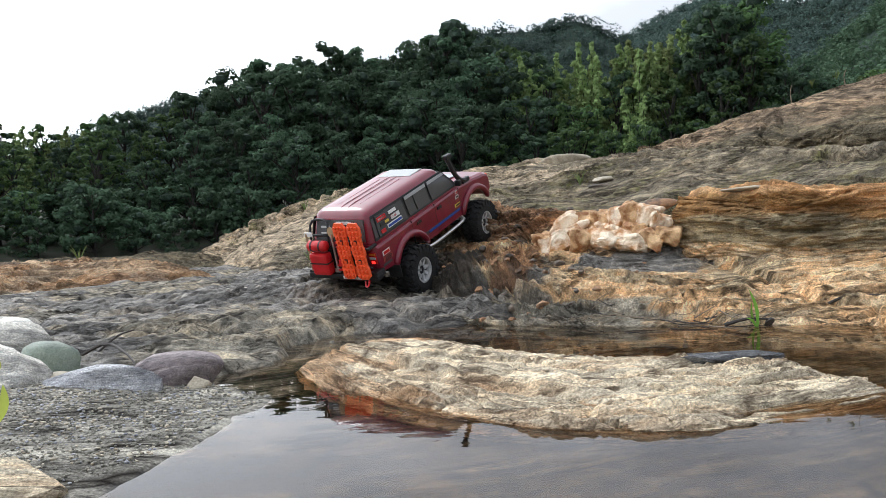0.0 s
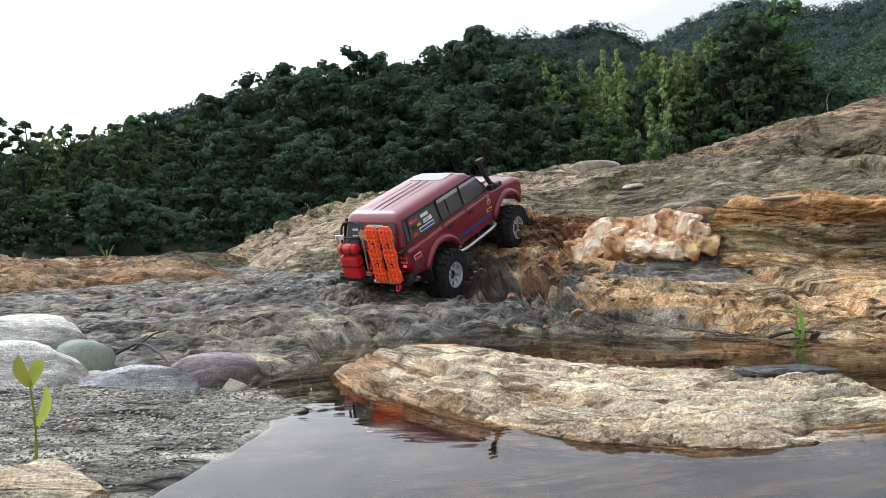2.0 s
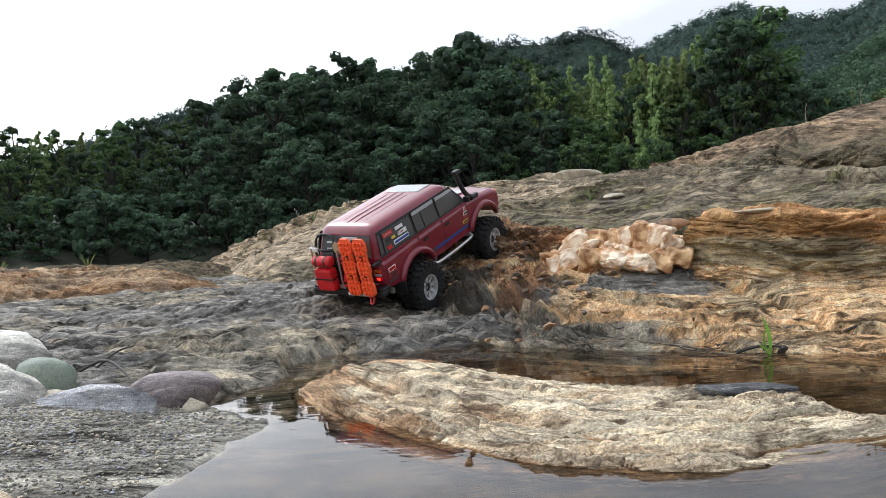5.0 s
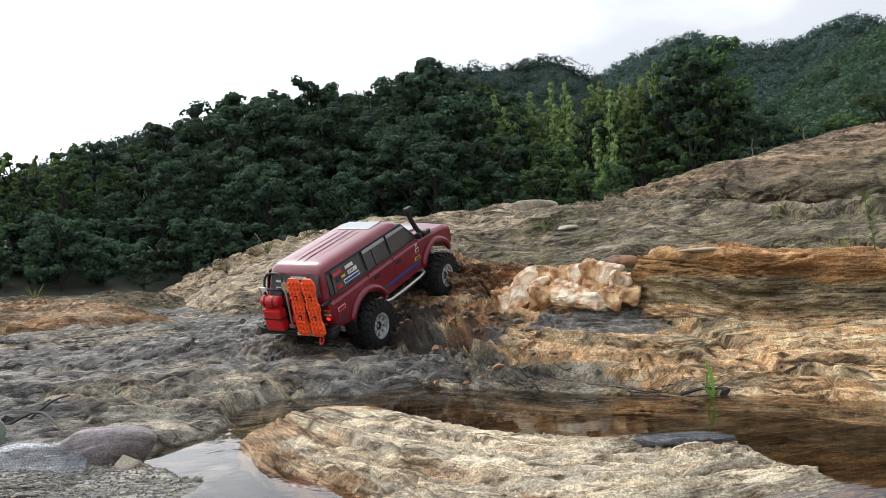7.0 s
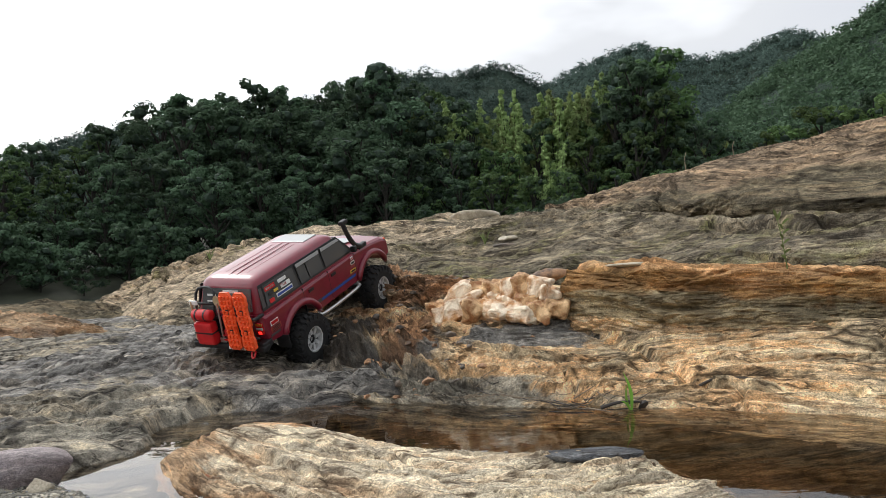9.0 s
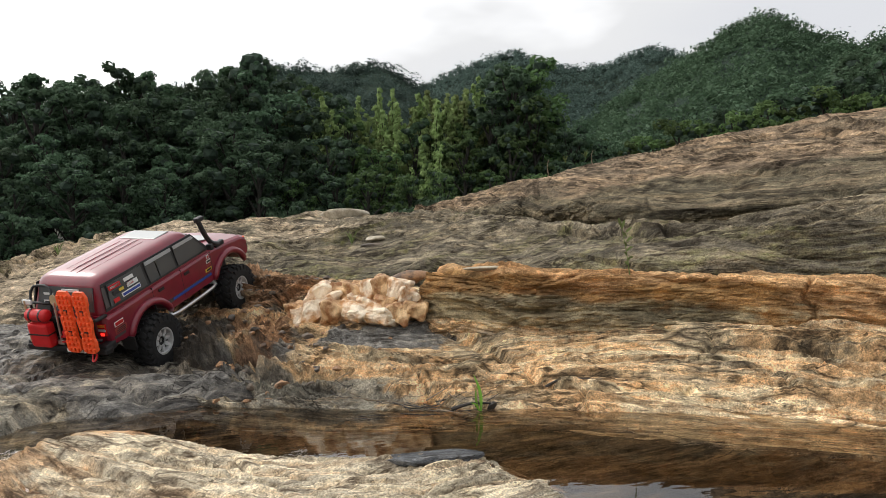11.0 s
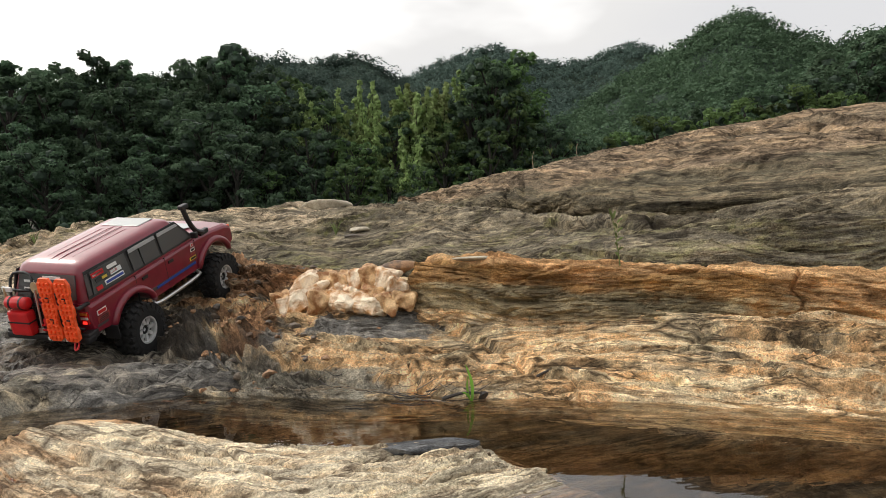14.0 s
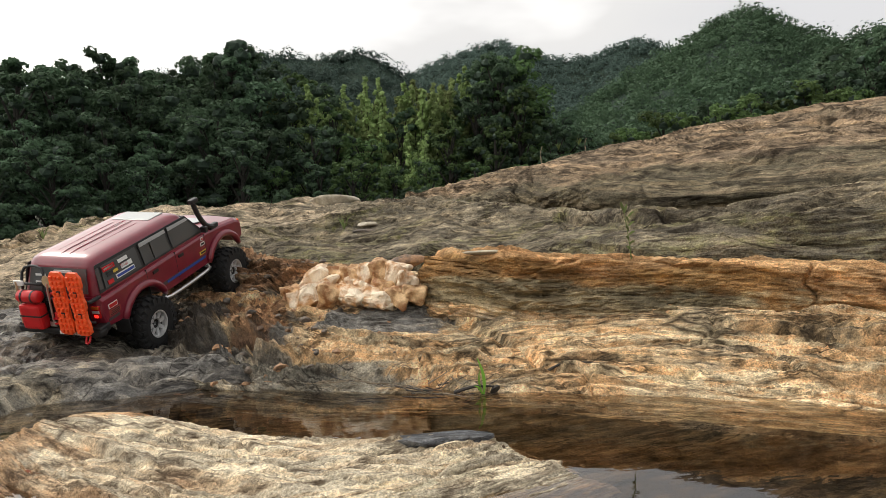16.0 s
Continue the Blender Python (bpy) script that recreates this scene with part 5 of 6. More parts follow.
def chunk(name, at, size, mat, seed, parent, turn=0.0, tilt=(0, 0)):
    """An angular broken block: the hull of a jittered box, its edges worn."""
    rng = np.random.default_rng(seed)
    corners = np.array([(x, y, z) for x in (-1, 1) for y in (-1, 1) for z in (-1, 1)], float)
    pts = corners * rng.uniform(0.35, 0.95, (8, 3)) + rng.normal(scale=0.12, size=(8, 3))
    more = rng.normal(size=(9, 3))
    pts = np.vstack([pts, more / np.linalg.norm(more, axis=1, keepdims=True) * rng.uniform(0.75, 1.1, (9, 1))])
    bm = bmesh.new()
    for p in pts * size:
        bm.verts.new(p)
    got = bmesh.ops.convex_hull(bm, input=bm.verts)
    bmesh.ops.delete(bm, geom=list({g for g in got["geom_interior"] + got["geom_unused"] if isinstance(g, bmesh.types.BMVert)}), context="VERTS")
    bmesh.ops.bevel(bm, geom=bm.edges[:], offset=0.08 * min(size), segments=2, affect="EDGES", profile=0.6)
    bmesh.ops.triangulate(bm, faces=bm.faces)
    for _ in range(2):
        bmesh.ops.subdivide_edges(bm, edges=[e for e in bm.edges if e.calc_length() > 0.22 * min(size)], cuts=1)
        bmesh.ops.triangulate(bm, faces=bm.faces)
    bm.normal_update()
    waves = [(Vector(rng.normal(size=3)) * q, rng.uniform(0, 6.28), 1 / q) for q in (90, 150, 240, 380, 600)]
    for v in bm.verts:
        v.co += v.normal * sum(0.35 * w * math.sin(v.co.dot(d) + p) for d, p, w in waves)
    layer = bm.loops.layers.uv.new("UVMap")
    for f in bm.faces:
        for lp in f.loops:
            lp[layer].uv = (lp.vert.co.x + 0.3 * lp.vert.co.y, lp.vert.co.z + 0.6 * lp.vert.co.y)
    ob = part(name, bm, mat, parent)
    ob.matrix_basis = pose(*at, tilt[0], tilt[1], turn)
    return ob


# the quartz outcrop: white broken blocks round a hollow, set in line with the ledge
quartz = tagged(new("quartz_outcrop"), "white and tan broken quartz blocks standing on the shelf", "rock")
quartz.matrix_basis = pose(0.362, 1.688, 0.128, 0, 0, -40)
for k, (x, y, z, a, b, c, turn, tx, ty) in enumerate((
    (-0.160, 0.0, 0.026, 0.032, 0.032, 0.024, 20, 0, 8), (-0.100, -0.028, 0.024, 0.046, 0.042, 0.034, -10, 8, -14), (-0.040, -0.03, 0.026, 0.044, 0.036, 0.028, 24, 6, 4), (0.018, -0.026, 0.026, 0.05, 0.034, 0.026, -14, 6, 12),
    (-0.115, 0.022, 0.058, 0.038, 0.03, 0.026, 12, 10, -28), (-0.062, 0.04, 0.062, 0.028, 0.03, 0.030, -16, 6, 12), (-0.018, 0.040, 0.064, 0.022, 0.03, 0.034, 10, 4, -10),
    (0.020, 0.036, 0.068, 0.020, 0.03, 0.038, -8, -6, 8), (0.054, 0.032, 0.066, 0.021, 0.03, 0.042, 14, 6, -6), (0.088, 0.026, 0.060, 0.022, 0.028, 0.038, -12, 0, 22), (0.120, 0.016, 0.048, 0.024, 0.028, 0.032, 30, 0, 34),
    (0.150, 0.004, 0.028, 0.032, 0.028, 0.024, 18, 0, 18), (0.070, -0.026, 0.016, 0.044, 0.028, 0.02, -6, 0, 6), (-0.03, 0.012, 0.008, 0.11, 0.045, 0.032, 0, 0, 0),
    (0.112, -0.02, 0.018, 0.03, 0.024, 0.02, 24, 0, 12), (-0.074, 0.0, 0.046, 0.026, 0.024, 0.02, 30, 0, -10), (0.028, 0.004, 0.042, 0.034, 0.024, 0.018, -14, 0, 14), (-0.142, -0.03, 0.008, 0.026, 0.025, 0.016, 40, 0, 0),
    (0.072, 0.004, 0.040, 0.022, 0.02, 0.022, 50, 10, 0), (-0.014, 0.012, 0.048, 0.018, 0.02, 0.018, 10, 0, 30),
)):
    tan = k % 3 == 2 or k in (0, 6, 18)
    chunk("block", (x, y, z - 0.004), (a * 1.16, b * 1.2, c * 1.06), M_QUARTZ_TAN if tan else M_QUARTZ, 60 + k, quartz, turn, (tx, ty))


def scatter(name, label, category, count, place, sizes, mats, seed, planes=0, level=1):
    """Many small stones in one mesh, laid where place(rng) says."""
    rng = np.random.default_rng(seed)
    verts, faces, which = [], [], []
    tri = np.array(BALLS[level][1])
    for _ in range(count):
        at = place(rng)
        if at is None:
            continue
        s = rng.uniform(*sizes) * rng.uniform(0.6, 1.0)
        p = stone_points(rng, (s * rng.uniform(0.9, 1.4), s, s * rng.uniform(0.5, 0.8)), planes, level, 0.12)
        a = rng.uniform(0, 6.28)
        c, n = math.cos(a), math.sin(a)
        p = p @ np.array([[c, n, 0], [-n, c, 0], [0, 0, 1]]) + at
        faces += (tri + len(verts)).tolist()
        verts += p.tolist()
        which += [rng.integers(len(mats))] * len(tri)
    me = bpy.data.meshes.new(name)
    me.from_pydata(verts, [], faces)
    for m in mats:
        me.materials.append(m)
    me.polygons.foreach_set("material_index", np.array(which, np.int32))
    return tagged(new(name, me), label, category, kind="stuff")


grit_x, grit_y = np.random.default_rng(4).uniform((-0.78, 0.42), (-0.2, 0.98), (10500, 2)).T
grit_z = bed_height(grit_x, grit_y)
BEACH_SPOTS = iter([p for p, off in zip(np.stack([grit_x, grit_y, grit_z + 0.0005], -1), np.interp(grit_y, EDGE_Y, EDGE_X) - grit_x) if off > -0.015 and p[2] > 0.002])


def on_beach(rng):
    return next(BEACH_SPOTS, None)


GRIT = [M_SAND, M_BEIGE_STONE, M_BLUE_STONE, M_SAND, M_SAND]
scatter("gravel", "grey fine gravel of the pool's beach", "gravel", 10500, on_beach, (0.0009, 0.0029), GRIT, 3)


def in_gully(rng):
    x, y = rng.uniform(-0.25, 0.42), rng.uniform(1.36, 2.05)
    if rng.uniform() > math.exp(-((x - 0.08) / 0.22) ** 2):
        return None
    return np.array([x, y, ground_z(x, y) + 0.001])


scatter("rock_rubble", "small broken rusty and dark rock fragments", "rubble", 1100, in_gully, (0.003, 0.013), [M_RUST_STONE, M_BROWN_STONE, M_SEAM, M_BROWN_STONE], 8, 12, 2)


# ---- twigs and plants ----
M_TWIG = plain_material("dry_twig", (0.24, 0.19, 0.13), 0.85, vary=0.3, scale=60)
M_DARK_TWIG = plain_material("wet_driftwood", (0.035, 0.028, 0.022), 0.6, vary=0.4, scale=60)
M_BLADE = leaf_material("grass_blade", (0.14, 0.27, 0.04), (0.22, 0.38, 0.06), 0.45)
M_SEEDLING = leaf_material("seedling_leaf", (0.40, 0.46, 0.08), (0.5, 0.55, 0.12), 0.45)
M_WEED = leaf_material("weed_leaf", (0.10, 0.14, 0.05), (0.2, 0.24, 0.09), 0.3)


def twig(points, r, mat, label, sides=6):
    bm = bmesh.new()
    pts = spline(points, 9)
    tube(bm, [tuple(p) for p in pts], list(np.linspace(r, r * 0.45, 9)), sides)
    me = bpy.data.meshes.new("twig")
    bm.to_mesh(me)
    bm.free()
    me.materials.append(mat)
    return tagged(new("twig", me), label, "twig", "twigs on the rock")


def blade(bm, root, tip, wide, bend, seg=7):
    """A grass blade or leaf: a long tapered strip, folded along its middle."""
    root, tip, bend = Vector(root), Vector(tip), Vector(bend)
    side = (tip - root).cross(Vector((0.2, 1, 0.1))).normalized() * wide
    rows = []
    for k in range(seg + 1):
        f = k / seg
        c = root.lerp(tip, f) + bend * math.sin(math.pi * f)
        w = math.sin(math.pi * (0.12 + 0.88 * f)) ** 0.7 if f < 1 else 0.02
        rows.append([bm.verts.new(c - side * w), bm.verts.new(c + Vector((0, -wide * 0.35 * w, 0))), bm.verts.new(c + side * w)])
    for r0, r1 in zip(rows, rows[1:]):
        for k in (0, 1):
            bm.faces.new((r0[k], r0[k + 1], r1[k + 1], r1[k]))


def plant(name, root, label, leaves, stem, mat):
    """Stem from the root to stem (an offset), and leaves as (start, end, width, bend) offsets from the root."""
    ob = new(name)
    ob.matrix_basis = pose(*root)
    if stem:
        bm = bmesh.new()
        tube(bm, [tuple(p) for p in spline([(0, 0, 0), *stem], 8)], list(np.linspace(0.0014, 0.0006, 8)), 5)
        part("stem", bm, mat, ob)
    for a, b, w, bend in leaves:
        bm = bmesh.new()
        blade(bm, a, b, w, bend)
        part("leaf", bm, mat, ob, smooth=True)
    return tagged(ob, label, "plant")


plant("grass_tuft", (0.478, 1.165, 0.0), "single bright green grass tuft at the water's edge",
      [((0, 0, 0), (-0.010, 0, 0.066), 0.0027, (0.006, 0, 0)), ((0.001, 0, 0), (-0.018, -0.004, 0.02), 0.0018, (0.0, 0, 0.006)), ((0, 0, 0), (-0.004, 0.005, 0.045), 0.0018, (-0.004, 0, 0))], None, M_BLADE)
plant("seedling", (-0.374, 0.568, 0.025), "yellow-green seedling with two leaves on a thin stem",
      [((-0.002, 0, 0.06), (-0.006, -0.006, 0.086), 0.0066, (-0.003, 0, 0)), ((0.002, 0, 0.03), (0.012, -0.002, 0.062), 0.0045, (0.004, 0, 0)), ((-0.001, 0, 0.062), (0.006, 0.006, 0.080), 0.006, (0, 0, 0.003))], [(0.001, 0, 0.03), (-0.002, 0, 0.065)], M_SEEDLING)
plant("weed", (0.835, 1.295, 0.215), "thin grey-green weed growing from the ledge",
      [((-0.004, 0, 0.02 + 0.009 * k), ((0.008 if k % 2 else -0.012), -0.003, 0.026 + 0.0095 * k), 0.0022, (0, 0, 0.002)) for k in range(8)] + [((-0.014, 0, 0.095), (-0.020, 0, 0.112), 0.003, (0, 0, 0)), ((-0.014, 0, 0.09), (-0.006, 0, 0.108), 0.003, (0, 0, 0))], [(-0.006, 0, 0.05), (-0.015, 0, 0.1)], M_WEED)
rw = np.random.default_rng(9)
for x, y, z, size in ((-0.10, 1.98, 0.12, 0.035), (0.53, 2.85, 0.34, 0.05), (-0.72, 3.95, 0.36, 0.06), (1.45, 2.70, 0.655, 0.035), (1.40, 2.78, 0.645, 0.03), (-0.60, 3.3, 0.1, 0.05), (-1.9, 3.9, 0.16, 0.09), (-2.3, 3.8, 0.16, 0.08)):
    leaves = []
    for k in range(9):
        a = rw.uniform(0, 6.28)
        leaves.append(((0, 0, 0), (size * 0.5 * math.cos(a), size * 0.5 * math.sin(a), size * rw.uniform(0.5, 1.1)), size * 0.03, (0, 0, size * 0.15)))
    plant("weed", (x, y, ground_z(x, y, z) - 0.002), "small green weed rooted in a crack of the rock", leaves, None, M_WEED)

rt = np.random.default_rng(12)
for k in range(30):
    x, y = 0.24 + 0.26 * rt.uniform(), 1.175 + 0.05 * rt.uniform()
    a, n = rt.uniform(-0.75, 0.35), rt.uniform(0.025, 0.085)
    ends = [(x + n * q * math.cos(a + 0.2 * q), y + n * q * math.sin(a + 0.2 * q)) for q in (0, 0.5, 1)]
    zs = [ground_z(*e) + 0.002 + 0.005 * rt.uniform() for e in ends]
    twig([(*e, z) for e, z in zip(ends, zs)], rt.uniform(0.0005, 0.0012), M_TWIG if k % 3 == 0 else M_DARK_TWIG, "thin dry stalk washed up at the water's edge")
for k in range(55):
    f = rt.uniform()
    x, y = 0.22 + 0.22 * f + 0.015 * rt.normal(), 1.345 - 0.15 * f + 0.012 * rt.normal()
    a, n = -0.6 + rt.uniform(-0.9, 0.7), rt.uniform(0.02, 0.065)
    ends = [(x + n * q * math.cos(a + 0.15 * q), y + n * q * math.sin(a + 0.15 * q)) for q in (0, 0.5, 1)]
    high = max(ground_z(*e) for e in ends)
    twig([(*e, 0.6 * ground_z(*e) + 0.4 * high + 0.002 + 0.004 * rt.uniform()) for e in ends], rt.uniform(0.0006, 0.0016), M_DARK_TWIG if k % 3 == 0 else M_TWIG, "thin brown dead stalk lying along the rock fold")
twig([(0.43, 1.172, 0.010), (0.465, 1.168, 0.018), (0.505, 1.172, 0.014)], 0.0032, M_DARK_TWIG, "dark wet driftwood stick behind the grass")
stone("driftwood", (0.500, 1.172, 0.010), (0.018, 0.007, 0.008), M_DARK_TWIG, "black wet lump of driftwood beside the grass", 90, 11, category="driftwood", tight=(0.3, 0.8))
twig([(x, y, ground_z(x, y) + 0.002) for x, y in ((0.60, 1.21), (0.64, 1.20), (0.68, 1.17))], 0.003, M_DARK_TWIG, "dark stick lying on the tan rock")
twig([(-0.58, 1.13, 0.03), (-0.53, 1.12, 0.05), (-0.47, 1.06, 0.035), (-0.45, 1.03, 0.02)], 0.0028, M_DARK_TWIG, "bent dark root lying on the wet rock")
twig([(-0.56, 1.14, 0.03), (-0.535, 1.17, 0.055), (-0.52, 1.2, 0.06)], 0.0025, M_DARK_TWIG, "thin dark root end sticking up")
twig([(-0.62, 1.88, 0.05), (-0.57, 1.87, 0.058), (-0.53, 1.89, 0.052)], 0.003, M_TWIG, "bleached forked twig on the wet rock")
twig([(-0.565, 1.87, 0.055), (-0.55, 1.84, 0.058), (-0.54, 1.82, 0.05)], 0.0022, M_TWIG, "bleached side twig on the wet rock")
for x, y, tall in ((1.36, 2.86, 0.075), (1.47, 2.68, 0.055)):
    z = upper_z(x, y)
    twig([(x, y, z - 0.01), (x - 0.004, y, z + tall * 0.6), (x + 0.004, y, z + tall)], 0.0022, M_TWIG, "pale dry stalk standing on the ridge's crest")
twig([(-0.02, 1.45, -0.02), (-0.022, 1.45, 0.03), (-0.015, 1.45, 0.055)], 0.0012, M_DARK_TWIG, "thin dark reed stalk standing in the water")


# ---- the model off-road car ----
M_PAINT = plain_material("maroon_car_paint", (0.20, 0.012, 0.028), 0.32, vary=0.15, scale=30, spec=0.5, coat=0.5)
M_BLACK = plain_material("black_plastic", (0.014, 0.014, 0.015), 0.5, vary=0.3, scale=80)
M_RUBBER = plain_material("black_rubber", (0.012, 0.012, 0.012), 0.75, vary=0.4, scale=120, bump=0.001)
M_CHROME = plain_material("silver_metal", (0.62, 0.62, 0.61), 0.28, metal=0.9, vary=0.15, scale=90)
M_RIM = plain_material("silver_painted_rim", (0.66, 0.66, 0.65), 0.35, metal=0.3, vary=0.12, scale=90)
M_ORANGE = plain_material("orange_plastic", (0.85, 0.10, 0.018), 0.5, vary=0.12, scale=60)
M_AMBER = plain_material("amber_lens", (0.5, 0.14, 0.02), 0.2, vary=0.05)
M_RED = plain_material("red_plastic", (0.55, 0.012, 0.015), 0.4, vary=0.12, scale=50)
M_SUNROOF = plain_material("pale_grey_panel", (0.40, 0.42, 0.41), 0.25, vary=0.06, scale=20)
M_LAMP = plain_material("red_lamp_lens", (0.42, 0.01, 0.012), 0.15, vary=0.05)
M_WOOD = plain_material("axe_handle_wood", (0.45, 0.33, 0.19), 0.6, vary=0.2, scale=80)
M_WHITE = plain_material("white_vinyl", (0.75, 0.75, 0.73), 0.4, vary=0.04)
M_BLUE = plain_material("blue_vinyl", (0.02, 0.06, 0.32), 0.35, vary=0.05)
M_YELLOW = plain_material("yellow_vinyl", (0.62, 0.45, 0.05), 0.4, vary=0.05)
M_GREYV = plain_material("grey_vinyl", (0.07, 0.06, 0.06), 0.4, vary=0.1)
M_DARKRED = plain_material("dark_red_vinyl", (0.3, 0.05, 0.04), 0.4, vary=0.1)
M_GLOW = plain_material("lit_tail_lamp", (0.6, 0.01, 0.01), 0.2)
M_GLOW.node_tree.nodes["Principled BSDF"].inputs["Emission Color"].default_value = (1.0, 0.03, 0.02, 1)
M_GLOW.node_tree.nodes["Principled BSDF"].inputs["Emission Strength"].default_value = 2.5


def glass_material():
    mat, nt, bsdf = nodes_of("tinted_window_glass")
    bsdf.inputs["Base Color"].default_value = (0.12, 0.125, 0.125, 1)
    bsdf.inputs["Roughness"].default_value = 0.06
    bsdf.inputs["IOR"].default_value = 1.45
    bsdf.inputs["Transmission Weight"].default_value = 0.25
    return mat


M_GLASS = glass_material()
M_CLEAR = plain_material("clear_plastic_strip", (0.36, 0.37, 0.37), 0.15, vary=0.15, scale=25)


def prism(sections):
    """A closed solid through sections: rows of points, the same number in each."""
    bm = bmesh.new()
    rings = [[bm.verts.new(p) for p in row] for row in sections]
    n = len(rings[0])
    for r0, r1 in zip(rings, rings[1:]):
        for k in range(n):
            bm.faces.new((r0[k], r0[(k + 1) % n], r1[(k + 1) % n], r1[k]))
    bm.faces.new(rings[0][::-1])
    bm.faces.new(rings[-1])
    bmesh.ops.recalc_face_normals(bm, faces=bm.faces)
    return bm


def box(centre, size, bevel=0.0, bm=None):
    own = bm or bmesh.new()
    got = bmesh.ops.create_cube(own, size=1.0, matrix=Matrix.LocRotScale(centre, None, size))
    if bevel:
        edges = {e for v in got["verts"] for e in v.link_edges}
        bmesh.ops.bevel(own, geom=list(edges), offset=bevel, segments=2, affect="EDGES", profile=0.6)
    return own


def lathe(profile, sides, axis_y=True):
    """A ring solid: (radius, offset along the axle) turned round the axle, which lies along y."""
    rows = []
    for k in range(sides):
        a = 2 * math.pi * k / sides
        rows.append([(r * math.cos(a), o, r * math.sin(a)) for r, o in profile])
    bm = bmesh.new()
    rings = [[bm.verts.new(p) for p in row] for row in rows]
    n = len(profile)
    for k in range(sides):
        r0, r1 = rings[k], rings[(k + 1) % sides]
        for j in range(n):
            bm.faces.new((r0[j], r0[(j + 1) % n], r1[(j + 1) % n], r1[j]))
    bmesh.ops.recalc_face_normals(bm, faces=bm.faces)
    return bm


def panel(corners, thick):
    """A thin plate: corners in order, thickened along its normal."""
    c = [Vector(p) for p in corners]
    n = (c[1] - c[0]).cross(c[2] - c[0]).normalized() * thick
    return prism([[tuple(p) for p in c], [tuple(p + n) for p in c]])


def smooth_curve(points, n=14):
    return [tuple(p) for p in spline(points, n)]


def side_y(z):
    return 0.0900 - (z - 0.160) * 0.19


def build_wheel(car, at, side):
    wheel = part("wheel", lathe([(0.010, -0.024 * side), (0.010, 0.010 * side), (0.0045, 0.010 * side), (0.0045, -0.024 * side)], 16), M_BLACK, car)
    wheel.location = at
    prof = [(0.030, -0.021), (0.042, -0.0225), (0.050, -0.021), (0.0545, -0.017), (0.055, 0.0), (0.0545, 0.017), (0.050, 0.021), (0.042, 0.0225), (0.030, 0.021), (0.028, 0.0)]
    bm = lathe(prof, 48)
    for k in range(22):
        for s in (-1, 1):
            a = 2 * math.pi * (k + 0.25 * s) / 22
            m = Matrix.Rotation(-a, 4, "Y") @ Matrix.Translation((0.0555, s * 0.011, 0)) @ Matrix.Rotation(s * 0.5, 4, "X")
            bmesh.ops.create_cube(bm, size=1.0, matrix=m @ Matrix.Diagonal((0.0075, 0.017, 0.0085, 1)))
            m = Matrix.Rotation(-a, 4, "Y") @ Matrix.Translation((0.051, s * 0.0205, 0))
            bmesh.ops.create_cube(bm, size=1.0, matrix=m @ Matrix.Diagonal((0.011, 0.006, 0.0075, 1)))
    part("tyre", bm, M_RUBBER, wheel, "chunky black rubber tyre")
    o = 0.016 * side
    bm = lathe([(0.0305, o * 1.2), (0.0305, -0.018 * side), (0.0275, -0.018 * side), (0.0255, o * 0.3), (0.0265, o * 1.2)], 40)
    disc = lathe([(0.0265, o * 0.35), (0.0265, o * 0.2), (0.004, o * 0.25), (0.004, o * 0.55), (0.012, o * 0.55)], 40)
    me = bpy.data.meshes.new("tmp")
    disc.to_mesh(me)
    disc.free()
    bm.from_mesh(me)
    bpy.data.meshes.remove(me)
    for k in range(8):
        a = 2 * math.pi * k / 8
        m = Matrix.Rotation(-a, 4, "Y") @ Matrix.Translation((0.0185, o * 0.62, 0))
        bmesh.ops.create_cube(bm, size=1.0, matrix=m @ Matrix.Diagonal((0.016, 0.006, 0.0075, 1)))
    part("rim", bm, M_RIM, wheel, "silver wheel rim, its round holes drawn as black discs")
    # solid black discs painted for the shade in the rim's holes
    bm = bmesh.new()
    for k in range(8):
        a = 2 * math.pi * (k + 0.5) / 8
        bmesh.ops.create_cone(bm, cap_ends=True, segments=10, radius1=0.0048, radius2=0.0048, depth=0.002, matrix=Matrix.Translation((0.0185 * math.cos(a), o * 0.5, 0.0185 * math.sin(a))) @ Matrix.Rotation(math.pi / 2, 4, "X"))
    part("rim_hole", bm, M_BLACK, wheel)
    return wheel


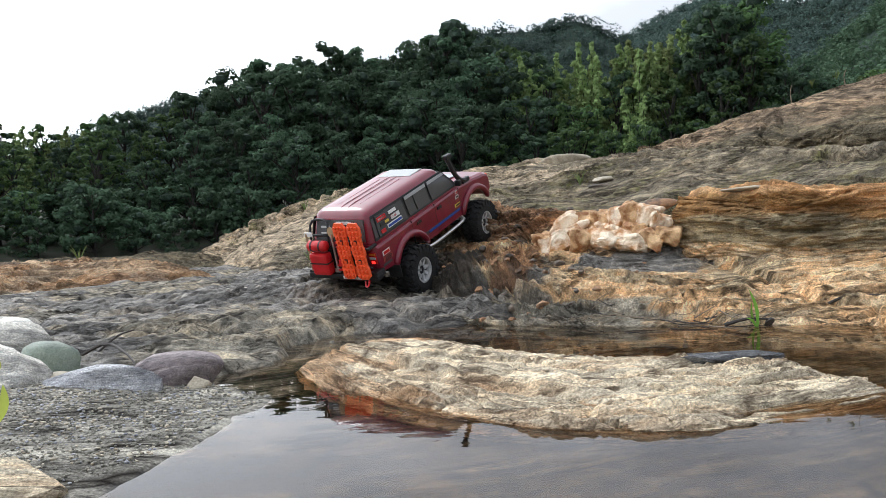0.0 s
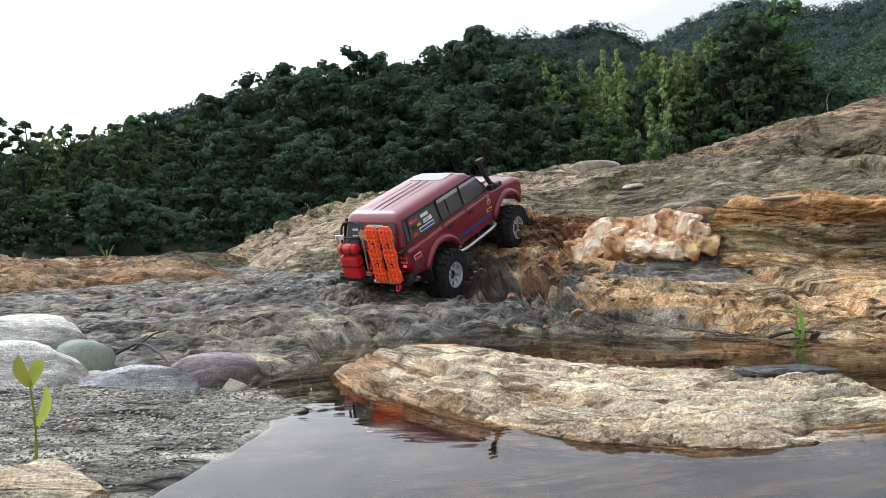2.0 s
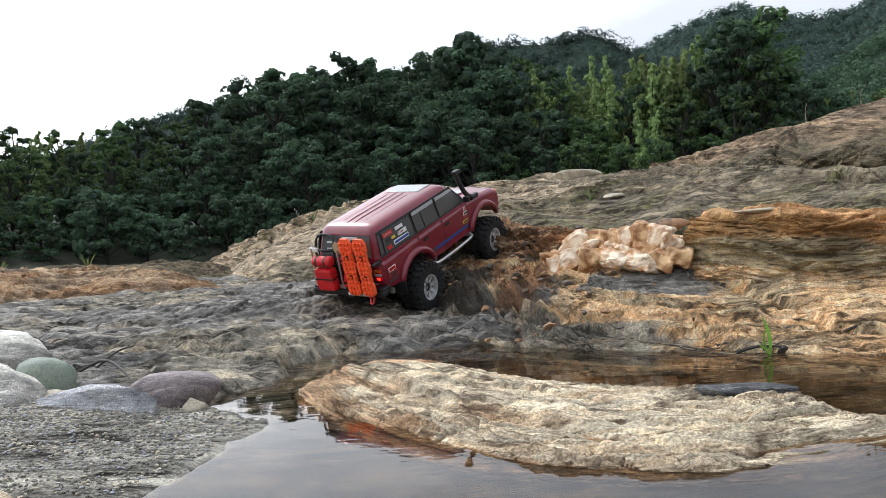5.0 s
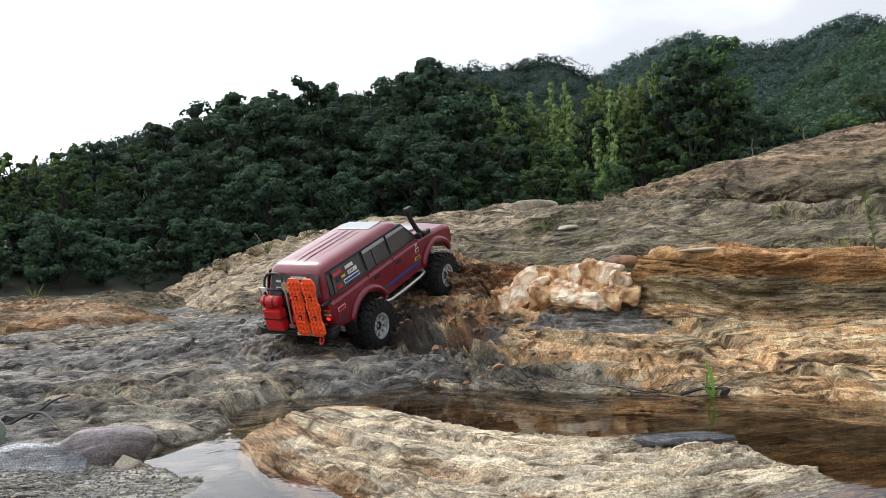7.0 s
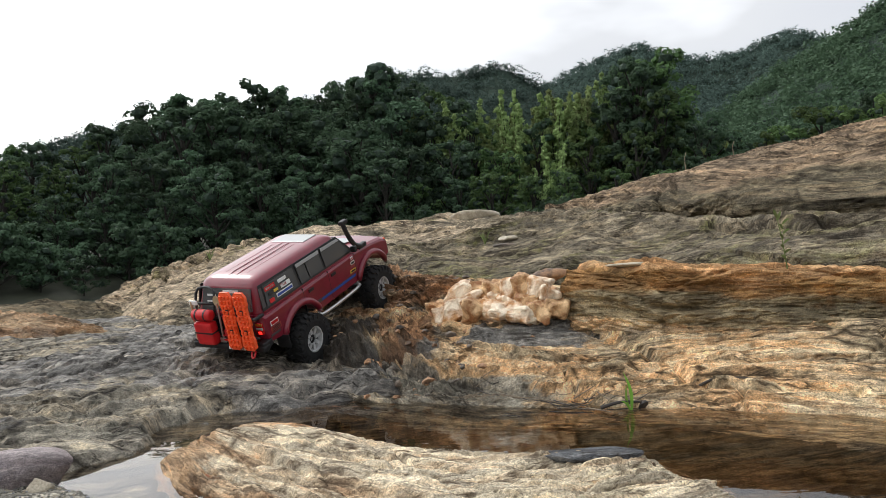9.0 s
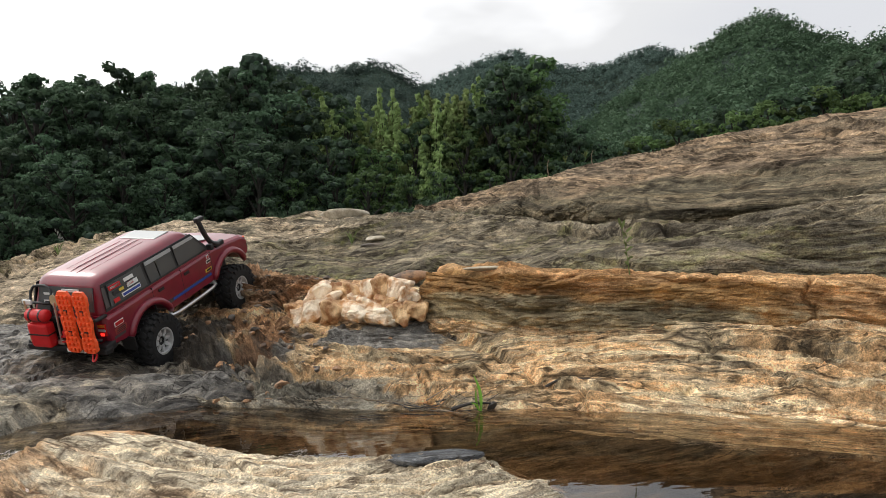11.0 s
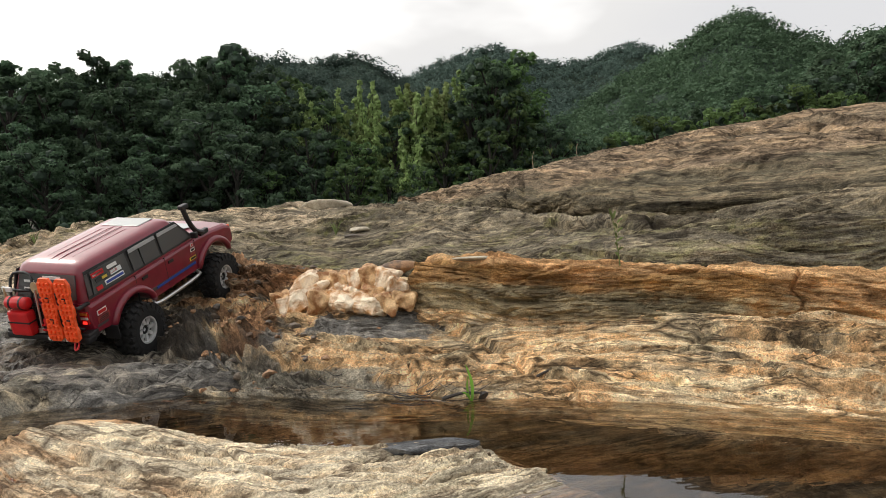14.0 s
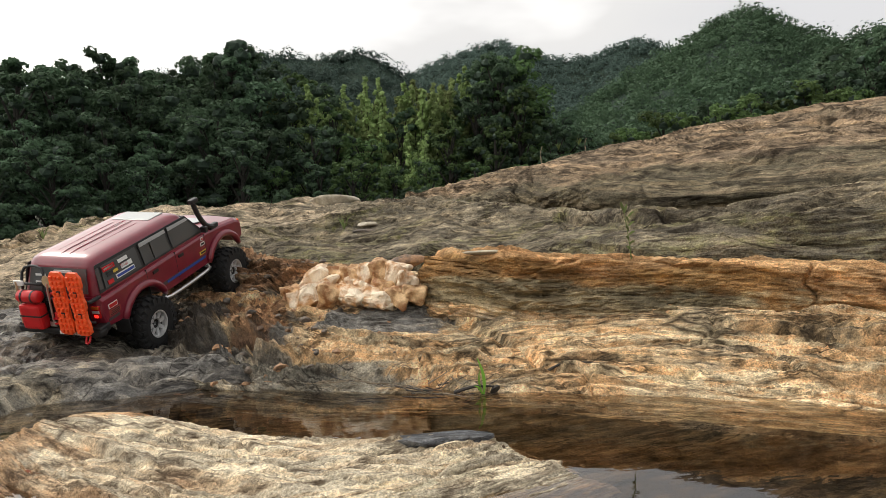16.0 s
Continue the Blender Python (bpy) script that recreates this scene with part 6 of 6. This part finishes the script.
def build_car():
    car = new("model_car")
    tagged(car, "maroon radio-controlled off-road station wagon climbing wet rock", "model car")
    arch = lambda cx, a0, a1: [(cx + 0.070 * math.cos(radians(a)), 0.060 + 0.070 * math.sin(radians(a))) for a in np.linspace(a0, a1, 13)]
    top = [(-0.268, 0.158), (-0.10, 0.160), (0.05, 0.161), (0.112, 0.162), (0.18, 0.157), (0.235, 0.150), (0.252, 0.143)]
    low = [(0.259, 0.130), (0.258, 0.100), (0.236, 0.092)] + arch(0.162, 28, 152) + [(0.092, 0.086), (-0.080, 0.086)] + arch(-0.148, 28, 152) + [(-0.232, 0.092), (-0.264, 0.096), (-0.271, 0.125)]
    outline = top + low
    sections = []
    for y, drop, pull in ((-0.0955, 0.009, 0.975), (-0.0935, 0.004, 0.988), (-0.086, 0.0, 1.0), (-0.03, -0.003, 1.006), (0.03, -0.003, 1.006), (0.086, 0.0, 1.0), (0.0935, 0.004, 0.988), (0.0955, 0.009, 0.975)):
        sections.append([(x * pull, y, z - (drop if k < len(top) else 0)) for k, (x, z) in enumerate(outline)])
    part("body", prism(sections), M_PAINT, car)
    # greenhouse and roof
    def ring(x0, x1, w, z, r=0.02, steps=5):
        pts = []
        for cx, cy, a0 in ((x1 - r, w - r, 0), (x0 + r, w - r, 90), (x0 + r, -w + r, 180), (x1 - r, -w + r, 270)):
            pts += [(cx + r * math.cos(radians(a0 + a)), cy + r * math.sin(radians(a0 + a)), z) for a in np.linspace(0, 90, steps)]
        return pts
    rings = [ring(-0.267, 0.116, 0.0905, 0.154), ring(-0.2655, 0.112, 0.0900, 0.163), ring(-0.249, 0.056, 0.0805, 0.213), ring(-0.2465, 0.0525, 0.0787, 0.219), ring(-0.242, 0.047, 0.0755, 0.2245), ring(-0.234, 0.038, 0.0695, 0.2285), ring(-0.222, 0.027, 0.060, 0.2312), ring(-0.20, 0.01, 0.045, 0.2325)]
    part("cabin", prism(rings), M_PAINT, car, "rounded maroon cabin and roof", True)
    for y in (-0.05, -0.03, -0.01, 0.01, 0.03, 0.05):
        bm = bmesh.new()
        zr = 0.2335 - 0.004 * (abs(y) / 0.05) ** 2
        tube(bm, [(-0.226, y, zr - 0.0026), (-0.205, y, zr), (-0.05, y, zr + 0.0006), (-0.030, y, zr - 0.0006)], [0.0005, 0.0008, 0.0008, 0.0005], 6)
        part("roof_rib", bm, M_PAINT, car)
    part("sunroof", box((0.000, 0, 0.2318), (0.052, 0.095, 0.004), 0.0015), M_SUNROOF, car, "pale grey roof panel")
    part("hood_decal", prism([[(0.165 + 0.030 * math.cos(a), 0.042 * math.sin(a), 0.1635 - 0.10 * 0.03 * math.cos(a) - 0.0008 + o) for a in np.linspace(0, 2 * math.pi, 25)[:-1]] for o in (0, 0.0012)]), M_SUNROOF, car, "pale decal on the bonnet")
    # windows
    for s in (-1, 1):
        def quad(pts, off, mat, name, label=""):
            rows = []
            for o in (off, off + 0.0012):
                rows.append([(x, s * (side_y(z) + o), z) for x, z in pts])
            part(name, prism(rows), mat, car, label)
        quad([(-0.256, 0.163), (0.104, 0.163), (0.056, 0.2165), (-0.244, 0.2165)], -0.0004, M_BLACK, "window_surround")
        quad([(-0.240, 0.168), (-0.128, 0.168), (-0.128, 0.212), (-0.232, 0.212)], 0.0018, M_GLASS, "window", "tinted side window with stickers")
        quad([(-0.117, 0.168), (-0.086, 0.168), (-0.086, 0.212), (-0.117, 0.212)], 0.0018, M_GLASS, "window")
        quad([(-0.082, 0.168), (-0.028, 0.168), (-0.028, 0.212), (-0.082, 0.212)], 0.0018, M_GLASS, "window")
        quad([(-0.018, 0.168), (0.088, 0.168), (0.052, 0.211), (-0.018, 0.212)], 0.0018, M_GLASS, "window")
        quad([(-0.117, 0.206), (-0.028, 0.206), (-0.028, 0.2135), (-0.117, 0.2135)], 0.0042, M_CLEAR, "wind_deflector", "clear plastic strip over the window")
        quad([(-0.018, 0.206), (0.058, 0.206), (0.052, 0.2125), (-0.018, 0.2135)], 0.0042, M_CLEAR, "wind_deflector")
        quad([(-0.2545, 0.170), (-0.244, 0.170), (-0.239, 0.210), (-0.247, 0.210)], 0.0016, M_GREYV, "side_vent")
        # stickers on the rear quarter glass
        for x0, x1, z0, z1, mat in ((-0.232, -0.198, 0.198, 0.207, M_RED), (-0.186, -0.158, 0.199, 0.206, M_WHITE), (-0.226, -0.194, 0.186, 0.194, M_BLACK), (-0.208, -0.194, 0.1875, 0.193, M_YELLOW), (-0.183, -0.150, 0.186, 0.195, M_WHITE), (-0.183, -0.163, 0.1885, 0.195, M_RED), (-0.204, -0.148, 0.173, 0.182, M_WHITE), (-0.202, -0.150, 0.175, 0.180, M_BLUE), (-0.230, -0.214, 0.171, 0.179, M_RED), (-0.229, -0.201, 0.2005, 0.2045, M_WHITE)):
            quad([(x0, z0), (x1, z0), (x1, z1), (x0, z1)], 0.0034 if mat not in (M_BLUE, M_YELLOW) else 0.0040, mat, "sticker")

        def flat(x0, x1, z0, z1, mat, name="sticker", off=0.0):
            y = 0.0945 + off
            part(name, box(((x0 + x1) / 2, s * y, (z0 + z1) / 2), (x1 - x0, 0.0036, z1 - z0)), mat, car)
        flat(-0.085, 0.085, 0.101, 0.1095, M_GREYV, "side_stripe")
        flat(-0.065, 0.085, 0.1025, 0.108, M_BLUE, "side_stripe", 0.0008)
        flat(-0.256, -0.224, 0.104, 0.1095, M_GREYV, "side_stripe")
        flat(-0.250, -0.224, 0.127, 0.137, M_WHITE)
        flat(-0.248, -0.226, 0.1285, 0.1355, M_RED, off=0.0008)
        flat(-0.252, -0.218, 0.112, 0.124, M_DARKRED)
        for k in range(3):
            flat(-0.249 + 0.002 * k, -0.222, 0.1138 + 0.0034 * k, 0.1152 + 0.0034 * k, M_BLACK, off=0.0008)
        flat(0.078, 0.087, 0.146, 0.1535, M_WHITE)
        flat(0.080, 0.085, 0.1475, 0.152, M_RED, off=0.0008)
        flat(0.074, 0.091, 0.134, 0.1425, M_WHITE)
        flat(0.076, 0.089, 0.136, 0.1405, M_BLACK, off=0.0008)
        flat(0.073, 0.090, 0.127, 0.1305, M_DARKRED)
        flat(0.066, 0.091, 0.1145, 0.1225, M_YELLOW)
        flat(0.070, 0.088, 0.1165, 0.1205, M_BLACK, off=0.0008)
        for x in (-0.105, -0.012):
            flat(x, x + 0.018, 0.140, 0.1465, M_BLACK, "door_handle", 0.0012)
        for x in (-0.124, -0.022, 0.094):
            flat(x, x + 0.0011, 0.090, 0.158, M_BLACK, "door_gap", -0.0006)
        # flares
        for cx in (-0.148, 0.162):
            bm = bmesh.new()
            pts = [(cx + 0.0725 * math.cos(radians(a)), s * 0.0975, 0.060 + 0.0725 * math.sin(radians(a))) for a in np.linspace(20, 160, 15)]
            tube(bm, pts, [0.0055] + [0.0085] * 13 + [0.0055], 8)
            part("fender_flare", bm, M_PAINT, car, smooth=True)
        bm = bmesh.new()
        tube(bm, smooth_curve([(-0.083, s * 0.094, 0.084), (-0.075, s * 0.103, 0.075), (0.075, s * 0.103, 0.075), (0.085, s * 0.094, 0.084)], 16), [0.0042] * 16, 8)
        part("side_step", bm, M_CHROME, car, "silver tube side step", smooth=True)
        part("mirror", box((0.090, s * 0.103, 0.172), (0.010, 0.016, 0.015), 0.003), M_BLACK, car, "black door mirror")
        part("tail_lamp", box((-0.2685, s * 0.083, 0.130), (0.008, 0.017, 0.026), 0.002), M_LAMP, car, "dark red tail lamp")
        part("tail_lamp", box((-0.2725, s * 0.0835, 0.1215), (0.003, 0.009, 0.006), 0.001), M_GLOW, car, "lit red tail lamp")
        part("headlamp", box((0.250, s * 0.066, 0.1365), (0.012, 0.030, 0.014), 0.003), M_SUNROOF, car, "clear headlamp")
        part("turn_signal", box((0.246, s * 0.0885, 0.1355), (0.014, 0.010, 0.014), 0.003), M_ORANGE, car, "orange corner lamp")
    part("grille", box((0.2565, 0, 0.135), (0.006, 0.096, 0.016), 0.002), M_BLACK, car)
    part("windscreen", panel([(0.1095, -0.072, 0.166), (0.0615, -0.068, 0.2115), (0.0615, 0.068, 0.2115), (0.1095, 0.072, 0.166)], -0.0022), M_GLASS, car)
    part("rear_window", panel([(-0.2650, -0.070, 0.166), (-0.2650, 0.070, 0.166), (-0.2500, 0.066, 0.2115), (-0.2500, -0.066, 0.2115)], -0.0018), M_GLASS, car)
    part("rear_window_lettering", box((-0.2545, -0.012, 0.2055), (0.0016, 0.042, 0.006)), M_WHITE, car)
    part("rear_window_lettering", box((-0.2565, 0.042, 0.197), (0.0016, 0.024, 0.005)), M_WHITE, car)
    part("sticker", box((-0.2615, 0.035, 0.180), (0.0016, 0.036, 0.012)), M_WHITE, car)
    part("sticker", box((-0.2622, 0.035, 0.180), (0.0016, 0.031, 0.007)), M_BLACK, car)
    # added black panel: paints the shade between the rack and the body
    part("tailgate", box((-0.2705, 0, 0.131), (0.006, 0.132, 0.050), 0.002), M_BLACK, car, "black panel for the shade behind the tail load")
    part("front_bumper", box((0.268, 0, 0.105), (0.016, 0.165, 0.018), 0.004), M_BLACK, car)
    part("winch_mount", box((0.278, 0, 0.106), (0.012, 0.07, 0.012), 0.003), M_WHITE, car, "white front winch mount")
    bm = box((-0.279, 0, 0.091), (0.022, 0.198, 0.014), 0.004)
    box((-0.272, -0.088, 0.096), (0.03, 0.02, 0.016), 0.003, bm)
    box((-0.272, 0.088, 0.096), (0.03, 0.02, 0.016), 0.003, bm)
    part("rear_bumper", bm, M_BLACK, car)
    part("bumper_plate", box((-0.2912, -0.035, 0.092), (0.002, 0.062, 0.009)), M_BLACK, car)
    for k in range(9):
        part("plate_mark", box((-0.2926, -0.062 + 0.0068 * k, 0.092), (0.0012, 0.0048, 0.0068)), M_WHITE, car)
    bm = bmesh.new()
    tube(bm, smooth_curve([(-0.292, -0.076, 0.088), (-0.300, -0.078, 0.080), (-0.300, -0.070, 0.076), (-0.292, -0.066, 0.086)], 12), [0.0022] * 12, 6)
    part("tow_shackle", bm, M_RED, car)
    # chassis and axles
    bm = box((0, 0, 0.077), (0.45, 0.085, 0.022), 0.004)
    box((0.02, 0, 0.060), (0.08, 0.05, 0.022), 0.004, bm)
    part("chassis", bm, M_BLACK, car)
    for cx in (-0.148, 0.162):
        bm = bmesh.new()
        hub = 0.036 if cx > 0 else 0.046
        tube(bm, [(cx, -0.095, hub), (cx, 0.095, hub)], [0.008, 0.008], 10)
        bmesh.ops.create_icosphere(bm, subdivisions=2, radius=0.018, matrix=Matrix.Translation((cx, 0.015, hub)))
        part("axle", bm, M_BLACK, car)
        for s in (-1, 1):
            bm = bmesh.new()
            tube(bm, [(cx + 0.01, s * 0.055, hub), (cx - 0.006, s * 0.050, 0.125)], [0.006, 0.006], 8)
            part("shock_absorber", bm, M_GREYV, car)
    for cx in (-0.148, 0.162):
        for s in (-1, 1):
            build_wheel(car, (cx, s * 0.100, 0.036 if cx > 0 else 0.046), s)
    # snorkel and aerial
    bm = bmesh.new()
    tube(bm, smooth_curve([(0.150, -0.090, 0.160), (0.128, -0.094, 0.166), (0.108, -0.094, 0.178), (0.094, -0.091, 0.205), (0.086, -0.088, 0.236)], 16), [0.0062] * 16, 8)
    box((0.140, -0.092, 0.162), (0.034, 0.012, 0.012), 0.003, bm)
    box((0.090, -0.087, 0.241), (0.026, 0.013, 0.011), 0.003, bm)
    part("snorkel", bm, M_BLACK, car, "black snorkel beside the windscreen")
    bm = bmesh.new()
    tube(bm, [(0.135, 0.084, 0.158), (0.150, 0.084, 0.215)], [0.0008, 0.0004], 5)
    part("aerial", bm, M_BLACK, car)
    # the load on the tail: frame, can, bag, axe, shovel and two traction boards
    frame_of = ((smooth_curve([(-0.276, 0.078, 0.10), (-0.274, 0.078, 0.17), (-0.262, 0.074, 0.212), (-0.262, 0.030, 0.212), (-0.276, 0.026, 0.17), (-0.278, 0.026, 0.10)], 22)), [(-0.276, 0.078, 0.185), (-0.276, 0.026, 0.185)], [(-0.278, 0.080, 0.155), (-0.278, -0.085, 0.155)], [(-0.280, 0.080, 0.112), (-0.280, -0.085, 0.112)], [(-0.282, -0.002, 0.100), (-0.272, -0.002, 0.205)])
    for pts in frame_of:
        bm = bmesh.new()
        tube(bm, pts, [0.0028] * len(pts), 7)
        part("rack_tube", bm, M_BLACK, car, smooth=True)
    part("jerry_can", box((-0.293, 0.045, 0.125), (0.022, 0.050, 0.052), 0.006), M_RED, car, "red plastic jerry can")
    part("can_strap", box((-0.293, 0.045, 0.128), (0.0235, 0.0515, 0.003)), M_BLACK, car)
    bm = bmesh.new()
    tube(bm, [(-0.292, 0.020, 0.166), (-0.292, 0.024, 0.166), (-0.292, 0.068, 0.166), (-0.292, 0.072, 0.166)], [0.009, 0.0125, 0.0125, 0.009], 14)
    part("gear_bag", bm, M_RED, car, "red rolled gear bag", smooth=True)
    for y in (0.034, 0.058):
        bm = bmesh.new()
        tube(bm, [(-0.292, y - 0.002, 0.166), (-0.292, y + 0.002, 0.166)], [0.0132, 0.0132], 14)
        part("bag_strap", bm, M_BLACK, car)
    bm = bmesh.new()
    tube(bm, [(-0.291, 0.082, 0.105), (-0.288, 0.080, 0.150), (-0.284, 0.079, 0.192)], [0.0026, 0.0024, 0.0026], 7)
    part("axe_handle", bm, M_WOOD, car, "pale wooden axe handle")
    part("axe_head", box((-0.283, 0.074, 0.189), (0.004, 0.022, 0.010), 0.001), M_WHITE, car)
    bm = bmesh.new()
    tube(bm, [(-0.286, 0.010, 0.108), (-0.282, 0.008, 0.190)], [0.0022, 0.0022], 7)
    box((-0.287, 0.010, 0.106), (0.004, 0.016, 0.010), 0.001, bm)
    part("shovel", bm, M_CHROME, car, "small metal shovel")
    part("shovel_blade", prism([[(-0.281 + o, 0.008 + 0.010 * math.cos(a), 0.194 + 0.013 * math.sin(a)) for a in np.linspace(0, 2 * math.pi, 17)[:-1]] for o in (0, 0.0015)]), M_WOOD, car, "tan shovel blade")
    bm = bmesh.new()
    for y in (-0.003, -0.0085):
        tube(bm, [(-0.284, y, 0.104), (-0.276, y, 0.206)], [0.0015, 0.0015], 6)
    part("jack_bar", bm, M_BLACK, car, "black bars of a tall jack")
    bm = box((-0.286, -0.004, 0.108), (0.008, 0.020, 0.004), 0.001)
    box((-0.285, -0.005, 0.124), (0.008, 0.012, 0.016), 0.002, bm)
    box((-0.283, -0.003, 0.146), (0.005, 0.005, 0.034), 0.001, bm)
    box((-0.284, 0.002, 0.117), (0.006, 0.018, 0.004), 0.001, bm)
    box((-0.280, -0.003, 0.170), (0.006, 0.012, 0.005), 0.001, bm)
    part("jack_mechanism", bm, M_RED, car, "red mechanism of a tall jack")
    for s in (-1, 1):
        part("indicator_lens", box((-0.2722, s * 0.0832, 0.1395), (0.0024, 0.0165, 0.0055), 0.0008), M_AMBER, car, "amber indicator lens")
        part("reversing_lens", box((-0.2722, s * 0.0832, 0.1305), (0.0024, 0.0165, 0.0055), 0.0008), M_SUNROOF, car, "clear reversing lens")
        part("mud_flap", box((-0.222, s * 0.095, 0.078), (0.003, 0.034, 0.030), 0.001), M_BLACK, car)
    part("fuel_tank", box((-0.235, 0.0, 0.078), (0.05, 0.06, 0.022), 0.004), M_DARKRED, car, "dark red underbody tank")
    bm = box((0, 0, 0), (0.0045, 0.0055, 0.0062), 0.0008)
    cleat_me = bpy.data.meshes.new("cleat")
    bm.to_mesh(cleat_me)
    bm.free()
    cleat_me.materials.append(M_ORANGE)
    for k, y in enumerate((-0.027, -0.066)):
        w = 0.017
        out = [(w * 0.55, 0.094), (w, 0.100), (w, 0.118), (w * 0.82, 0.124), (w * 0.82, 0.142), (w, 0.148), (w, 0.160), (w * 0.82, 0.166), (w * 0.82, 0.184), (w, 0.190), (w, 0.206), (w * 0.6, 0.216)]
        outline2 = [(d, z) for d, z in out] + [(-d, z) for d, z in out[::-1]]
        rows = [[(-0.297 - 0.006 * o + 0.16 * (z - 0.09), y + d + 0.13 * (z - 0.15), z) for d, z in outline2] for o in (0, 1)]
        board = part("traction_board", prism(rows), M_ORANGE, car, "orange plastic traction board")
        for r in range(11):
            z = 0.101 + 0.0105 * r
            for d in (-0.0095, 0.0, 0.0095):
                knob = new("cleat", cleat_me)
                knob.parent, knob.location = board, (-0.3045 + 0.16 * (z - 0.09), y + d + 0.13 * (z - 0.15), z)
        for z in (0.133, 0.175):
            part("slot", box((-0.3036 + 0.16 * (z - 0.09), y + 0.13 * (z - 0.15), z), (0.0012, 0.0075, 0.010)), M_BLACK, board)
    part("board_mount", box((-0.284, -0.046, 0.150), (0.014, 0.060, 0.010), 0.002), M_BLACK, car)
    part("board_mount", box((-0.272, -0.088, 0.158), (0.03, 0.008, 0.006), 0.002), M_BLACK, car)
    return car


car = build_car()
car.matrix_basis = Matrix.Translation((-0.070, 1.901, 0.124)) @ Matrix.Rotation(radians(55.6), 4, "Z") @ Matrix.Rotation(radians(-21.3), 4, "Y") @ Matrix.Rotation(radians(4.2), 4, "X")
